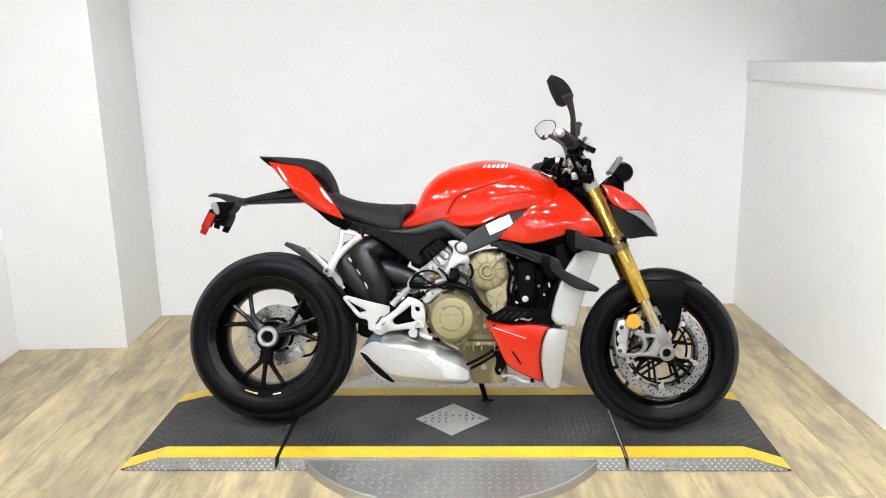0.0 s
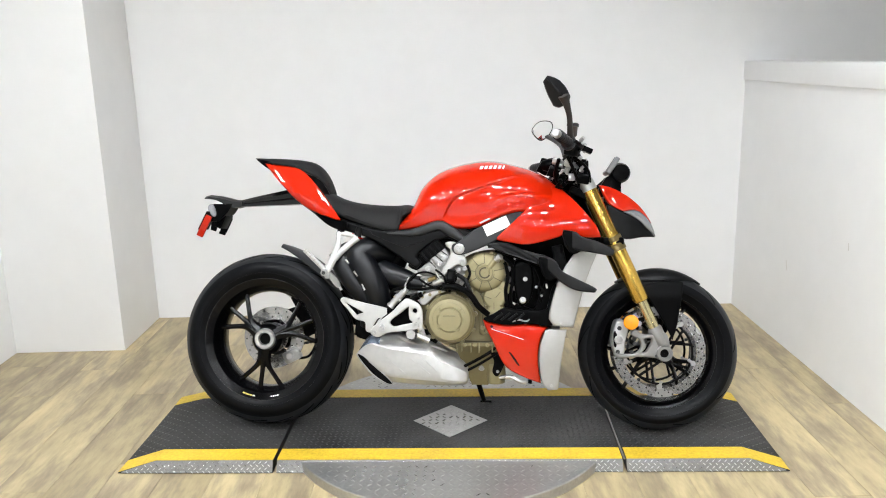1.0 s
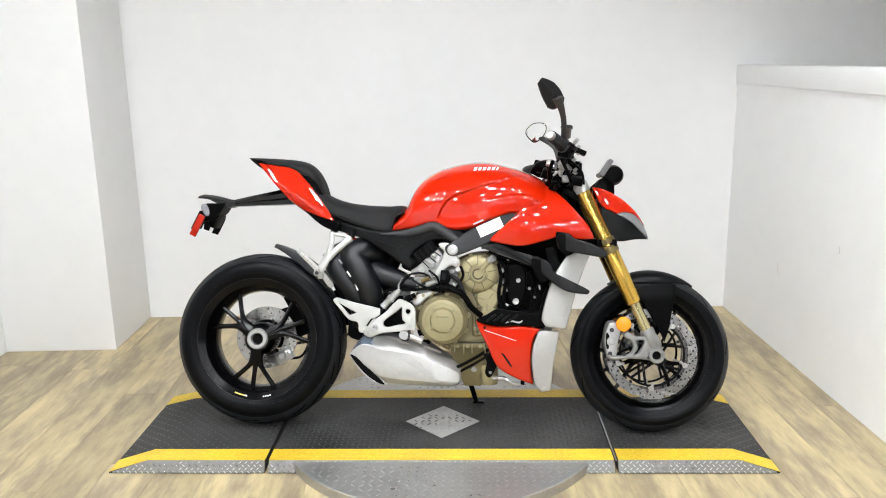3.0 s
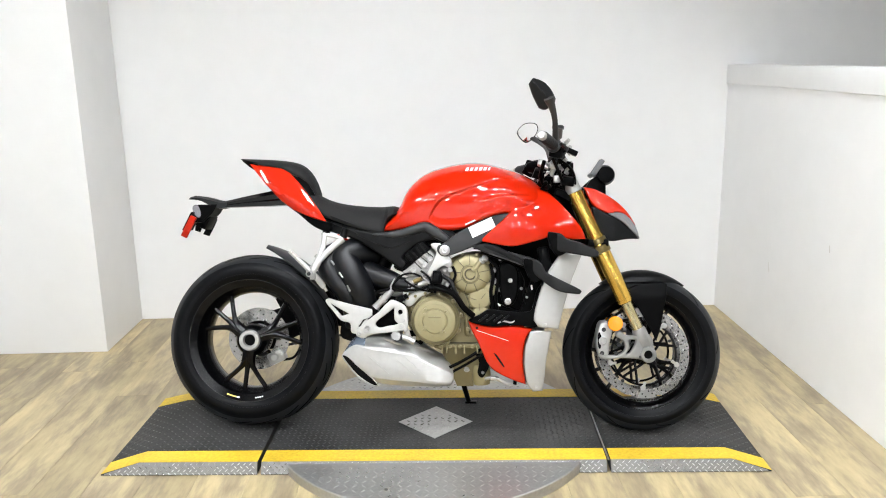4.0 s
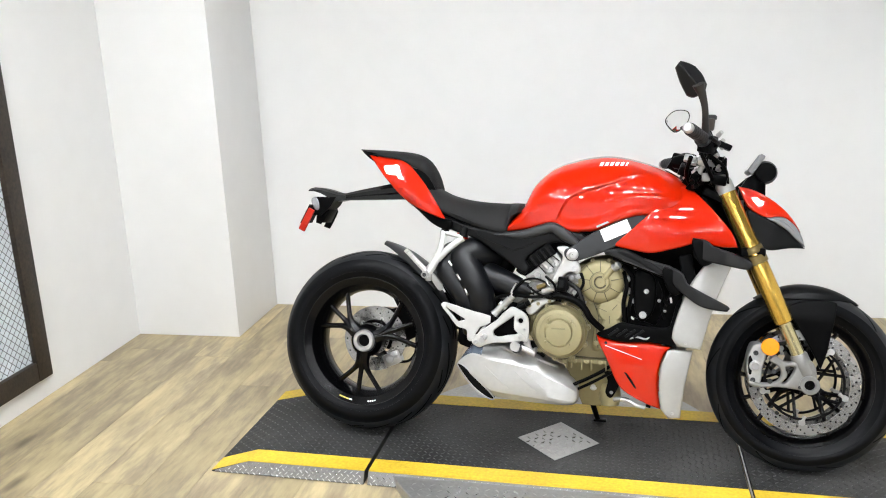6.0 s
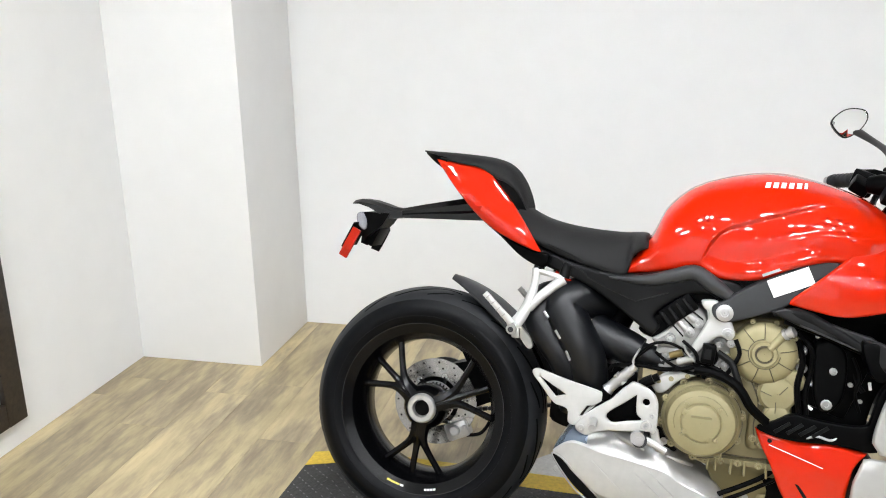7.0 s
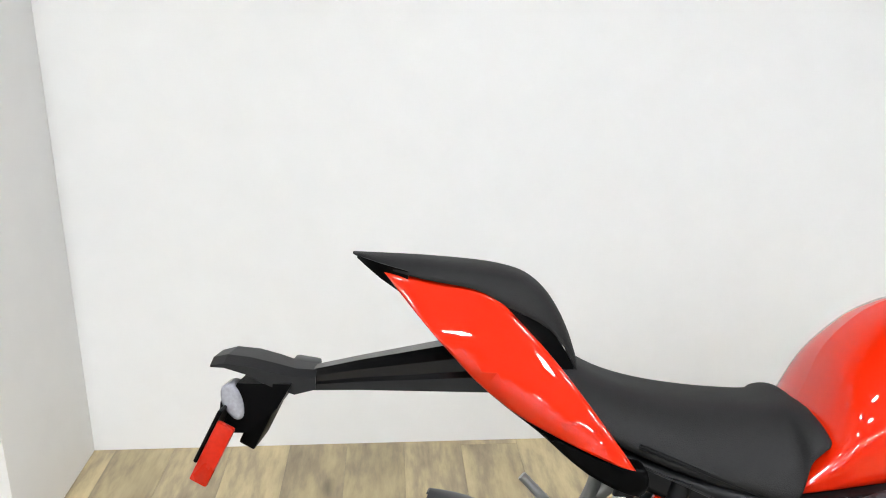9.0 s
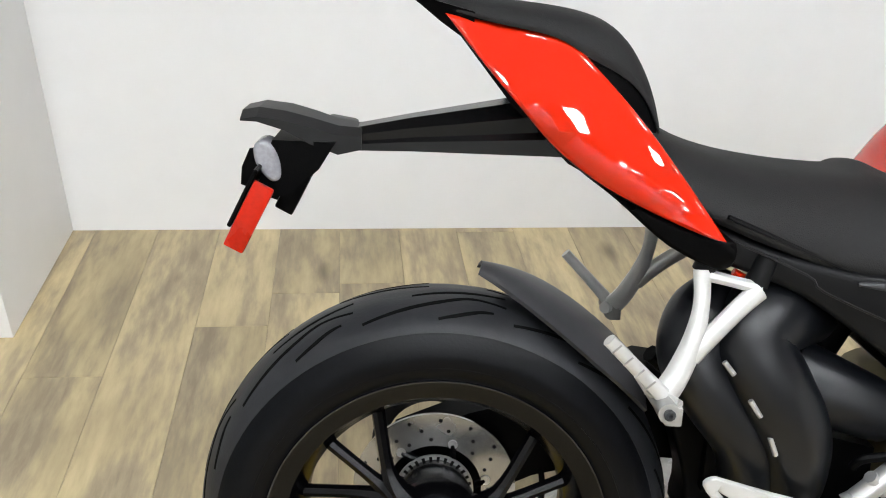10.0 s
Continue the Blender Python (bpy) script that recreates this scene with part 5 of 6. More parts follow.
for x, z, r, y in ((0.872, 0.498, 0.042, -0.150), (0.905, 0.530, 0.026, -0.145), (0.875, 0.445, 0.030, -0.150), (0.868, 0.392, 0.024, -0.155)):
    part("engine_boss", turned([(-0.10, r), (y + 0.006, r), (y, r * 0.85), (y - 0.002, r * 0.4), (y - 0.002, 0.001)], x, z, 26), KHAKI, engine, "khaki cast boss")
for x, z, r in ((0.920, 0.600, 0.012), (0.921, 0.561, 0.013), (0.944, 0.529, 0.008), (0.879, 0.524, 0.007), (0.912, 0.632, 0.008), (0.83, 0.505, 0.006), (0.84, 0.47, 0.006)):
    part("bolt", merge(turned([(-0.10, r * 0.95), (-0.132, r * 0.95), (-0.134, r * 0.8), (-0.134, 0.001)], x, z, 16), bolt(x, -0.134, z, r * 0.6, 0.008)), CAST_GREY if x > 0.9 else KHAKI, engine)
heads = part("cylinder_head", shell([(0.590, 0.594), (0.606, 0.606), (0.630, 0.627), (0.642, 0.644), (0.680, 0.680), (0.704, 0.664), (0.713, 0.638), (0.692, 0.590), (0.676, 0.578), (0.633, 0.575), (0.603, 0.580)], 0.136, 0.26, 0.007, cut=0.03), HEAD, engine, "dull cast rear cylinder head")
part("cam_cover", shell([(0.556, 0.612), (0.581, 0.645), (0.614, 0.667), (0.660, 0.697), (0.684, 0.681), (0.642, 0.642), (0.622, 0.615), (0.593, 0.594)], 0.128, 0.24, 0.008, cut=0.03), BLACK, heads, "black cam cover")
for (ax, az), (bx, bz) in (((0.662, 0.664), (0.691, 0.641)), ((0.645, 0.643), (0.673, 0.618)), ((0.605, 0.588), (0.631, 0.600))):
    part("cast_rib", rod((ax, -0.133, az), (bx, -0.138, bz), 0.007, 0.010, seg=12), HEAD, heads)
    part("bolt", merge(turned([(-0.13, 0.0125), (-0.143, 0.0120), (-0.145, 0.010), (-0.145, 0.002)], bx, bz, 18), bolt(bx, -0.144, bz, 0.0085, 0.008)), ALLOY, heads)
for (ax, az), (bx, bz) in (((0.653, 0.655), (0.684, 0.628)), ((0.672, 0.672), (0.702, 0.650)), ((0.634, 0.632), (0.660, 0.606))):
    part("cast_groove", rod((ax, -0.1355, az), (bx, -0.1355, bz), 0.0022, seg=6), GROOVE, heads)
hang = part("engine_hanger", shell([(0.697, 0.698), (0.732, 0.698), (0.731, 0.667), (0.745, 0.659), (0.763, 0.654), (0.773, 0.624), (0.762, 0.611), (0.746, 0.617), (0.732, 0.613), (0.708, 0.592), (0.693, 0.576), (0.680, 0.585), (0.697, 0.619), (0.713, 0.655), (0.712, 0.673), (0.702, 0.681)], 0.160, 0.012, 0.006, cut=0.02), WHITE_ALLOY, engine, "pale alloy engine hanger")
part("bolt", merge(turned([(-0.155, 0.013), (-0.165, 0.0125), (-0.166, 0.002)], 0.757, 0.627, 18), bolt(0.757, -0.165, 0.627, 0.008, 0.006)), ALLOY, hang)
part("bolt", bolt(0.766, -0.150, 0.604, 0.010, 0.008), ALLOY, hang)
part("cable_guide", shell([(0.610, 0.505), (0.640, 0.521), (0.690, 0.529), (0.694, 0.519), (0.660, 0.505), (0.628, 0.474), (0.610, 0.470), (0.598, 0.486)], 0.158, 0.02, 0.006, cut=0.02), WHITE_ALLOY, engine, "pale cast cover above the clutch")
for bx, bz in ((0.612, 0.500), (0.640, 0.508), (0.676, 0.518)):
    part("bolt", bolt(bx, -0.158, bz, 0.006, 0.006), KHAKI, engine)
part("clutch_rod", merge(rod((0.571, -0.165, 0.488), (0.612, -0.165, 0.511), 0.009, seg=10), rod((0.580, -0.168, 0.493), (0.600, -0.168, 0.504), 0.012, seg=10)), BLACK, engine, "black ribbed cable boot")
part("front_cam_cover", turn_bm(box(-0.05, 0.05, -0.13, 0.13, -0.09, 0.09, 0.015), Matrix.Translation((1.0, 0, 0.55)) @ pose(0, 0, 0, 0, 20)), BLACK, engine, "black front cylinder head")
part("coil_pack", turn_bm(box(-0.04, 0.045, -0.145, -0.09, -0.02, 0.025, 0.006), Matrix.Translation((0.645, 0, 0.665)) @ pose(0, 0, 0, 0, -38)), BLACK, bike, "black ribbed coil block")
for k in range(4):
    part("coil_rib", turn_bm(box(-0.036 + 0.02 * k, -0.028 + 0.02 * k, -0.148, -0.144, -0.016, 0.02, 0.001, 1), Matrix.Translation((0.645, 0, 0.665)) @ pose(0, 0, 0, 0, -38)), SATIN, bike)
for pts, r, mat, lab in (
        ([(0.692, -0.172, 0.537), (0.725, -0.18, 0.538), (0.766, -0.188, 0.526), (0.792, -0.19, 0.505), (0.815, -0.188, 0.470), (0.85, -0.175, 0.438)], 0.011, BLACK, "black water hose"),
        ([(0.738, -0.165, 0.582), (0.768, -0.172, 0.563), (0.780, -0.180, 0.538), (0.790, -0.182, 0.512)], 0.008, SATIN, "black hose cover"),
        ([(0.499, -0.160, 0.510), (0.505, -0.165, 0.523), (0.530, -0.168, 0.530), (0.568, -0.170, 0.534), (0.620, -0.168, 0.530), (0.671, -0.165, 0.537), (0.703, -0.165, 0.549)], 0.0055, BLACK, "black cable"),
        ([(0.555, -0.15, 0.545), (0.585, -0.155, 0.580), (0.625, -0.150, 0.590), (0.665, -0.150, 0.575), (0.69, -0.15, 0.545), (0.70, -0.16, 0.52)], 0.0035, BLACK, "black cable"),
        ([(0.66, -0.158, 0.600), (0.69, -0.162, 0.575), (0.700, -0.162, 0.545), (0.715, -0.165, 0.53)], 0.004, BLACK, "black cable"),
        ([(0.725, -0.165, 0.60), (0.735, -0.17, 0.57), (0.72, -0.172, 0.545), (0.71, -0.17, 0.52)], 0.005, BLACK, "black wiring loom"),
        ([(0.76, -0.135, 0.245), (0.81, -0.13, 0.27), (0.86, -0.125, 0.30), (0.885, -0.12, 0.325)], 0.006, BLACK, "black stand cable"),
        ([(0.765, -0.125, 0.225), (0.82, -0.125, 0.255), (0.87, -0.12, 0.285), (0.90, -0.12, 0.305)], 0.005, BLACK, "black cable"),
        ([(0.905, -0.13, 0.63), (0.92, -0.145, 0.58), (0.912, -0.15, 0.52), (0.92, -0.15, 0.46)], 0.007, BLACK, "black hose"),
        ([(0.89, -0.10, 0.20), (0.93, -0.115, 0.205), (0.96, -0.115, 0.19), (0.99, -0.11, 0.185)], 0.008, ALLOY, "bright hose"),
        ([(0.93, -0.168, 0.408), (0.955, -0.172, 0.420), (0.985, -0.172, 0.415), (1.0, -0.168, 0.425)], 0.003, ALLOY, "bright fitting"),
        ([(1.02, -0.12, 0.60), (1.03, -0.125, 0.55), (1.05, -0.125, 0.52)], 0.006, SATIN, "dark bracket"),
        ([(0.595, -0.17, 0.585), (0.575, -0.165, 0.565), (0.555, -0.165, 0.545), (0.535, -0.165, 0.525)], 0.003, BLACK, "brake hose")):
    part("hose", tube(pts, r, 8, n=5), mat, bike, lab)
plug = part("connector", turn_bm(box(-0.015, 0.015, -0.012, 0.012, -0.023, 0.023, 0.004), Matrix.Translation((0.718, -0.172, 0.578)) @ pose(0, 0, 0, 0, 6)), BLACK, bike, "black connector block")
part("plug_face", turn_bm(box(-0.008, 0.008, -0.001, 0.001, -0.013, 0.011, 0.0008, 1), Matrix.Translation((0.717, -0.1845, 0.580)) @ pose(0, 0, 0, 0, 6)), SATIN, plug)
part("sensor_tip", rod((0.634, -0.148, 0.560), (0.662, -0.153, 0.571), 0.0085, 0.0085), BRASS, bike, "brass sensor")
part("sensor_tip", merge(rod((0.652, -0.152, 0.546), (0.684, -0.158, 0.561), 0.0085, 0.009), rod((0.655, -0.152, 0.5475), (0.662, -0.153, 0.551), 0.011, 0.011)), ALLOY, bike, "bright sensor body")
part("bright_pin", tube([(0.663, -0.160, 0.590), (0.670, -0.162, 0.575), (0.691, -0.164, 0.553)], [0.0022, 0.0026, 0.0022], 8), ALLOY, bike, "white cable pin")
for x, z, a in ((0.939, 0.478, 35), (1.113, 0.626, 80), (1.058, 0.540, 80), (1.012, 0.414, 20), (0.980, 0.409, 70)):
    part("connector", turn_bm(box(-0.009, 0.009, -0.153, -0.147, -0.0032, 0.0032, 0.002), Matrix.Translation((x, 0, z)) @ pose(0, 0, 0, 0, a)), STICKER, bike, "small white tag")
for x, z in ((1.022, 0.535),):
    part("bolt", bolt(x, -0.130, z, 0.006, 0.008), ALLOY, bike)

# pale casing between the cylinder heads and the round covers
casing = part("upper_casing", shell([(0.602, 0.572), (0.640, 0.578), (0.690, 0.574), (0.728, 0.612), (0.764, 0.606), (0.772, 0.560), (0.796, 0.528), (0.786, 0.506), (0.742, 0.520), (0.700, 0.520), (0.650, 0.512), (0.612, 0.520)], lambda x, z: 0.131 + 0.004 * math.sin(90 * x) * math.sin(70 * z), 0.03, 0.006, cut=0.012), HEAD, engine, "pale grey cast upper crankcase")
for x, z, r in ((0.622, 0.556, 0.008), (0.648, 0.528, 0.007), (0.683, 0.556, 0.010), (0.712, 0.534, 0.007), (0.742, 0.596, 0.009), (0.754, 0.548, 0.008), (0.778, 0.524, 0.006)):
    part("casing_boss", merge(turned([(-0.12, r), (-0.137, r), (-0.139, r * 0.8), (-0.139, 0.001)], x, z, 16), bolt(x, -0.139, z, r * 0.6, 0.005)), ALLOY, casing)
for (ax, az), (bx, bz) in (((0.612, 0.545), (0.660, 0.566)), ((0.664, 0.522), (0.690, 0.566)), ((0.700, 0.560), (0.732, 0.602)), ((0.728, 0.530), (0.762, 0.580))):
    part("cast_rib", rod((ax, -0.134, az), (bx, -0.134, bz), 0.0045, seg=10), HEAD, casing)
    part("cast_groove", rod((ax + 0.010, -0.1355, az - 0.004), (bx + 0.008, -0.1355, bz - 0.006), 0.0018, seg=6), GROOVE, casing)

# seams, ribs, brackets and wiring of the engine
part("casing_seam", tube([(0.64, -0.1125, 0.352), (0.70, -0.1125, 0.338), (0.78, -0.1125, 0.334), (0.85, -0.1125, 0.334), (0.885, -0.1125, 0.345), (0.880, -0.1125, 0.395), (0.893, -0.1125, 0.44)], 0.0022, 6, n=4), SEAM, engine)
for x, z, lean in ((0.735, 0.318, 4), (0.752, 0.318, 2), (0.785, 0.314, 0), (0.815, 0.314, 0), (0.862, 0.316, -4)):
    part("sump_rib", turn_bm(box(-0.0025, 0.0025, -0.012, 0.012, -0.020, 0.016, 0.0015, 1), Matrix.Translation((x, -0.122, z)) @ pose(0, 0, 0, 0, lean)), KHAKI, engine)
part("drain_plug", merge(turned([(-0.08, 0.013), (-0.094, 0.013), (-0.096, 0.011), (-0.096, 0.002)], 0.822, 0.235, 16), bolt(0.822, -0.096, 0.235, 0.009, 0.007)), ALLOY, engine, "bright drain plug")
part("stand_bracket", shell([(0.852, 0.300), (0.880, 0.322), (0.905, 0.318), (0.915, 0.285), (0.900, 0.235), (0.880, 0.205), (0.862, 0.222), (0.868, 0.262)], 0.112, 0.012, 0.004, cut=0.03), BLACK, engine, "black lower bracket")
for bx, bz in ((0.895, 0.300), (0.882, 0.225)):
    part("bolt", bolt(bx, -0.112, bz, 0.006, 0.006), ALLOY, engine)
# black panel that stands in for the shadow below the clutch cover
part("shade_bracket", shell([(0.605, 0.375), (0.640, 0.372), (0.665, 0.345), (0.655, 0.325), (0.62, 0.335), (0.600, 0.352)], 0.125, 0.02, 0.004, cut=0.03), BLACK, engine, "black panel put in for the shadow below the clutch cover")
part("bolt", bolt(0.632, -0.125, 0.350, 0.009, 0.007), ALLOY, engine)
part("neck_casting", shell([(0.790, 0.505), (0.800, 0.535), (0.822, 0.520), (0.850, 0.515), (0.905, 0.470), (0.900, 0.430), (0.870, 0.385), (0.845, 0.36), (0.815, 0.365), (0.815, 0.44)], 0.128, 0.03, 0.008, cut=0.03), KHAKI_DARK, engine, "khaki joining casting")
for pts, r in (([(0.818, -0.130, 0.515), (0.835, -0.132, 0.470), (0.828, -0.132, 0.42), (0.835, -0.130, 0.37)], 0.0014), ([(0.850, -0.131, 0.505), (0.866, -0.131, 0.455), (0.852, -0.131, 0.40)], 0.0014), ([(0.82, -0.131, 0.44), (0.86, -0.131, 0.435), (0.895, -0.131, 0.445)], 0.0012)):
    part("casing_seam", tube(pts, r, 6, n=4), SEAM, engine)
for bx, bz in ((0.828, 0.385), (0.848, 0.372), (0.885, 0.42), (0.895, 0.465), (0.808, 0.522), (0.858, 0.412)):
    part("bolt", merge(turned([(-0.12, 0.0085), (-0.134, 0.008), (-0.135, 0.002)], bx, bz, 14), bolt(bx, -0.134, bz, 0.006, 0.006)), KHAKI, engine)
for pts, r in (([(0.775, -0.160, 0.615), (0.785, -0.168, 0.585), (0.772, -0.172, 0.555), (0.760, -0.170, 0.535)], 0.005), ([(0.70, -0.168, 0.555), (0.735, -0.178, 0.548), (0.765, -0.182, 0.530), (0.80, -0.186, 0.492), (0.835, -0.180, 0.455)], 0.0045),
               ([(0.905, -0.150, 0.645), (0.935, -0.155, 0.610), (0.938, -0.152, 0.565), (0.930, -0.150, 0.51), (0.935, -0.150, 0.46)], 0.006), ([(1.02, -0.155, 0.60), (1.035, -0.158, 0.56), (1.028, -0.158, 0.52), (1.04, -0.155, 0.48)], 0.004), ([(0.60, -0.150, 0.565), (0.63, -0.155, 0.545), (0.665, -0.158, 0.530), (0.70, -0.16, 0.525)], 0.004)):
    part("hose", tube(pts, r, 8, n=5), BLACK, bike, "black engine hose")
for x, z in ((0.945, 0.640), (1.055, 0.595), (1.04, 0.505), (1.065, 0.47), (0.925, 0.445)):
    part("bolt", bolt(x, -0.152, z, 0.005, 0.006), CAST_GREY, bike)

# ---- exhaust ----
PIPES = [
    ([(0.37, -0.03, 0.665), (0.325, -0.075, 0.655), (0.312, -0.100, 0.615), (0.347, -0.112, 0.563), (0.383, -0.112, 0.513), (0.402, -0.10, 0.45), (0.405, -0.08, 0.39)], [0.042, 0.045, 0.044, 0.042, 0.040, 0.038, 0.035]),
    ([(0.47, -0.03, 0.660), (0.41, -0.080, 0.668), (0.375, -0.108, 0.645), (0.402, -0.124, 0.592), (0.434, -0.124, 0.535), (0.448, -0.110, 0.465), (0.448, -0.08, 0.39)], [0.050, 0.053, 0.051, 0.050, 0.048, 0.044, 0.039])]
for pts, rr in PIPES:
    part("exhaust_shell", tube(pts, rr, 22, n=7), PIPE, bike, "matt black exhaust heat shell")
for a, b in (((0.330, -0.150, 0.636), (0.342, -0.154, 0.622)), ((0.362, -0.162, 0.594), (0.376, -0.164, 0.575)), ((0.392, -0.163, 0.547), (0.402, -0.162, 0.524))):
    part("shell_slot", rod(a, b, 0.0034, seg=8), ALLOY, bike, "bright slot between the exhaust shells")
part("exhaust_can", tube([(0.445, -0.070, 0.590), (0.485, -0.088, 0.574), (0.545, -0.10, 0.556), (0.562, -0.102, 0.550), (0.567, -0.103, 0.548), (0.625, -0.11, 0.541)], [0.046, 0.047, 0.040, 0.037, 0.029, 0.024], 24, smooth_path=False), PIPE, bike, "matt black tapered exhaust collector")
SILENCER = [(0.372, 0.300, 0.284, 0.150), (0.385, 0.322, 0.272, 0.155), (0.402, 0.345, 0.258, 0.160), (0.425, 0.364, 0.238, 0.166), (0.455, 0.368, 0.213, 0.170), (0.487, 0.367, 0.190, 0.174), (0.54, 0.362, 0.182, 0.178), (0.60, 0.352, 0.179, 0.181), (0.645, 0.338, 0.178, 0.181), (0.668, 0.316, 0.178, 0.180), (0.695, 0.298, 0.178, 0.178), (0.73, 0.280, 0.178, 0.176), (0.755, 0.262, 0.180, 0.170), (0.768, 0.248, 0.184, 0.164), (0.774, 0.236, 0.192, 0.158)]
BODY = [(0.30, 0.0), (0.60, 0.010), (0.74, 0.05), (0.80, 0.09), (0.955, 0.27), (0.975, 0.31), (0.99, 0.55), (1.0, 0.78), (0.985, 0.86), (0.90, 0.975), (0.60, 1.0)]


def silencer_half(x, z):
    top, low, w = (float(np.interp(x, [p[0] for p in SILENCER], [p[k] for p in SILENCER])) for k in (1, 2, 3))
    return w * float(np.interp((top - z) / max(1e-4, top - low), [p[1] for p in BODY[1:]], [p[0] for p in BODY[1:]]))


loops = []
for x, top, low, w in spline(SILENCER, 3):
    row = [(float(x), -float(a * w), float(top - b * (top - low))) for a, b in BODY]
    loops.append(row + [(float(x), -0.04, float(low)), (float(x), -0.04, float(top))])
sil = part("silencer", rings(loops), STEEL, bike, "large brushed steel underslung silencer", smooth=18)
sw = silencer_half
part("outlet", shell([(0.374, 0.286), (0.398, 0.280), (0.450, 0.236), (0.500, 0.190), (0.482, 0.187), (0.428, 0.222)], lambda x, z: 0.160 + 0.06 * (x - 0.38), 0.02, 0.003, cut=0.02), GROOVE, sil, "black slanted silencer outlet")
lip = [(x, -0.160 - 0.06 * (x - 0.38) - 0.0015, z) for x, z in outline([(0.372, 0.288), (0.399, 0.283), (0.452, 0.238), (0.502, 0.189), (0.482, 0.185), (0.426, 0.220)], 5)]
part("outlet_lip", tube(lip + lip[:2], 0.0017, 8, smooth_path=False), ALLOY, sil, "bright rolled outlet lip")
for x0, z0, x1, z1 in ((0.520, 0.352, 0.590, 0.330), (0.640, 0.322, 0.700, 0.296)):
    part("heat_shield_tab", tube([(x0, -sw(x0, z0) - 0.001, z0), ((x0 + x1) / 2, -sw((x0 + x1) / 2, (z0 + z1) / 2) - 0.004, (z0 + z1) / 2), (x1, -sw(x1, z1) - 0.001, z1)], [0.004, 0.007, 0.004], 8), STEEL, sil, "raised bracket on the silencer")
loops = []
for x, top, low, w in spline([p for p in SILENCER if p[0] < 0.46], 3):
    row = [(float(x), -float(a * w) - 0.0012, float(top - b * (top - low)) + 0.001) for a, b in BODY[1:5]]
    loops.append(row + [(p[0], p[1] + 0.004, p[2] - 0.003) for p in reversed(row)])
part("heat_blued_end", rings(loops), BLUED, sil, "heat-blued silencer end")
for x0, z0, x1, z1 in ((0.47, 0.29, 0.55, 0.225), (0.57, 0.28, 0.64, 0.225), (0.60, 0.29, 0.665, 0.235)):
    part("pressed_crease", tube([(x0, -sw(x0, z0) - 0.0002, z0), ((x0 + x1) / 2, -sw((x0 + x1) / 2, (z0 + z1) / 2) - 0.0004, (z0 + z1) / 2), (x1, -sw(x1, z1) - 0.0002, z1)], 0.0016, 6, n=3), STEEL, sil)

# ---- foot controls ----
plate = part("heel_plate", shell([(0.315, 0.487), (0.325, 0.499), (0.345, 0.495), (0.404, 0.479), (0.485, 0.460), (0.490, 0.445), (0.475, 0.430), (0.456, 0.419), (0.438, 0.391), (0.427, 0.373), (0.408, 0.378), (0.404, 0.409), (0.371, 0.420), (0.341, 0.455)], lambda x, z: 0.178 + 0.02 * max(0.0, x - 0.40), 0.004, 0.0025, cut=0.02, holes=([(0.332, 0.482, 1), (0.400, 0.444, 1), (0.375, 0.436, 1)], [(0.452, 0.423, 1), (0.471, 0.426, 1), (0.443, 0.397, 1), (0.434, 0.396, 1)])), WHITE_ALLOY, bike, "pale alloy heel plate with a triangular hole")
hanger = part("footrest_hanger", shell([(0.432, 0.386), (0.456, 0.411), (0.490, 0.437), (0.511, 0.453), (0.531, 0.476), (0.545, 0.488), (0.558, 0.497), (0.582, 0.490), (0.604, 0.476), (0.615, 0.457), (0.617, 0.430), (0.616, 0.399), (0.609, 0.382), (0.596, 0.386), (0.571, 0.382), (0.537, 0.378), (0.502, 0.375), (0.476, 0.367), (0.454, 0.357), (0.430, 0.368)], lambda x, z: 0.197 - 0.05 * max(0.0, 0.47 - x), 0.006, 0.004, cut=0.02,
    holes=([(0.567, 0.468, 1), (0.541, 0.447), (0.501, 0.415), (0.512, 0.396), (0.548, 0.403), (0.580, 0.410), (0.570, 0.422), (0.567, 0.437)], [(0.589 + 0.0085 * math.cos(0.785 * k), 0.453 + 0.0085 * math.sin(0.785 * k)) for k in range(8)])), WHITE_ALLOY, bike, "pale cast footrest hanger with a large opening")
# black sheet added as the shade seen through the hanger's opening
part("hanger_shade", shell([(0.48, 0.385), (0.60, 0.385), (0.605, 0.47), (0.56, 0.485), (0.50, 0.435)], 0.150, 0.01, 0.004, cut=0.04), BLACK, bike, "black panel put in as shade behind the footrest hanger")
part("hanger_boss", turned([(-0.19, 0.013), (-0.202, 0.013), (-0.204, 0.011), (-0.204, 0.005), (-0.198, 0.004)], 0.592, 0.400, 18), WHITE_ALLOY, hanger)
part("hanger_tab", merge(shell([(0.60, 0.392), (0.618, 0.392), (0.624, 0.372), (0.634, 0.352), (0.626, 0.340), (0.612, 0.345), (0.606, 0.366)], 0.190, 0.006, 0.003, cut=0.02), bolt(0.626, -0.190, 0.349, 0.006, 0.005)), CAST_GREY, hanger, "grey lower tab of the hanger")
part("pedal_pivot", turned([(-0.16, 0.018), (-0.200, 0.018), (-0.200, 0.0125), (-0.208, 0.012), (-0.210, 0.008), (-0.208, 0.001)], 0.579, 0.364, 22), GREY, bike, "dark pedal pivot with a bright cap")
part("pivot_cap", turned([(-0.208, 0.0115), (-0.2115, 0.010), (-0.2115, 0.001)], 0.579, 0.364, 18), ALLOY, bike)
for bx, bz, br in ((0.592, 0.400, 0.008), (0.443, 0.375, 0.009), (0.604, 0.425, 0.005)):
    part("bolt", bolt(bx, -0.199, bz, br, 0.006), ALLOY, hanger)
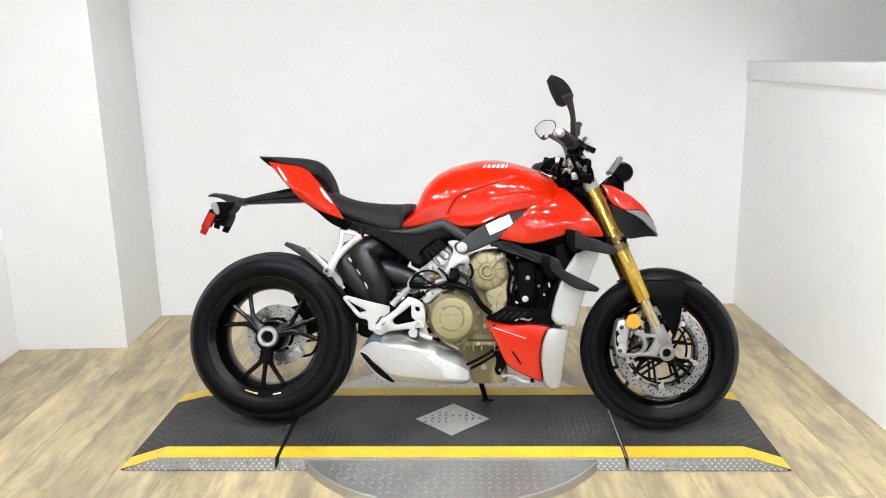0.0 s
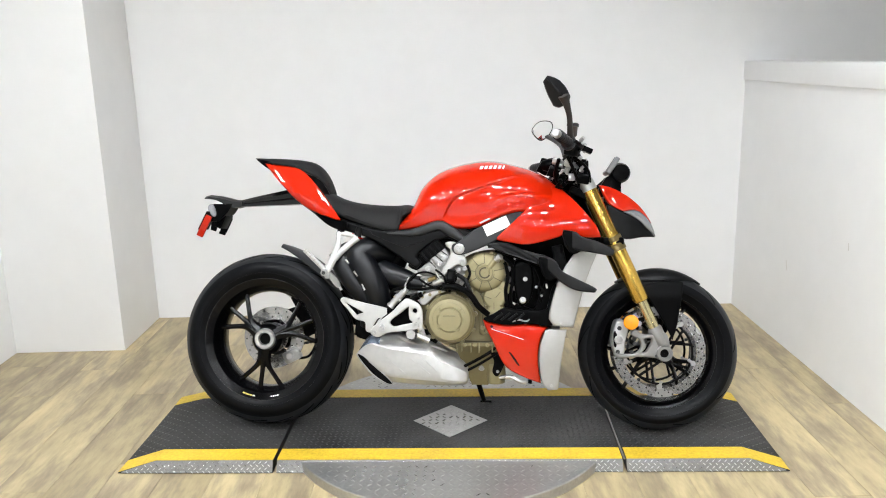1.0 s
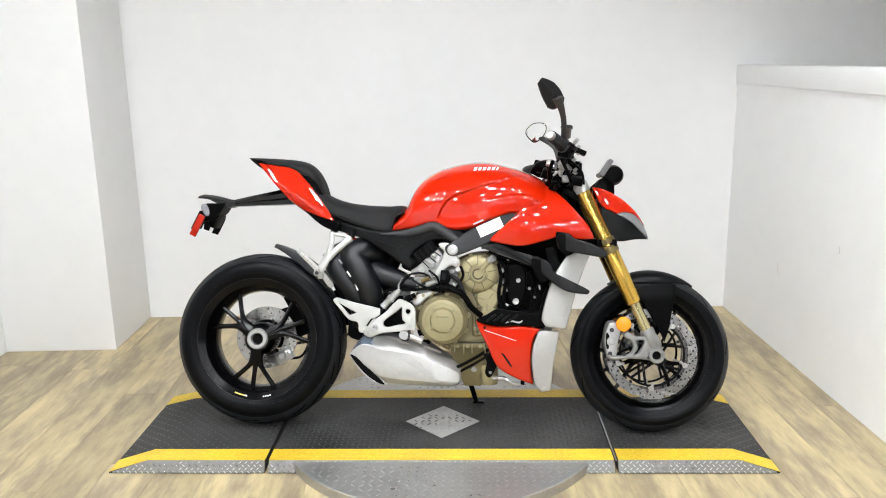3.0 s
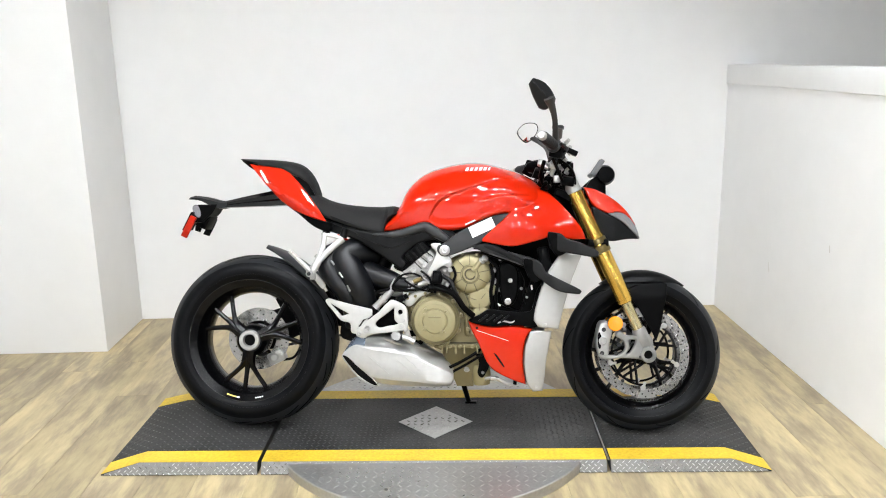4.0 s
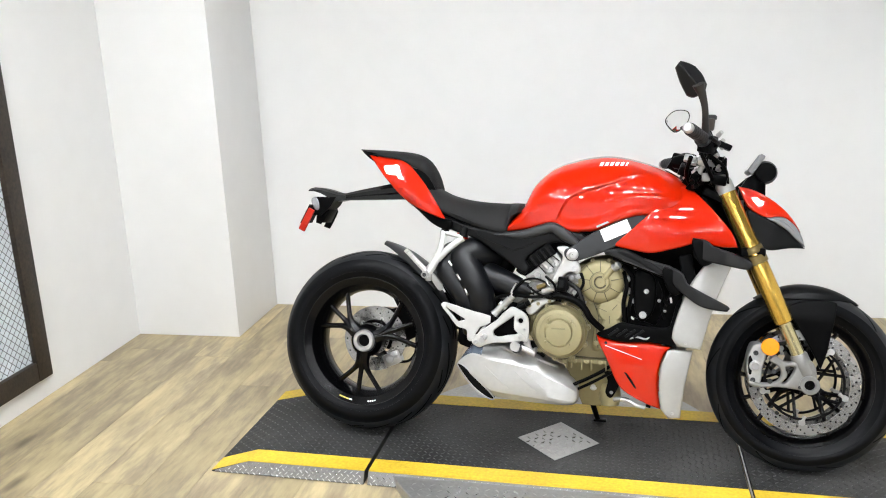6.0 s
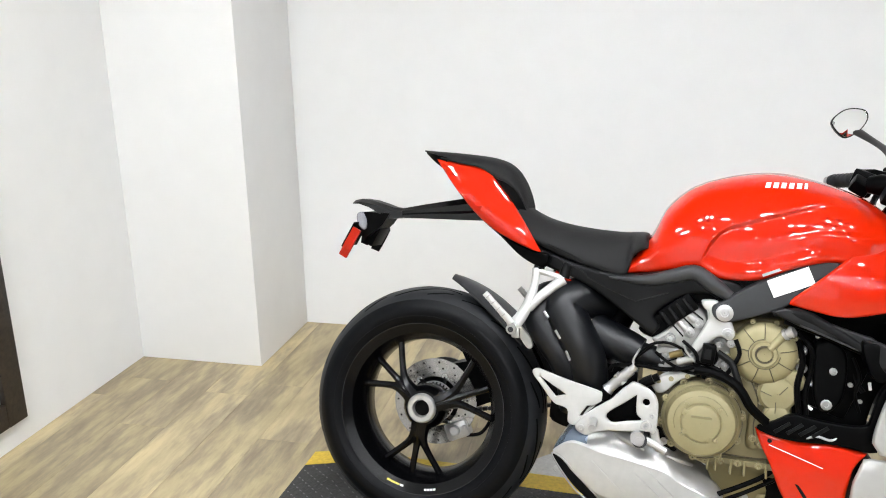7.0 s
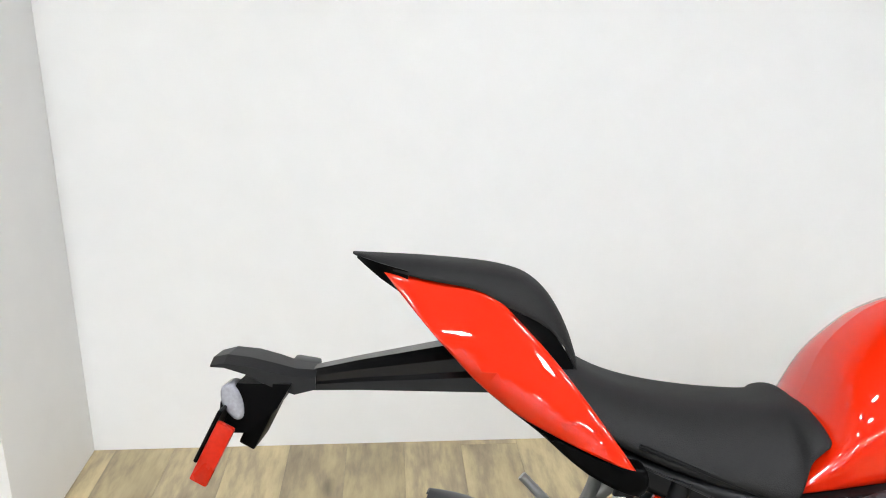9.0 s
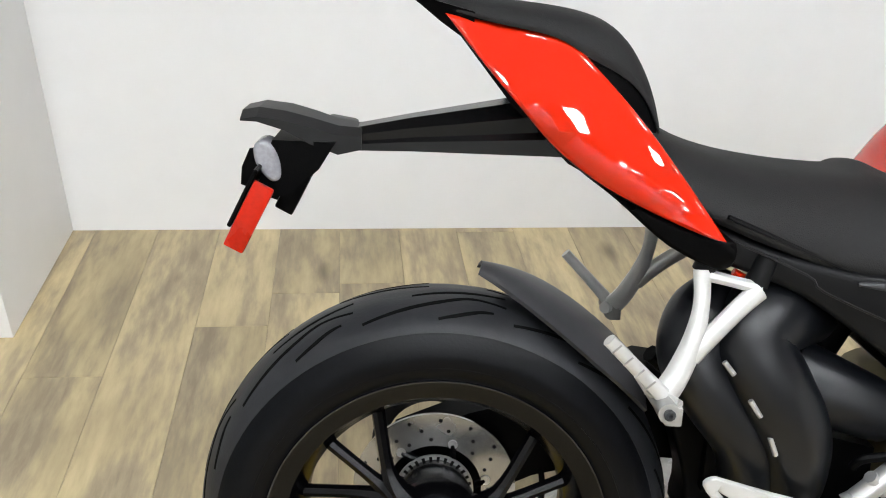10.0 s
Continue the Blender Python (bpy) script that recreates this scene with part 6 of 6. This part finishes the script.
part("master_cylinder", merge(rod((0.503, -0.172, 0.474), (0.548, -0.172, 0.520), 0.0125, seg=16), rod((0.548, -0.172, 0.520), (0.558, -0.172, 0.530), 0.0095, seg=12), rod((0.514, -0.174, 0.507), (0.535, -0.174, 0.487), 0.0085, seg=10), rod((0.496, -0.172, 0.466), (0.503, -0.172, 0.474), 0.015, 0.0125, seg=14)), ALLOY, bike, "bright rear brake cylinder")
part("brake_union", tube([(0.556, -0.172, 0.527), (0.552, -0.172, 0.543), (0.557, -0.170, 0.556), (0.566, -0.168, 0.573)], [0.0035, 0.003, 0.0026, 0.0022], 8), ALLOY, bike, "white brake line end")
part("cylinder_boot", rod((0.497, -0.172, 0.468), (0.492, -0.172, 0.440), 0.013, 0.010), BLACK, bike, "black rubber boot")
part("brake_pedal", merge(tube([(0.56, -0.185, 0.375), (0.60, -0.19, 0.362), (0.64, -0.195, 0.345)], 0.009, 10), rod((0.575, -0.18, 0.37), (0.575, -0.21, 0.37), 0.016, seg=16)), ALLOY, bike, "alloy rear brake pedal")
part("rider_footrest", rod((0.47, -0.18, 0.395), (0.475, -0.255, 0.392), 0.010, 0.009), ALLOY, bike, "alloy rider footrest")
for s in (-1, 1):
    ox, oz = (0.012, -0.026) if s > 0 else (0.0, 0.0)
    at = lambda x, y, z, ox=ox, oz=oz, s=s: (x + ox, s * y, z + oz)
    hangr = part("pillion_hanger", merge(
        tube([at(0.300, 0.125, 0.738), at(0.300, 0.136, 0.700), at(0.292, 0.146, 0.660), at(0.276, 0.154, 0.622), at(0.262, 0.160, 0.600)], [0.011, 0.010, 0.013, 0.015, 0.016], 12, flat=0.7),
        tube([at(0.370, 0.125, 0.716), at(0.345, 0.134, 0.696), at(0.315, 0.144, 0.668), at(0.290, 0.150, 0.640)], [0.013, 0.012, 0.012, 0.012], 12, flat=0.7),
        tube([at(0.300, 0.125, 0.733), at(0.335, 0.126, 0.726), at(0.370, 0.125, 0.718)], [0.008, 0.007, 0.008], 8)), WHITE_ALLOY, bike, "pale alloy pillion footrest hanger")
    part("pillion_peg", merge(tube([at(0.185, 0.180, 0.672), at(0.220, 0.176, 0.637), at(0.255, 0.170, 0.602)], [0.008, 0.0085, 0.010], 10, flat=0.8), rod(at(0.245, 0.148, 0.598), at(0.272, 0.180, 0.592), 0.009, seg=10)), WHITE_ALLOY, hangr, "folded alloy pillion peg")
    part("peg_clevis", merge(rod(at(0.258, 0.150, 0.590), at(0.258, 0.192, 0.590), 0.0125, seg=14), turn_bm(box(-0.010, 0.010, -0.006, 0.006, -0.014, 0.010, 0.003), Matrix.Translation(at(0.268, 0.176, 0.582)))), CAST_GREY, hangr, "alloy peg pivot")
    part("bolt", bolt(0.258 + ox, s * 0.192, 0.590 + oz, 0.007, 0.005, s), GREY, hangr)
    for k in range(4):
        f = 0.12 + 0.2 * k
        part("peg_groove", rod(at(0.185 + 0.07 * f - 0.005, 0.1862, 0.672 - 0.07 * f - 0.005), at(0.185 + 0.07 * f + 0.005, 0.1862, 0.672 - 0.07 * f + 0.005), 0.0012, seg=6), CAST_GREY, hangr)
    for x, z in ((0.308, 0.748), (0.372, 0.735)):
        part("hanger_grommet", tube([at(x - 0.004, 0.118, z - 0.014), at(x + 0.006, 0.118, z + 0.022)], [0.014, 0.012], 12, smooth_path=False), SATIN, hangr, "dark grey mounting grommet")

# rear mudguard over the tyre
loops = []
for k in range(13):
    f = k / 12
    x, z = 0.055 + 0.215 * f, 0.692 - 0.045 * f - 0.085 * f * f
    w = 0.014 + 0.072 * math.sin(min(1.0, f * 1.5) * math.pi / 2)
    row = []
    for u in np.linspace(-1, 1, 11):
        row.append((x - 0.004 * u * u, w * u, z - 0.028 * abs(u) ** 2.5 * min(1, 0.3 + f)))
    loops.append(row + [(p[0] - 0.002, p[1] * 0.95, p[2] - 0.005) for p in reversed(row)])
part("rear_mudguard", rings(loops), HUGGER, bike, "worn grey rear tyre hugger", smooth=50)
part("hugger_strut", tube([(0.27, -0.06, 0.60), (0.33, -0.05, 0.55), (0.38, -0.04, 0.50)], 0.012, 8), BLACK, bike)

part("hugger_tab", shell([(0.236, 0.596), (0.256, 0.592), (0.284, 0.566), (0.298, 0.543), (0.294, 0.530), (0.281, 0.532), (0.258, 0.562)], 0.102, 0.004, 0.003, cut=0.015), WHITE_ALLOY, bike, "pale curved bracket behind the footrest")

# single-sided swingarm, chain and rear caliper on the left
part("swingarm", rings([[(x, y, z) for y, z in ((0.07, z0), (0.07, z1), (0.13, z1), (0.13, z0))] for x, z0, z1 in ((-0.06, 0.29, 0.38), (0.05, 0.28, 0.43), (0.15, 0.33, 0.46), (0.30, 0.37, 0.52), (0.48, 0.36, 0.50))]), BLACK, bike, "black single-sided swingarm")
# black panel fills the gap, for the swingarm's body and the shadow round it
part("swingarm_cover", shell([(0.280, 0.545), (0.32, 0.560), (0.40, 0.54), (0.47, 0.50), (0.47, 0.335), (0.350, 0.335), (0.342, 0.40), (0.316, 0.48)], 0.045, 0.05, 0.008, cut=0.04), BLACK, bike, "black fill for swingarm body and shadow between tyre and engine")
part("swingarm_bridge", rings([[(x, y, z) for y, z in ((-w, z0), (-w, z1), (0.13, z1), (0.13, z0))] for x, z0, z1, w in ((0.36, 0.40, 0.54, 0.06), (0.45, 0.34, 0.52, 0.09), (0.56, 0.34, 0.50, 0.10))]), BLACK, bike, "black swingarm pivot bridge")
part("shock_spring", tube([(0.40, -0.02, 0.40), (0.52, -0.02, 0.66)], 0.035, 16, smooth_path=False), BLACK, bike, "black rear shock")
part("inner_guard", shell([(0.045, 0.530), (0.11, 0.552), (0.20, 0.530), (0.25, 0.46), (0.24, 0.36), (0.13, 0.36), (0.085, 0.44)], 0.07, 0.01, 0.004, side=1, cut=0.04), BLACK, bike, "black inner chain guard")
part("rear_caliper", merge(turn_bm(box(-0.034, 0.034, 0.03, 0.075, -0.024, 0.024, 0.010), Matrix.Translation((0.072, 0, 0.25)) @ pose(0, 0, 0, 0, -25)), turned([(0.032, 0.017), (0.024, 0.016), (0.022, 0.012), (0.024, 0.010), (0.024, 0.001)], 0.066, 0.250, 18), turned([(0.032, 0.008), (0.024, 0.008), (0.022, 0.001)], 0.094, 0.262, 12)), ALLOY, bike, "bright rear brake caliper")
part("caliper_hose", tube([(0.10, 0.04, 0.24), (0.14, 0.05, 0.25), (0.165, 0.06, 0.30), (0.16, 0.07, 0.36)], 0.005, 8), BLACK, bike, "black brake hose")
links = []
for z0, z1 in ((0.395, 0.44), (0.270, 0.37)):
    for k in range(32):
        f = k / 32
        x = 0.02 + 0.54 * f
        z = z0 + (z1 - z0) * f
        links.append(turn_bm(box(-0.0075, 0.0075, -0.008, 0.008, -0.0055, 0.0055, 0.002, 1), Matrix.Translation((x, 0.155, z)) @ pose(0, 0, 0, 0, -10)))
tagged(part("drive_chain", merge(*links), GREY, bike, "dark steel drive chain"), kind="stuff")
part("sprocket", ring_of([(0.150, 0.075), (0.150, 0.098), (0.158, 0.098), (0.158, 0.075)], 0, RZ, 42), GREY, bike, "dark rear sprocket")
part("side_stand", merge(tube([(0.775, 0.085, 0.25), (0.795, 0.14, 0.15), (0.812, 0.195, 0.074), (0.818, 0.214, 0.050)], [0.013, 0.011, 0.010, 0.010], 12), box(0.803, 0.850, 0.200, 0.232, 0.043, 0.051, 0.003)), BLACK, bike, "black side stand")
part("drain_tube", tube([(1.005, -0.04, 0.20), (0.998, -0.05, 0.17)], [0.007, 0.008], 8, smooth_path=False), BLACK, bike)

# ---- nose ----
nose_w = lambda x, z: 0.085 - 0.32 * max(0, x - 1.36) - 0.1 * max(0, z - 0.82)
for s in (-1, 1):
    part("nose_cowl", shell([(1.250, 0.905, 1), (1.292, 0.896), (1.345, 0.868), (1.388, 0.834), (1.418, 0.800), (1.440, 0.764, 1), (1.416, 0.790), (1.392, 0.808), (1.366, 0.812), (1.334, 0.809), (1.288, 0.833), (1.266, 0.866)], lambda x, z: nose_w(x, z) + 0.006, 0.02, 0.006, side=s, cut=0.016), RED, bike, "glossy red headlamp cowl")
    part("headlamp_shell", shell([(1.280, 0.832), (1.334, 0.806), (1.366, 0.790), (1.397, 0.768), (1.424, 0.741), (1.456, 0.713, 1), (1.407, 0.713), (1.348, 0.706), (1.309, 0.725), (1.289, 0.777)], lambda x, z: nose_w(x, z) + 0.002, 0.04, 0.006, side=s, cut=0.018), SATIN, bike, "dark grey headlamp shell")
    part("headlamp_lens", shell([(1.336, 0.807), (1.372, 0.812), (1.403, 0.804), (1.428, 0.780), (1.446, 0.748), (1.456, 0.716, 1), (1.425, 0.743), (1.398, 0.770), (1.366, 0.791)], lambda x, z: nose_w(x, z) + 0.003, 0.03, 0.006, side=s, cut=0.014), SMOKE, bike, "smoked clear headlamp lens")
    part("lens_rib", tube([(1.345, s * (nose_w(1.345, 0.8) + 0.004), 0.802), (1.388, s * (nose_w(1.388, 0.79) + 0.004), 0.796), (1.426, s * (nose_w(1.426, 0.76) + 0.004), 0.762)], 0.0014, 6), LENS, bike, "pale light strip in the lens")
part("headlamp_core", rings([[(x, y, z) for y, z in ((-w, zb), (-w * 0.9, zt), (w * 0.9, zt), (w, zb))] for x, zt, zb, w in ((1.27, 0.865, 0.80, 0.06), (1.33, 0.86, 0.735, 0.075), (1.39, 0.815, 0.722, 0.065), (1.44, 0.75, 0.718, 0.035))]), BLACK, bike, "black headlamp housing")
dash = part("instrument_panel", turn_bm(box(-0.008, 0.010, -0.07, 0.07, -0.028, 0.042, 0.006), Matrix.Translation((1.298, 0, 0.972)) @ pose(0, 0, 0, 0, 34)), DASH, bike, "grey edged instrument panel")
part("screen", turn_bm(box(-0.0105, -0.0085, -0.06, 0.06, -0.022, 0.036, 0.001, 1), Matrix.Translation((1.298, 0, 0.972)) @ pose(0, 0, 0, 0, 34)), SMOKE, dash, "dark glossy screen")
part("instrument_hood", turned([(-0.06, 0.005), (-0.058, 0.030), (-0.02, 0.038), (0.02, 0.038), (0.058, 0.030), (0.06, 0.005)], 1.333, 0.952, 20, cap=True), BLACK, dash, "rounded black instrument back")
part("instrument_base", rings([[(x, y, z) for y, z in ((-w, zb), (-w * 0.8, zt), (w * 0.8, zt), (w, zb))] for x, zt, zb, w in ((1.255, 0.895, 0.860, 0.05), (1.280, 0.935, 0.865, 0.055), (1.310, 0.950, 0.875, 0.05), (1.335, 0.915, 0.862, 0.04))]), BLACK, dash, "black instrument bracket")
part("instrument_stay", merge(rod((1.27, -0.03, 0.905), (1.305, -0.03, 0.93), 0.010), rod((1.30, 0.03, 0.87), (1.325, 0.03, 0.92), 0.012), rod((1.25, 0.0, 0.89), (1.29, 0.0, 0.925), 0.014)), BLACK, dash)

# ---- handlebar ----
bar = part("handlebar", tube([(1.092, -0.32, 1.063), (1.132, -0.22, 1.046), (1.175, -0.11, 1.0), (1.185, 0, 0.978), (1.165, 0.12, 0.988), (1.09, 0.25, 1.004), (1.03, 0.35, 0.999)], 0.0125, 14), BLACK, bike, "black tapered handlebar")
for s in (-1, 1):
    end, root = (Vector((1.089, -0.325, 1.0645)), Vector((1.131, -0.215, 1.0465))) if s < 0 else (Vector((1.022, 0.36, 0.998)), Vector((1.078, 0.27, 1.004)))
    along = (end - root).normalized()
    grip = part("grip", tube([end, end.lerp(root, 0.5), root], [0.0182, 0.0185, 0.0192], 18), GRIP, bar, "ribbed dark grey rubber grip")
    for k in range(6):
        part("grip_rib", tube([end.lerp(root, 0.08 + 0.15 * k), end.lerp(root, 0.13 + 0.15 * k)], [0.0196, 0.0196], 18, smooth_path=False), GRIP, grip)
    part("grip_flange", tube([root, root - along * 0.009], [0.0265, 0.0265], 20, smooth_path=False), GRIP, bar, "grip flange")
    part("bar_end", tube([end + along * 0.020, end + along * 0.016, end - along * 0.001], [0.010, 0.015, 0.0155], 18, smooth_path=False), ALLOY, bar, "bright alloy bar end")
    part("switch_block", turn_bm(box(-0.022, 0.022, -0.03, 0.03, -0.028, 0.028, 0.008), Matrix.Translation((1.148, -0.185, 1.030) if s < 0 else (1.098, 0.225, 1.000)) @ pose(0, 0, 0, 0, 10, s * 20)), BLACK, bar, "black switch block")
    lever = part("hand_lever", tube([(1.165, s * 0.175, 1.025), (1.178, s * 0.23, 1.028), (1.165, s * 0.30, 1.030), (1.148, s * 0.345, 1.036)], [0.010, 0.007, 0.006, 0.007], 10, flat=0.7), BLACK, bar, "black hand lever")
    part("lever_pivot", merge(rod((1.16, s * 0.17, 1.005), (1.165, s * 0.17, 1.048), 0.013), rod((1.162, s * 0.09, 1.012), (1.165, s * 0.17, 1.025), 0.014)), BLACK, bar, "black master cylinder")
    part("bolt", rod((1.166, s * 0.185, 1.03), (1.180, s * 0.19, 1.03), 0.007), ALLOY, bar)
    part("bar_clamp", box(1.165, 1.215, s * 0.045 - 0.018, s * 0.045 + 0.018, 0.905, 0.998, 0.007), BLACK, bar, "black bar clamp")
    stem = part("mirror_stem", tube([(1.140, -0.195, 1.045), (1.137, -0.235, 1.088), (1.133, -0.262, 1.130), (1.123, -0.284, 1.166), (1.110, -0.303, 1.196)] if s < 0 else [(1.150, 0.200, 1.035), (1.138, 0.27, 1.078), (1.118, 0.345, 1.108), (1.085, 0.425, 1.142)], [0.014, 0.0105, 0.0095, 0.012, 0.018] if s < 0 else [0.015, 0.011, 0.010, 0.014], 12, flat=0.65), STALK, bike, "grey-brown mirror stem")
    mz = [(1.043, 1.248, 1), (1.058, 1.267, 1), (1.082, 1.263), (1.101, 1.255, 1), (1.122, 1.231), (1.136, 1.200, 1), (1.131, 1.178, 1), (1.101, 1.163), (1.079, 1.170, 1), (1.058, 1.208)]
    if s < 0:
        part("mirror_head", shell(mz, lambda x, z: 0.304 - 0.2 * (x - 1.089) - 0.62 * abs((z - 1.214) + 1.15 * (x - 1.092)), 0.016, 0.004, side=-1, cut=0.007), HOUSING, stem, "dark grey angular mirror head")
    else:
        far = [(1.018, 1.164), (1.037, 1.195), (1.064, 1.206), (1.099, 1.200), (1.107, 1.174), (1.087, 1.140), (1.053, 1.124)]
        head = part("mirror_head", shell(far, lambda x, z: -0.418 + 0.3 * (x - 1.06) + 0.2 * (z - 1.165), 0.018, 0.003, side=-1, cut=0.02), SATIN, stem, "black rounded mirror head")
        part("mirror_glass", shell([(1.064 + (x - 1.064) * 0.93, 1.168 + (z - 1.168) * 0.93) for x, z in far], lambda x, z: -0.4175 + 0.3 * (x - 1.06) + 0.2 * (z - 1.165), 0.001, 0.0008, side=-1, cut=0.02), MIRROR, head, "mirror glass")
px, py, pz, pr = 1.150, -0.13, 1.082, 0.018
pot = part("fluid_pot", tube([(px, py, pz - 0.006), (px, py, pz), (px + 0.003, py, pz + 0.032)], [pr * 0.8, pr, pr], 20, smooth_path=False), POT, bar, "small dark brown brake fluid reservoir")
part("lid", tube([(px + 0.003, py, pz + 0.031), (px + 0.004, py, pz + 0.040), (px + 0.004, py, pz + 0.043)], [pr * 1.2, pr * 1.2, pr * 0.95], 20, smooth_path=False), HUGGER, pot, "dark grey screw lid")
part("pot_stay", tube([(px, py, pz), (px + 0.012, py - 0.01, pz - 0.03), (1.165, -0.14, 1.03)], 0.006, 8), BLACK, bar)
for pts, r, mat in (([(1.13, -0.20, 1.0), (1.16, -0.16, 0.94), (1.18, -0.10, 0.90), (1.20, -0.06, 0.86)], 0.006, BLACK), ([(1.15, -0.19, 1.0), (1.20, -0.17, 0.96), (1.215, -0.12, 0.91), (1.22, -0.08, 0.84)], 0.005, BLACK),
                    ([(1.10, -0.20, 0.99), (1.09, -0.15, 0.94), (1.11, -0.09, 0.905), (1.16, -0.05, 0.88)], 0.007, BLACK), ([(1.13, 0.2, 1.0), (1.09, 0.14, 0.95), (1.08, 0.06, 0.925), (1.12, 0.0, 0.89)], 0.008, BLACK),
                    ([(1.15, 0.19, 1.0), (1.20, 0.14, 0.97), (1.23, 0.08, 0.93), (1.24, 0.04, 0.86)], 0.006, BLACK), ([(1.17, -0.165, 1.03), (1.15, -0.14, 0.99), (1.14, -0.12, 0.96)], 0.005, SATIN)):
    part("control_cable", tube(pts, r, 8, n=5), mat, bike, "black control cable")
part("steering_damper", rod((1.12, -0.10, 0.915), (1.16, 0.10, 0.925), 0.013, seg=16), ALLOY, bike, "pale steering damper")
part("bar_riser", merge(turn_bm(box(-0.022, 0.022, -0.062, 0.062, -0.012, 0.012, 0.006), Matrix.Translation((1.178, 0, 0.992)) @ pose(0, 0, 0, 0, 24)), rod((1.168, -0.05, 1.002), (1.172, -0.05, 1.012), 0.008), rod((1.186, 0.05, 0.998), (1.190, 0.05, 1.008), 0.008)), CAST_GREY, bike, "pale cast handlebar clamp")
part("ignition_lock", rod((1.15, 0.0, 0.905), (1.135, 0.0, 0.94), 0.020, seg=18), BLACK, bike, "black ignition lock")
for x, y, z, r in ((1.075, -0.06, 0.945, 0.007), (1.088, -0.06, 0.928, 0.009), (1.098, -0.07, 0.958, 0.006), (1.112, -0.10, 0.945, 0.008), (1.104, -0.10, 0.985, 0.007), (1.182, -0.13, 0.962, 0.006), (1.170, -0.15, 0.990, 0.008), (1.192, -0.11, 0.985, 0.005), (1.185, -0.15, 1.035, 0.008), (1.190, -0.16, 1.018, 0.006), (1.178, -0.165, 1.058, 0.008)):
    part("bar_fitting", rod((x, y, z), (x + 0.010, y - 0.014, z + 0.010), r, r * 0.8), WHITE_ALLOY, bike, "bright fitting")
part("hose_bend", tube([(1.128, -0.13, 0.990), (1.138, -0.13, 0.972), (1.130, -0.13, 0.950), (1.136, -0.12, 0.925)], 0.009, 10), CAST_GREY, bike, "grey bent hose")
part("lever_stop", turn_bm(box(-0.024, 0.020, -0.02, 0.02, -0.009, 0.009, 0.004), Matrix.Translation((1.200, -0.16, 1.026)) @ pose(0, 0, 0, 0, 24)), BLACK, bar, "black brake lever end")
for x, y, z, a in ((1.09, -0.06, 0.955, 20), (1.14, -0.11, 0.94, 50), (1.19, -0.12, 0.925, 10), (1.06, 0.16, 0.985, 30)):
    part("bar_block", turn_bm(box(-0.022, 0.022, -0.025, 0.025, -0.016, 0.016, 0.006), Matrix.Translation((x, y, z)) @ pose(0, 0, 0, a, a, 0)), BLACK, bike, "black switch wiring block")

clutter = random.Random(11)
for k in range(54):
    x, y, z = clutter.uniform(1.085, 1.195), clutter.uniform(-0.15, -0.03), clutter.uniform(0.895, 0.995)
    bright = k % 7 in (0, 3) and z > 0.92
    if k % 2:
        bm = rod((x, y, z), (x + clutter.uniform(-0.012, 0.012), y + clutter.uniform(-0.03, 0.01), z + clutter.uniform(-0.015, 0.015)), clutter.uniform(0.006, 0.011), seg=12)
    else:
        bm = turn_bm(box(-0.013, 0.013, -0.012, 0.012, -0.009, 0.009, 0.004), Matrix.Translation((x, y, z)) @ pose(0, 0, 0, clutter.uniform(0, 90), clutter.uniform(0, 90), 0))
    part("bar_fitting", bm, ALLOY if bright else BLACK, bike, "bright clamp fitting" if bright else "black clamp fitting")
part("wiring_sleeve", turn_bm(turned([(-0.03, 0.004), (-0.028, 0.020), (0.0, 0.026), (0.028, 0.020), (0.03, 0.004)], 0, 0, 16, cap=True), Matrix.Translation((1.078, 0.0, 0.985)) @ pose(0, 0, 0, 0, 0, 60)), BLACK, bike, "black rubber wiring sleeve")
part("far_switch_block", merge(turn_bm(box(-0.028, 0.028, -0.035, 0.035, -0.022, 0.022, 0.008), Matrix.Translation((1.080, 0.215, 1.002)) @ pose(0, 0, 0, 0, 20, -20)), rod((1.09, 0.20, 0.985), (1.075, 0.17, 0.965), 0.012)), BLACK, bike, "black left switch block")

# the body's proportions, true to the lean; wheels and front mudguard keep their round form
rigid = {rear, front, guard, *rear.children_recursive, *front.children_recursive, *guard.children_recursive}
for ob in bike.children_recursive:
    if ob not in rigid:
        for v in ob.data.vertices:
            x, y, z = v.co
            v.co = (x + 0.0048 - 0.0052 * z + (x - 0.75) * (0.0235 * z - 0.0015), y, z + 0.078 * y + 0.0025 + 0.028 * max(0.0, z - 0.55) ** 2)

# ---- floor planks ----
WIDE, LONG = 0.182, 1.22
rng = random.Random(4)
for i in range(-11, 33):
    x = i * WIDE
    start = rng.random() * LONG
    y = NEAR_Y - start
    rows = []
    while y < BACK + 0.1:
        rows.append((max(y, NEAR_Y), min(y + LONG, BACK + 0.1)))
        y += LONG
    for y0, y1 in rows:
        y0 = max(y0, -1.2)
        if y1 - y0 < 0.02:
            continue
        ob = part("plank", box(-WIDE / 2 + 0.0004, WIDE / 2 - 0.0004, -(y1 - y0) / 2 + 0.0004, (y1 - y0) / 2 - 0.0004, -0.003, 0.0, 0.0005, 1), OAK, floor, smooth=0)
        ob.location = (x, (y0 + y1) / 2, 0)
structure("floor_rest", box(LEFT - 0.12, FAR_X, NEAR_Y, -1.2, -0.003, -0.0002), OAK, "showroom floor of oak vinyl planks", "floor")
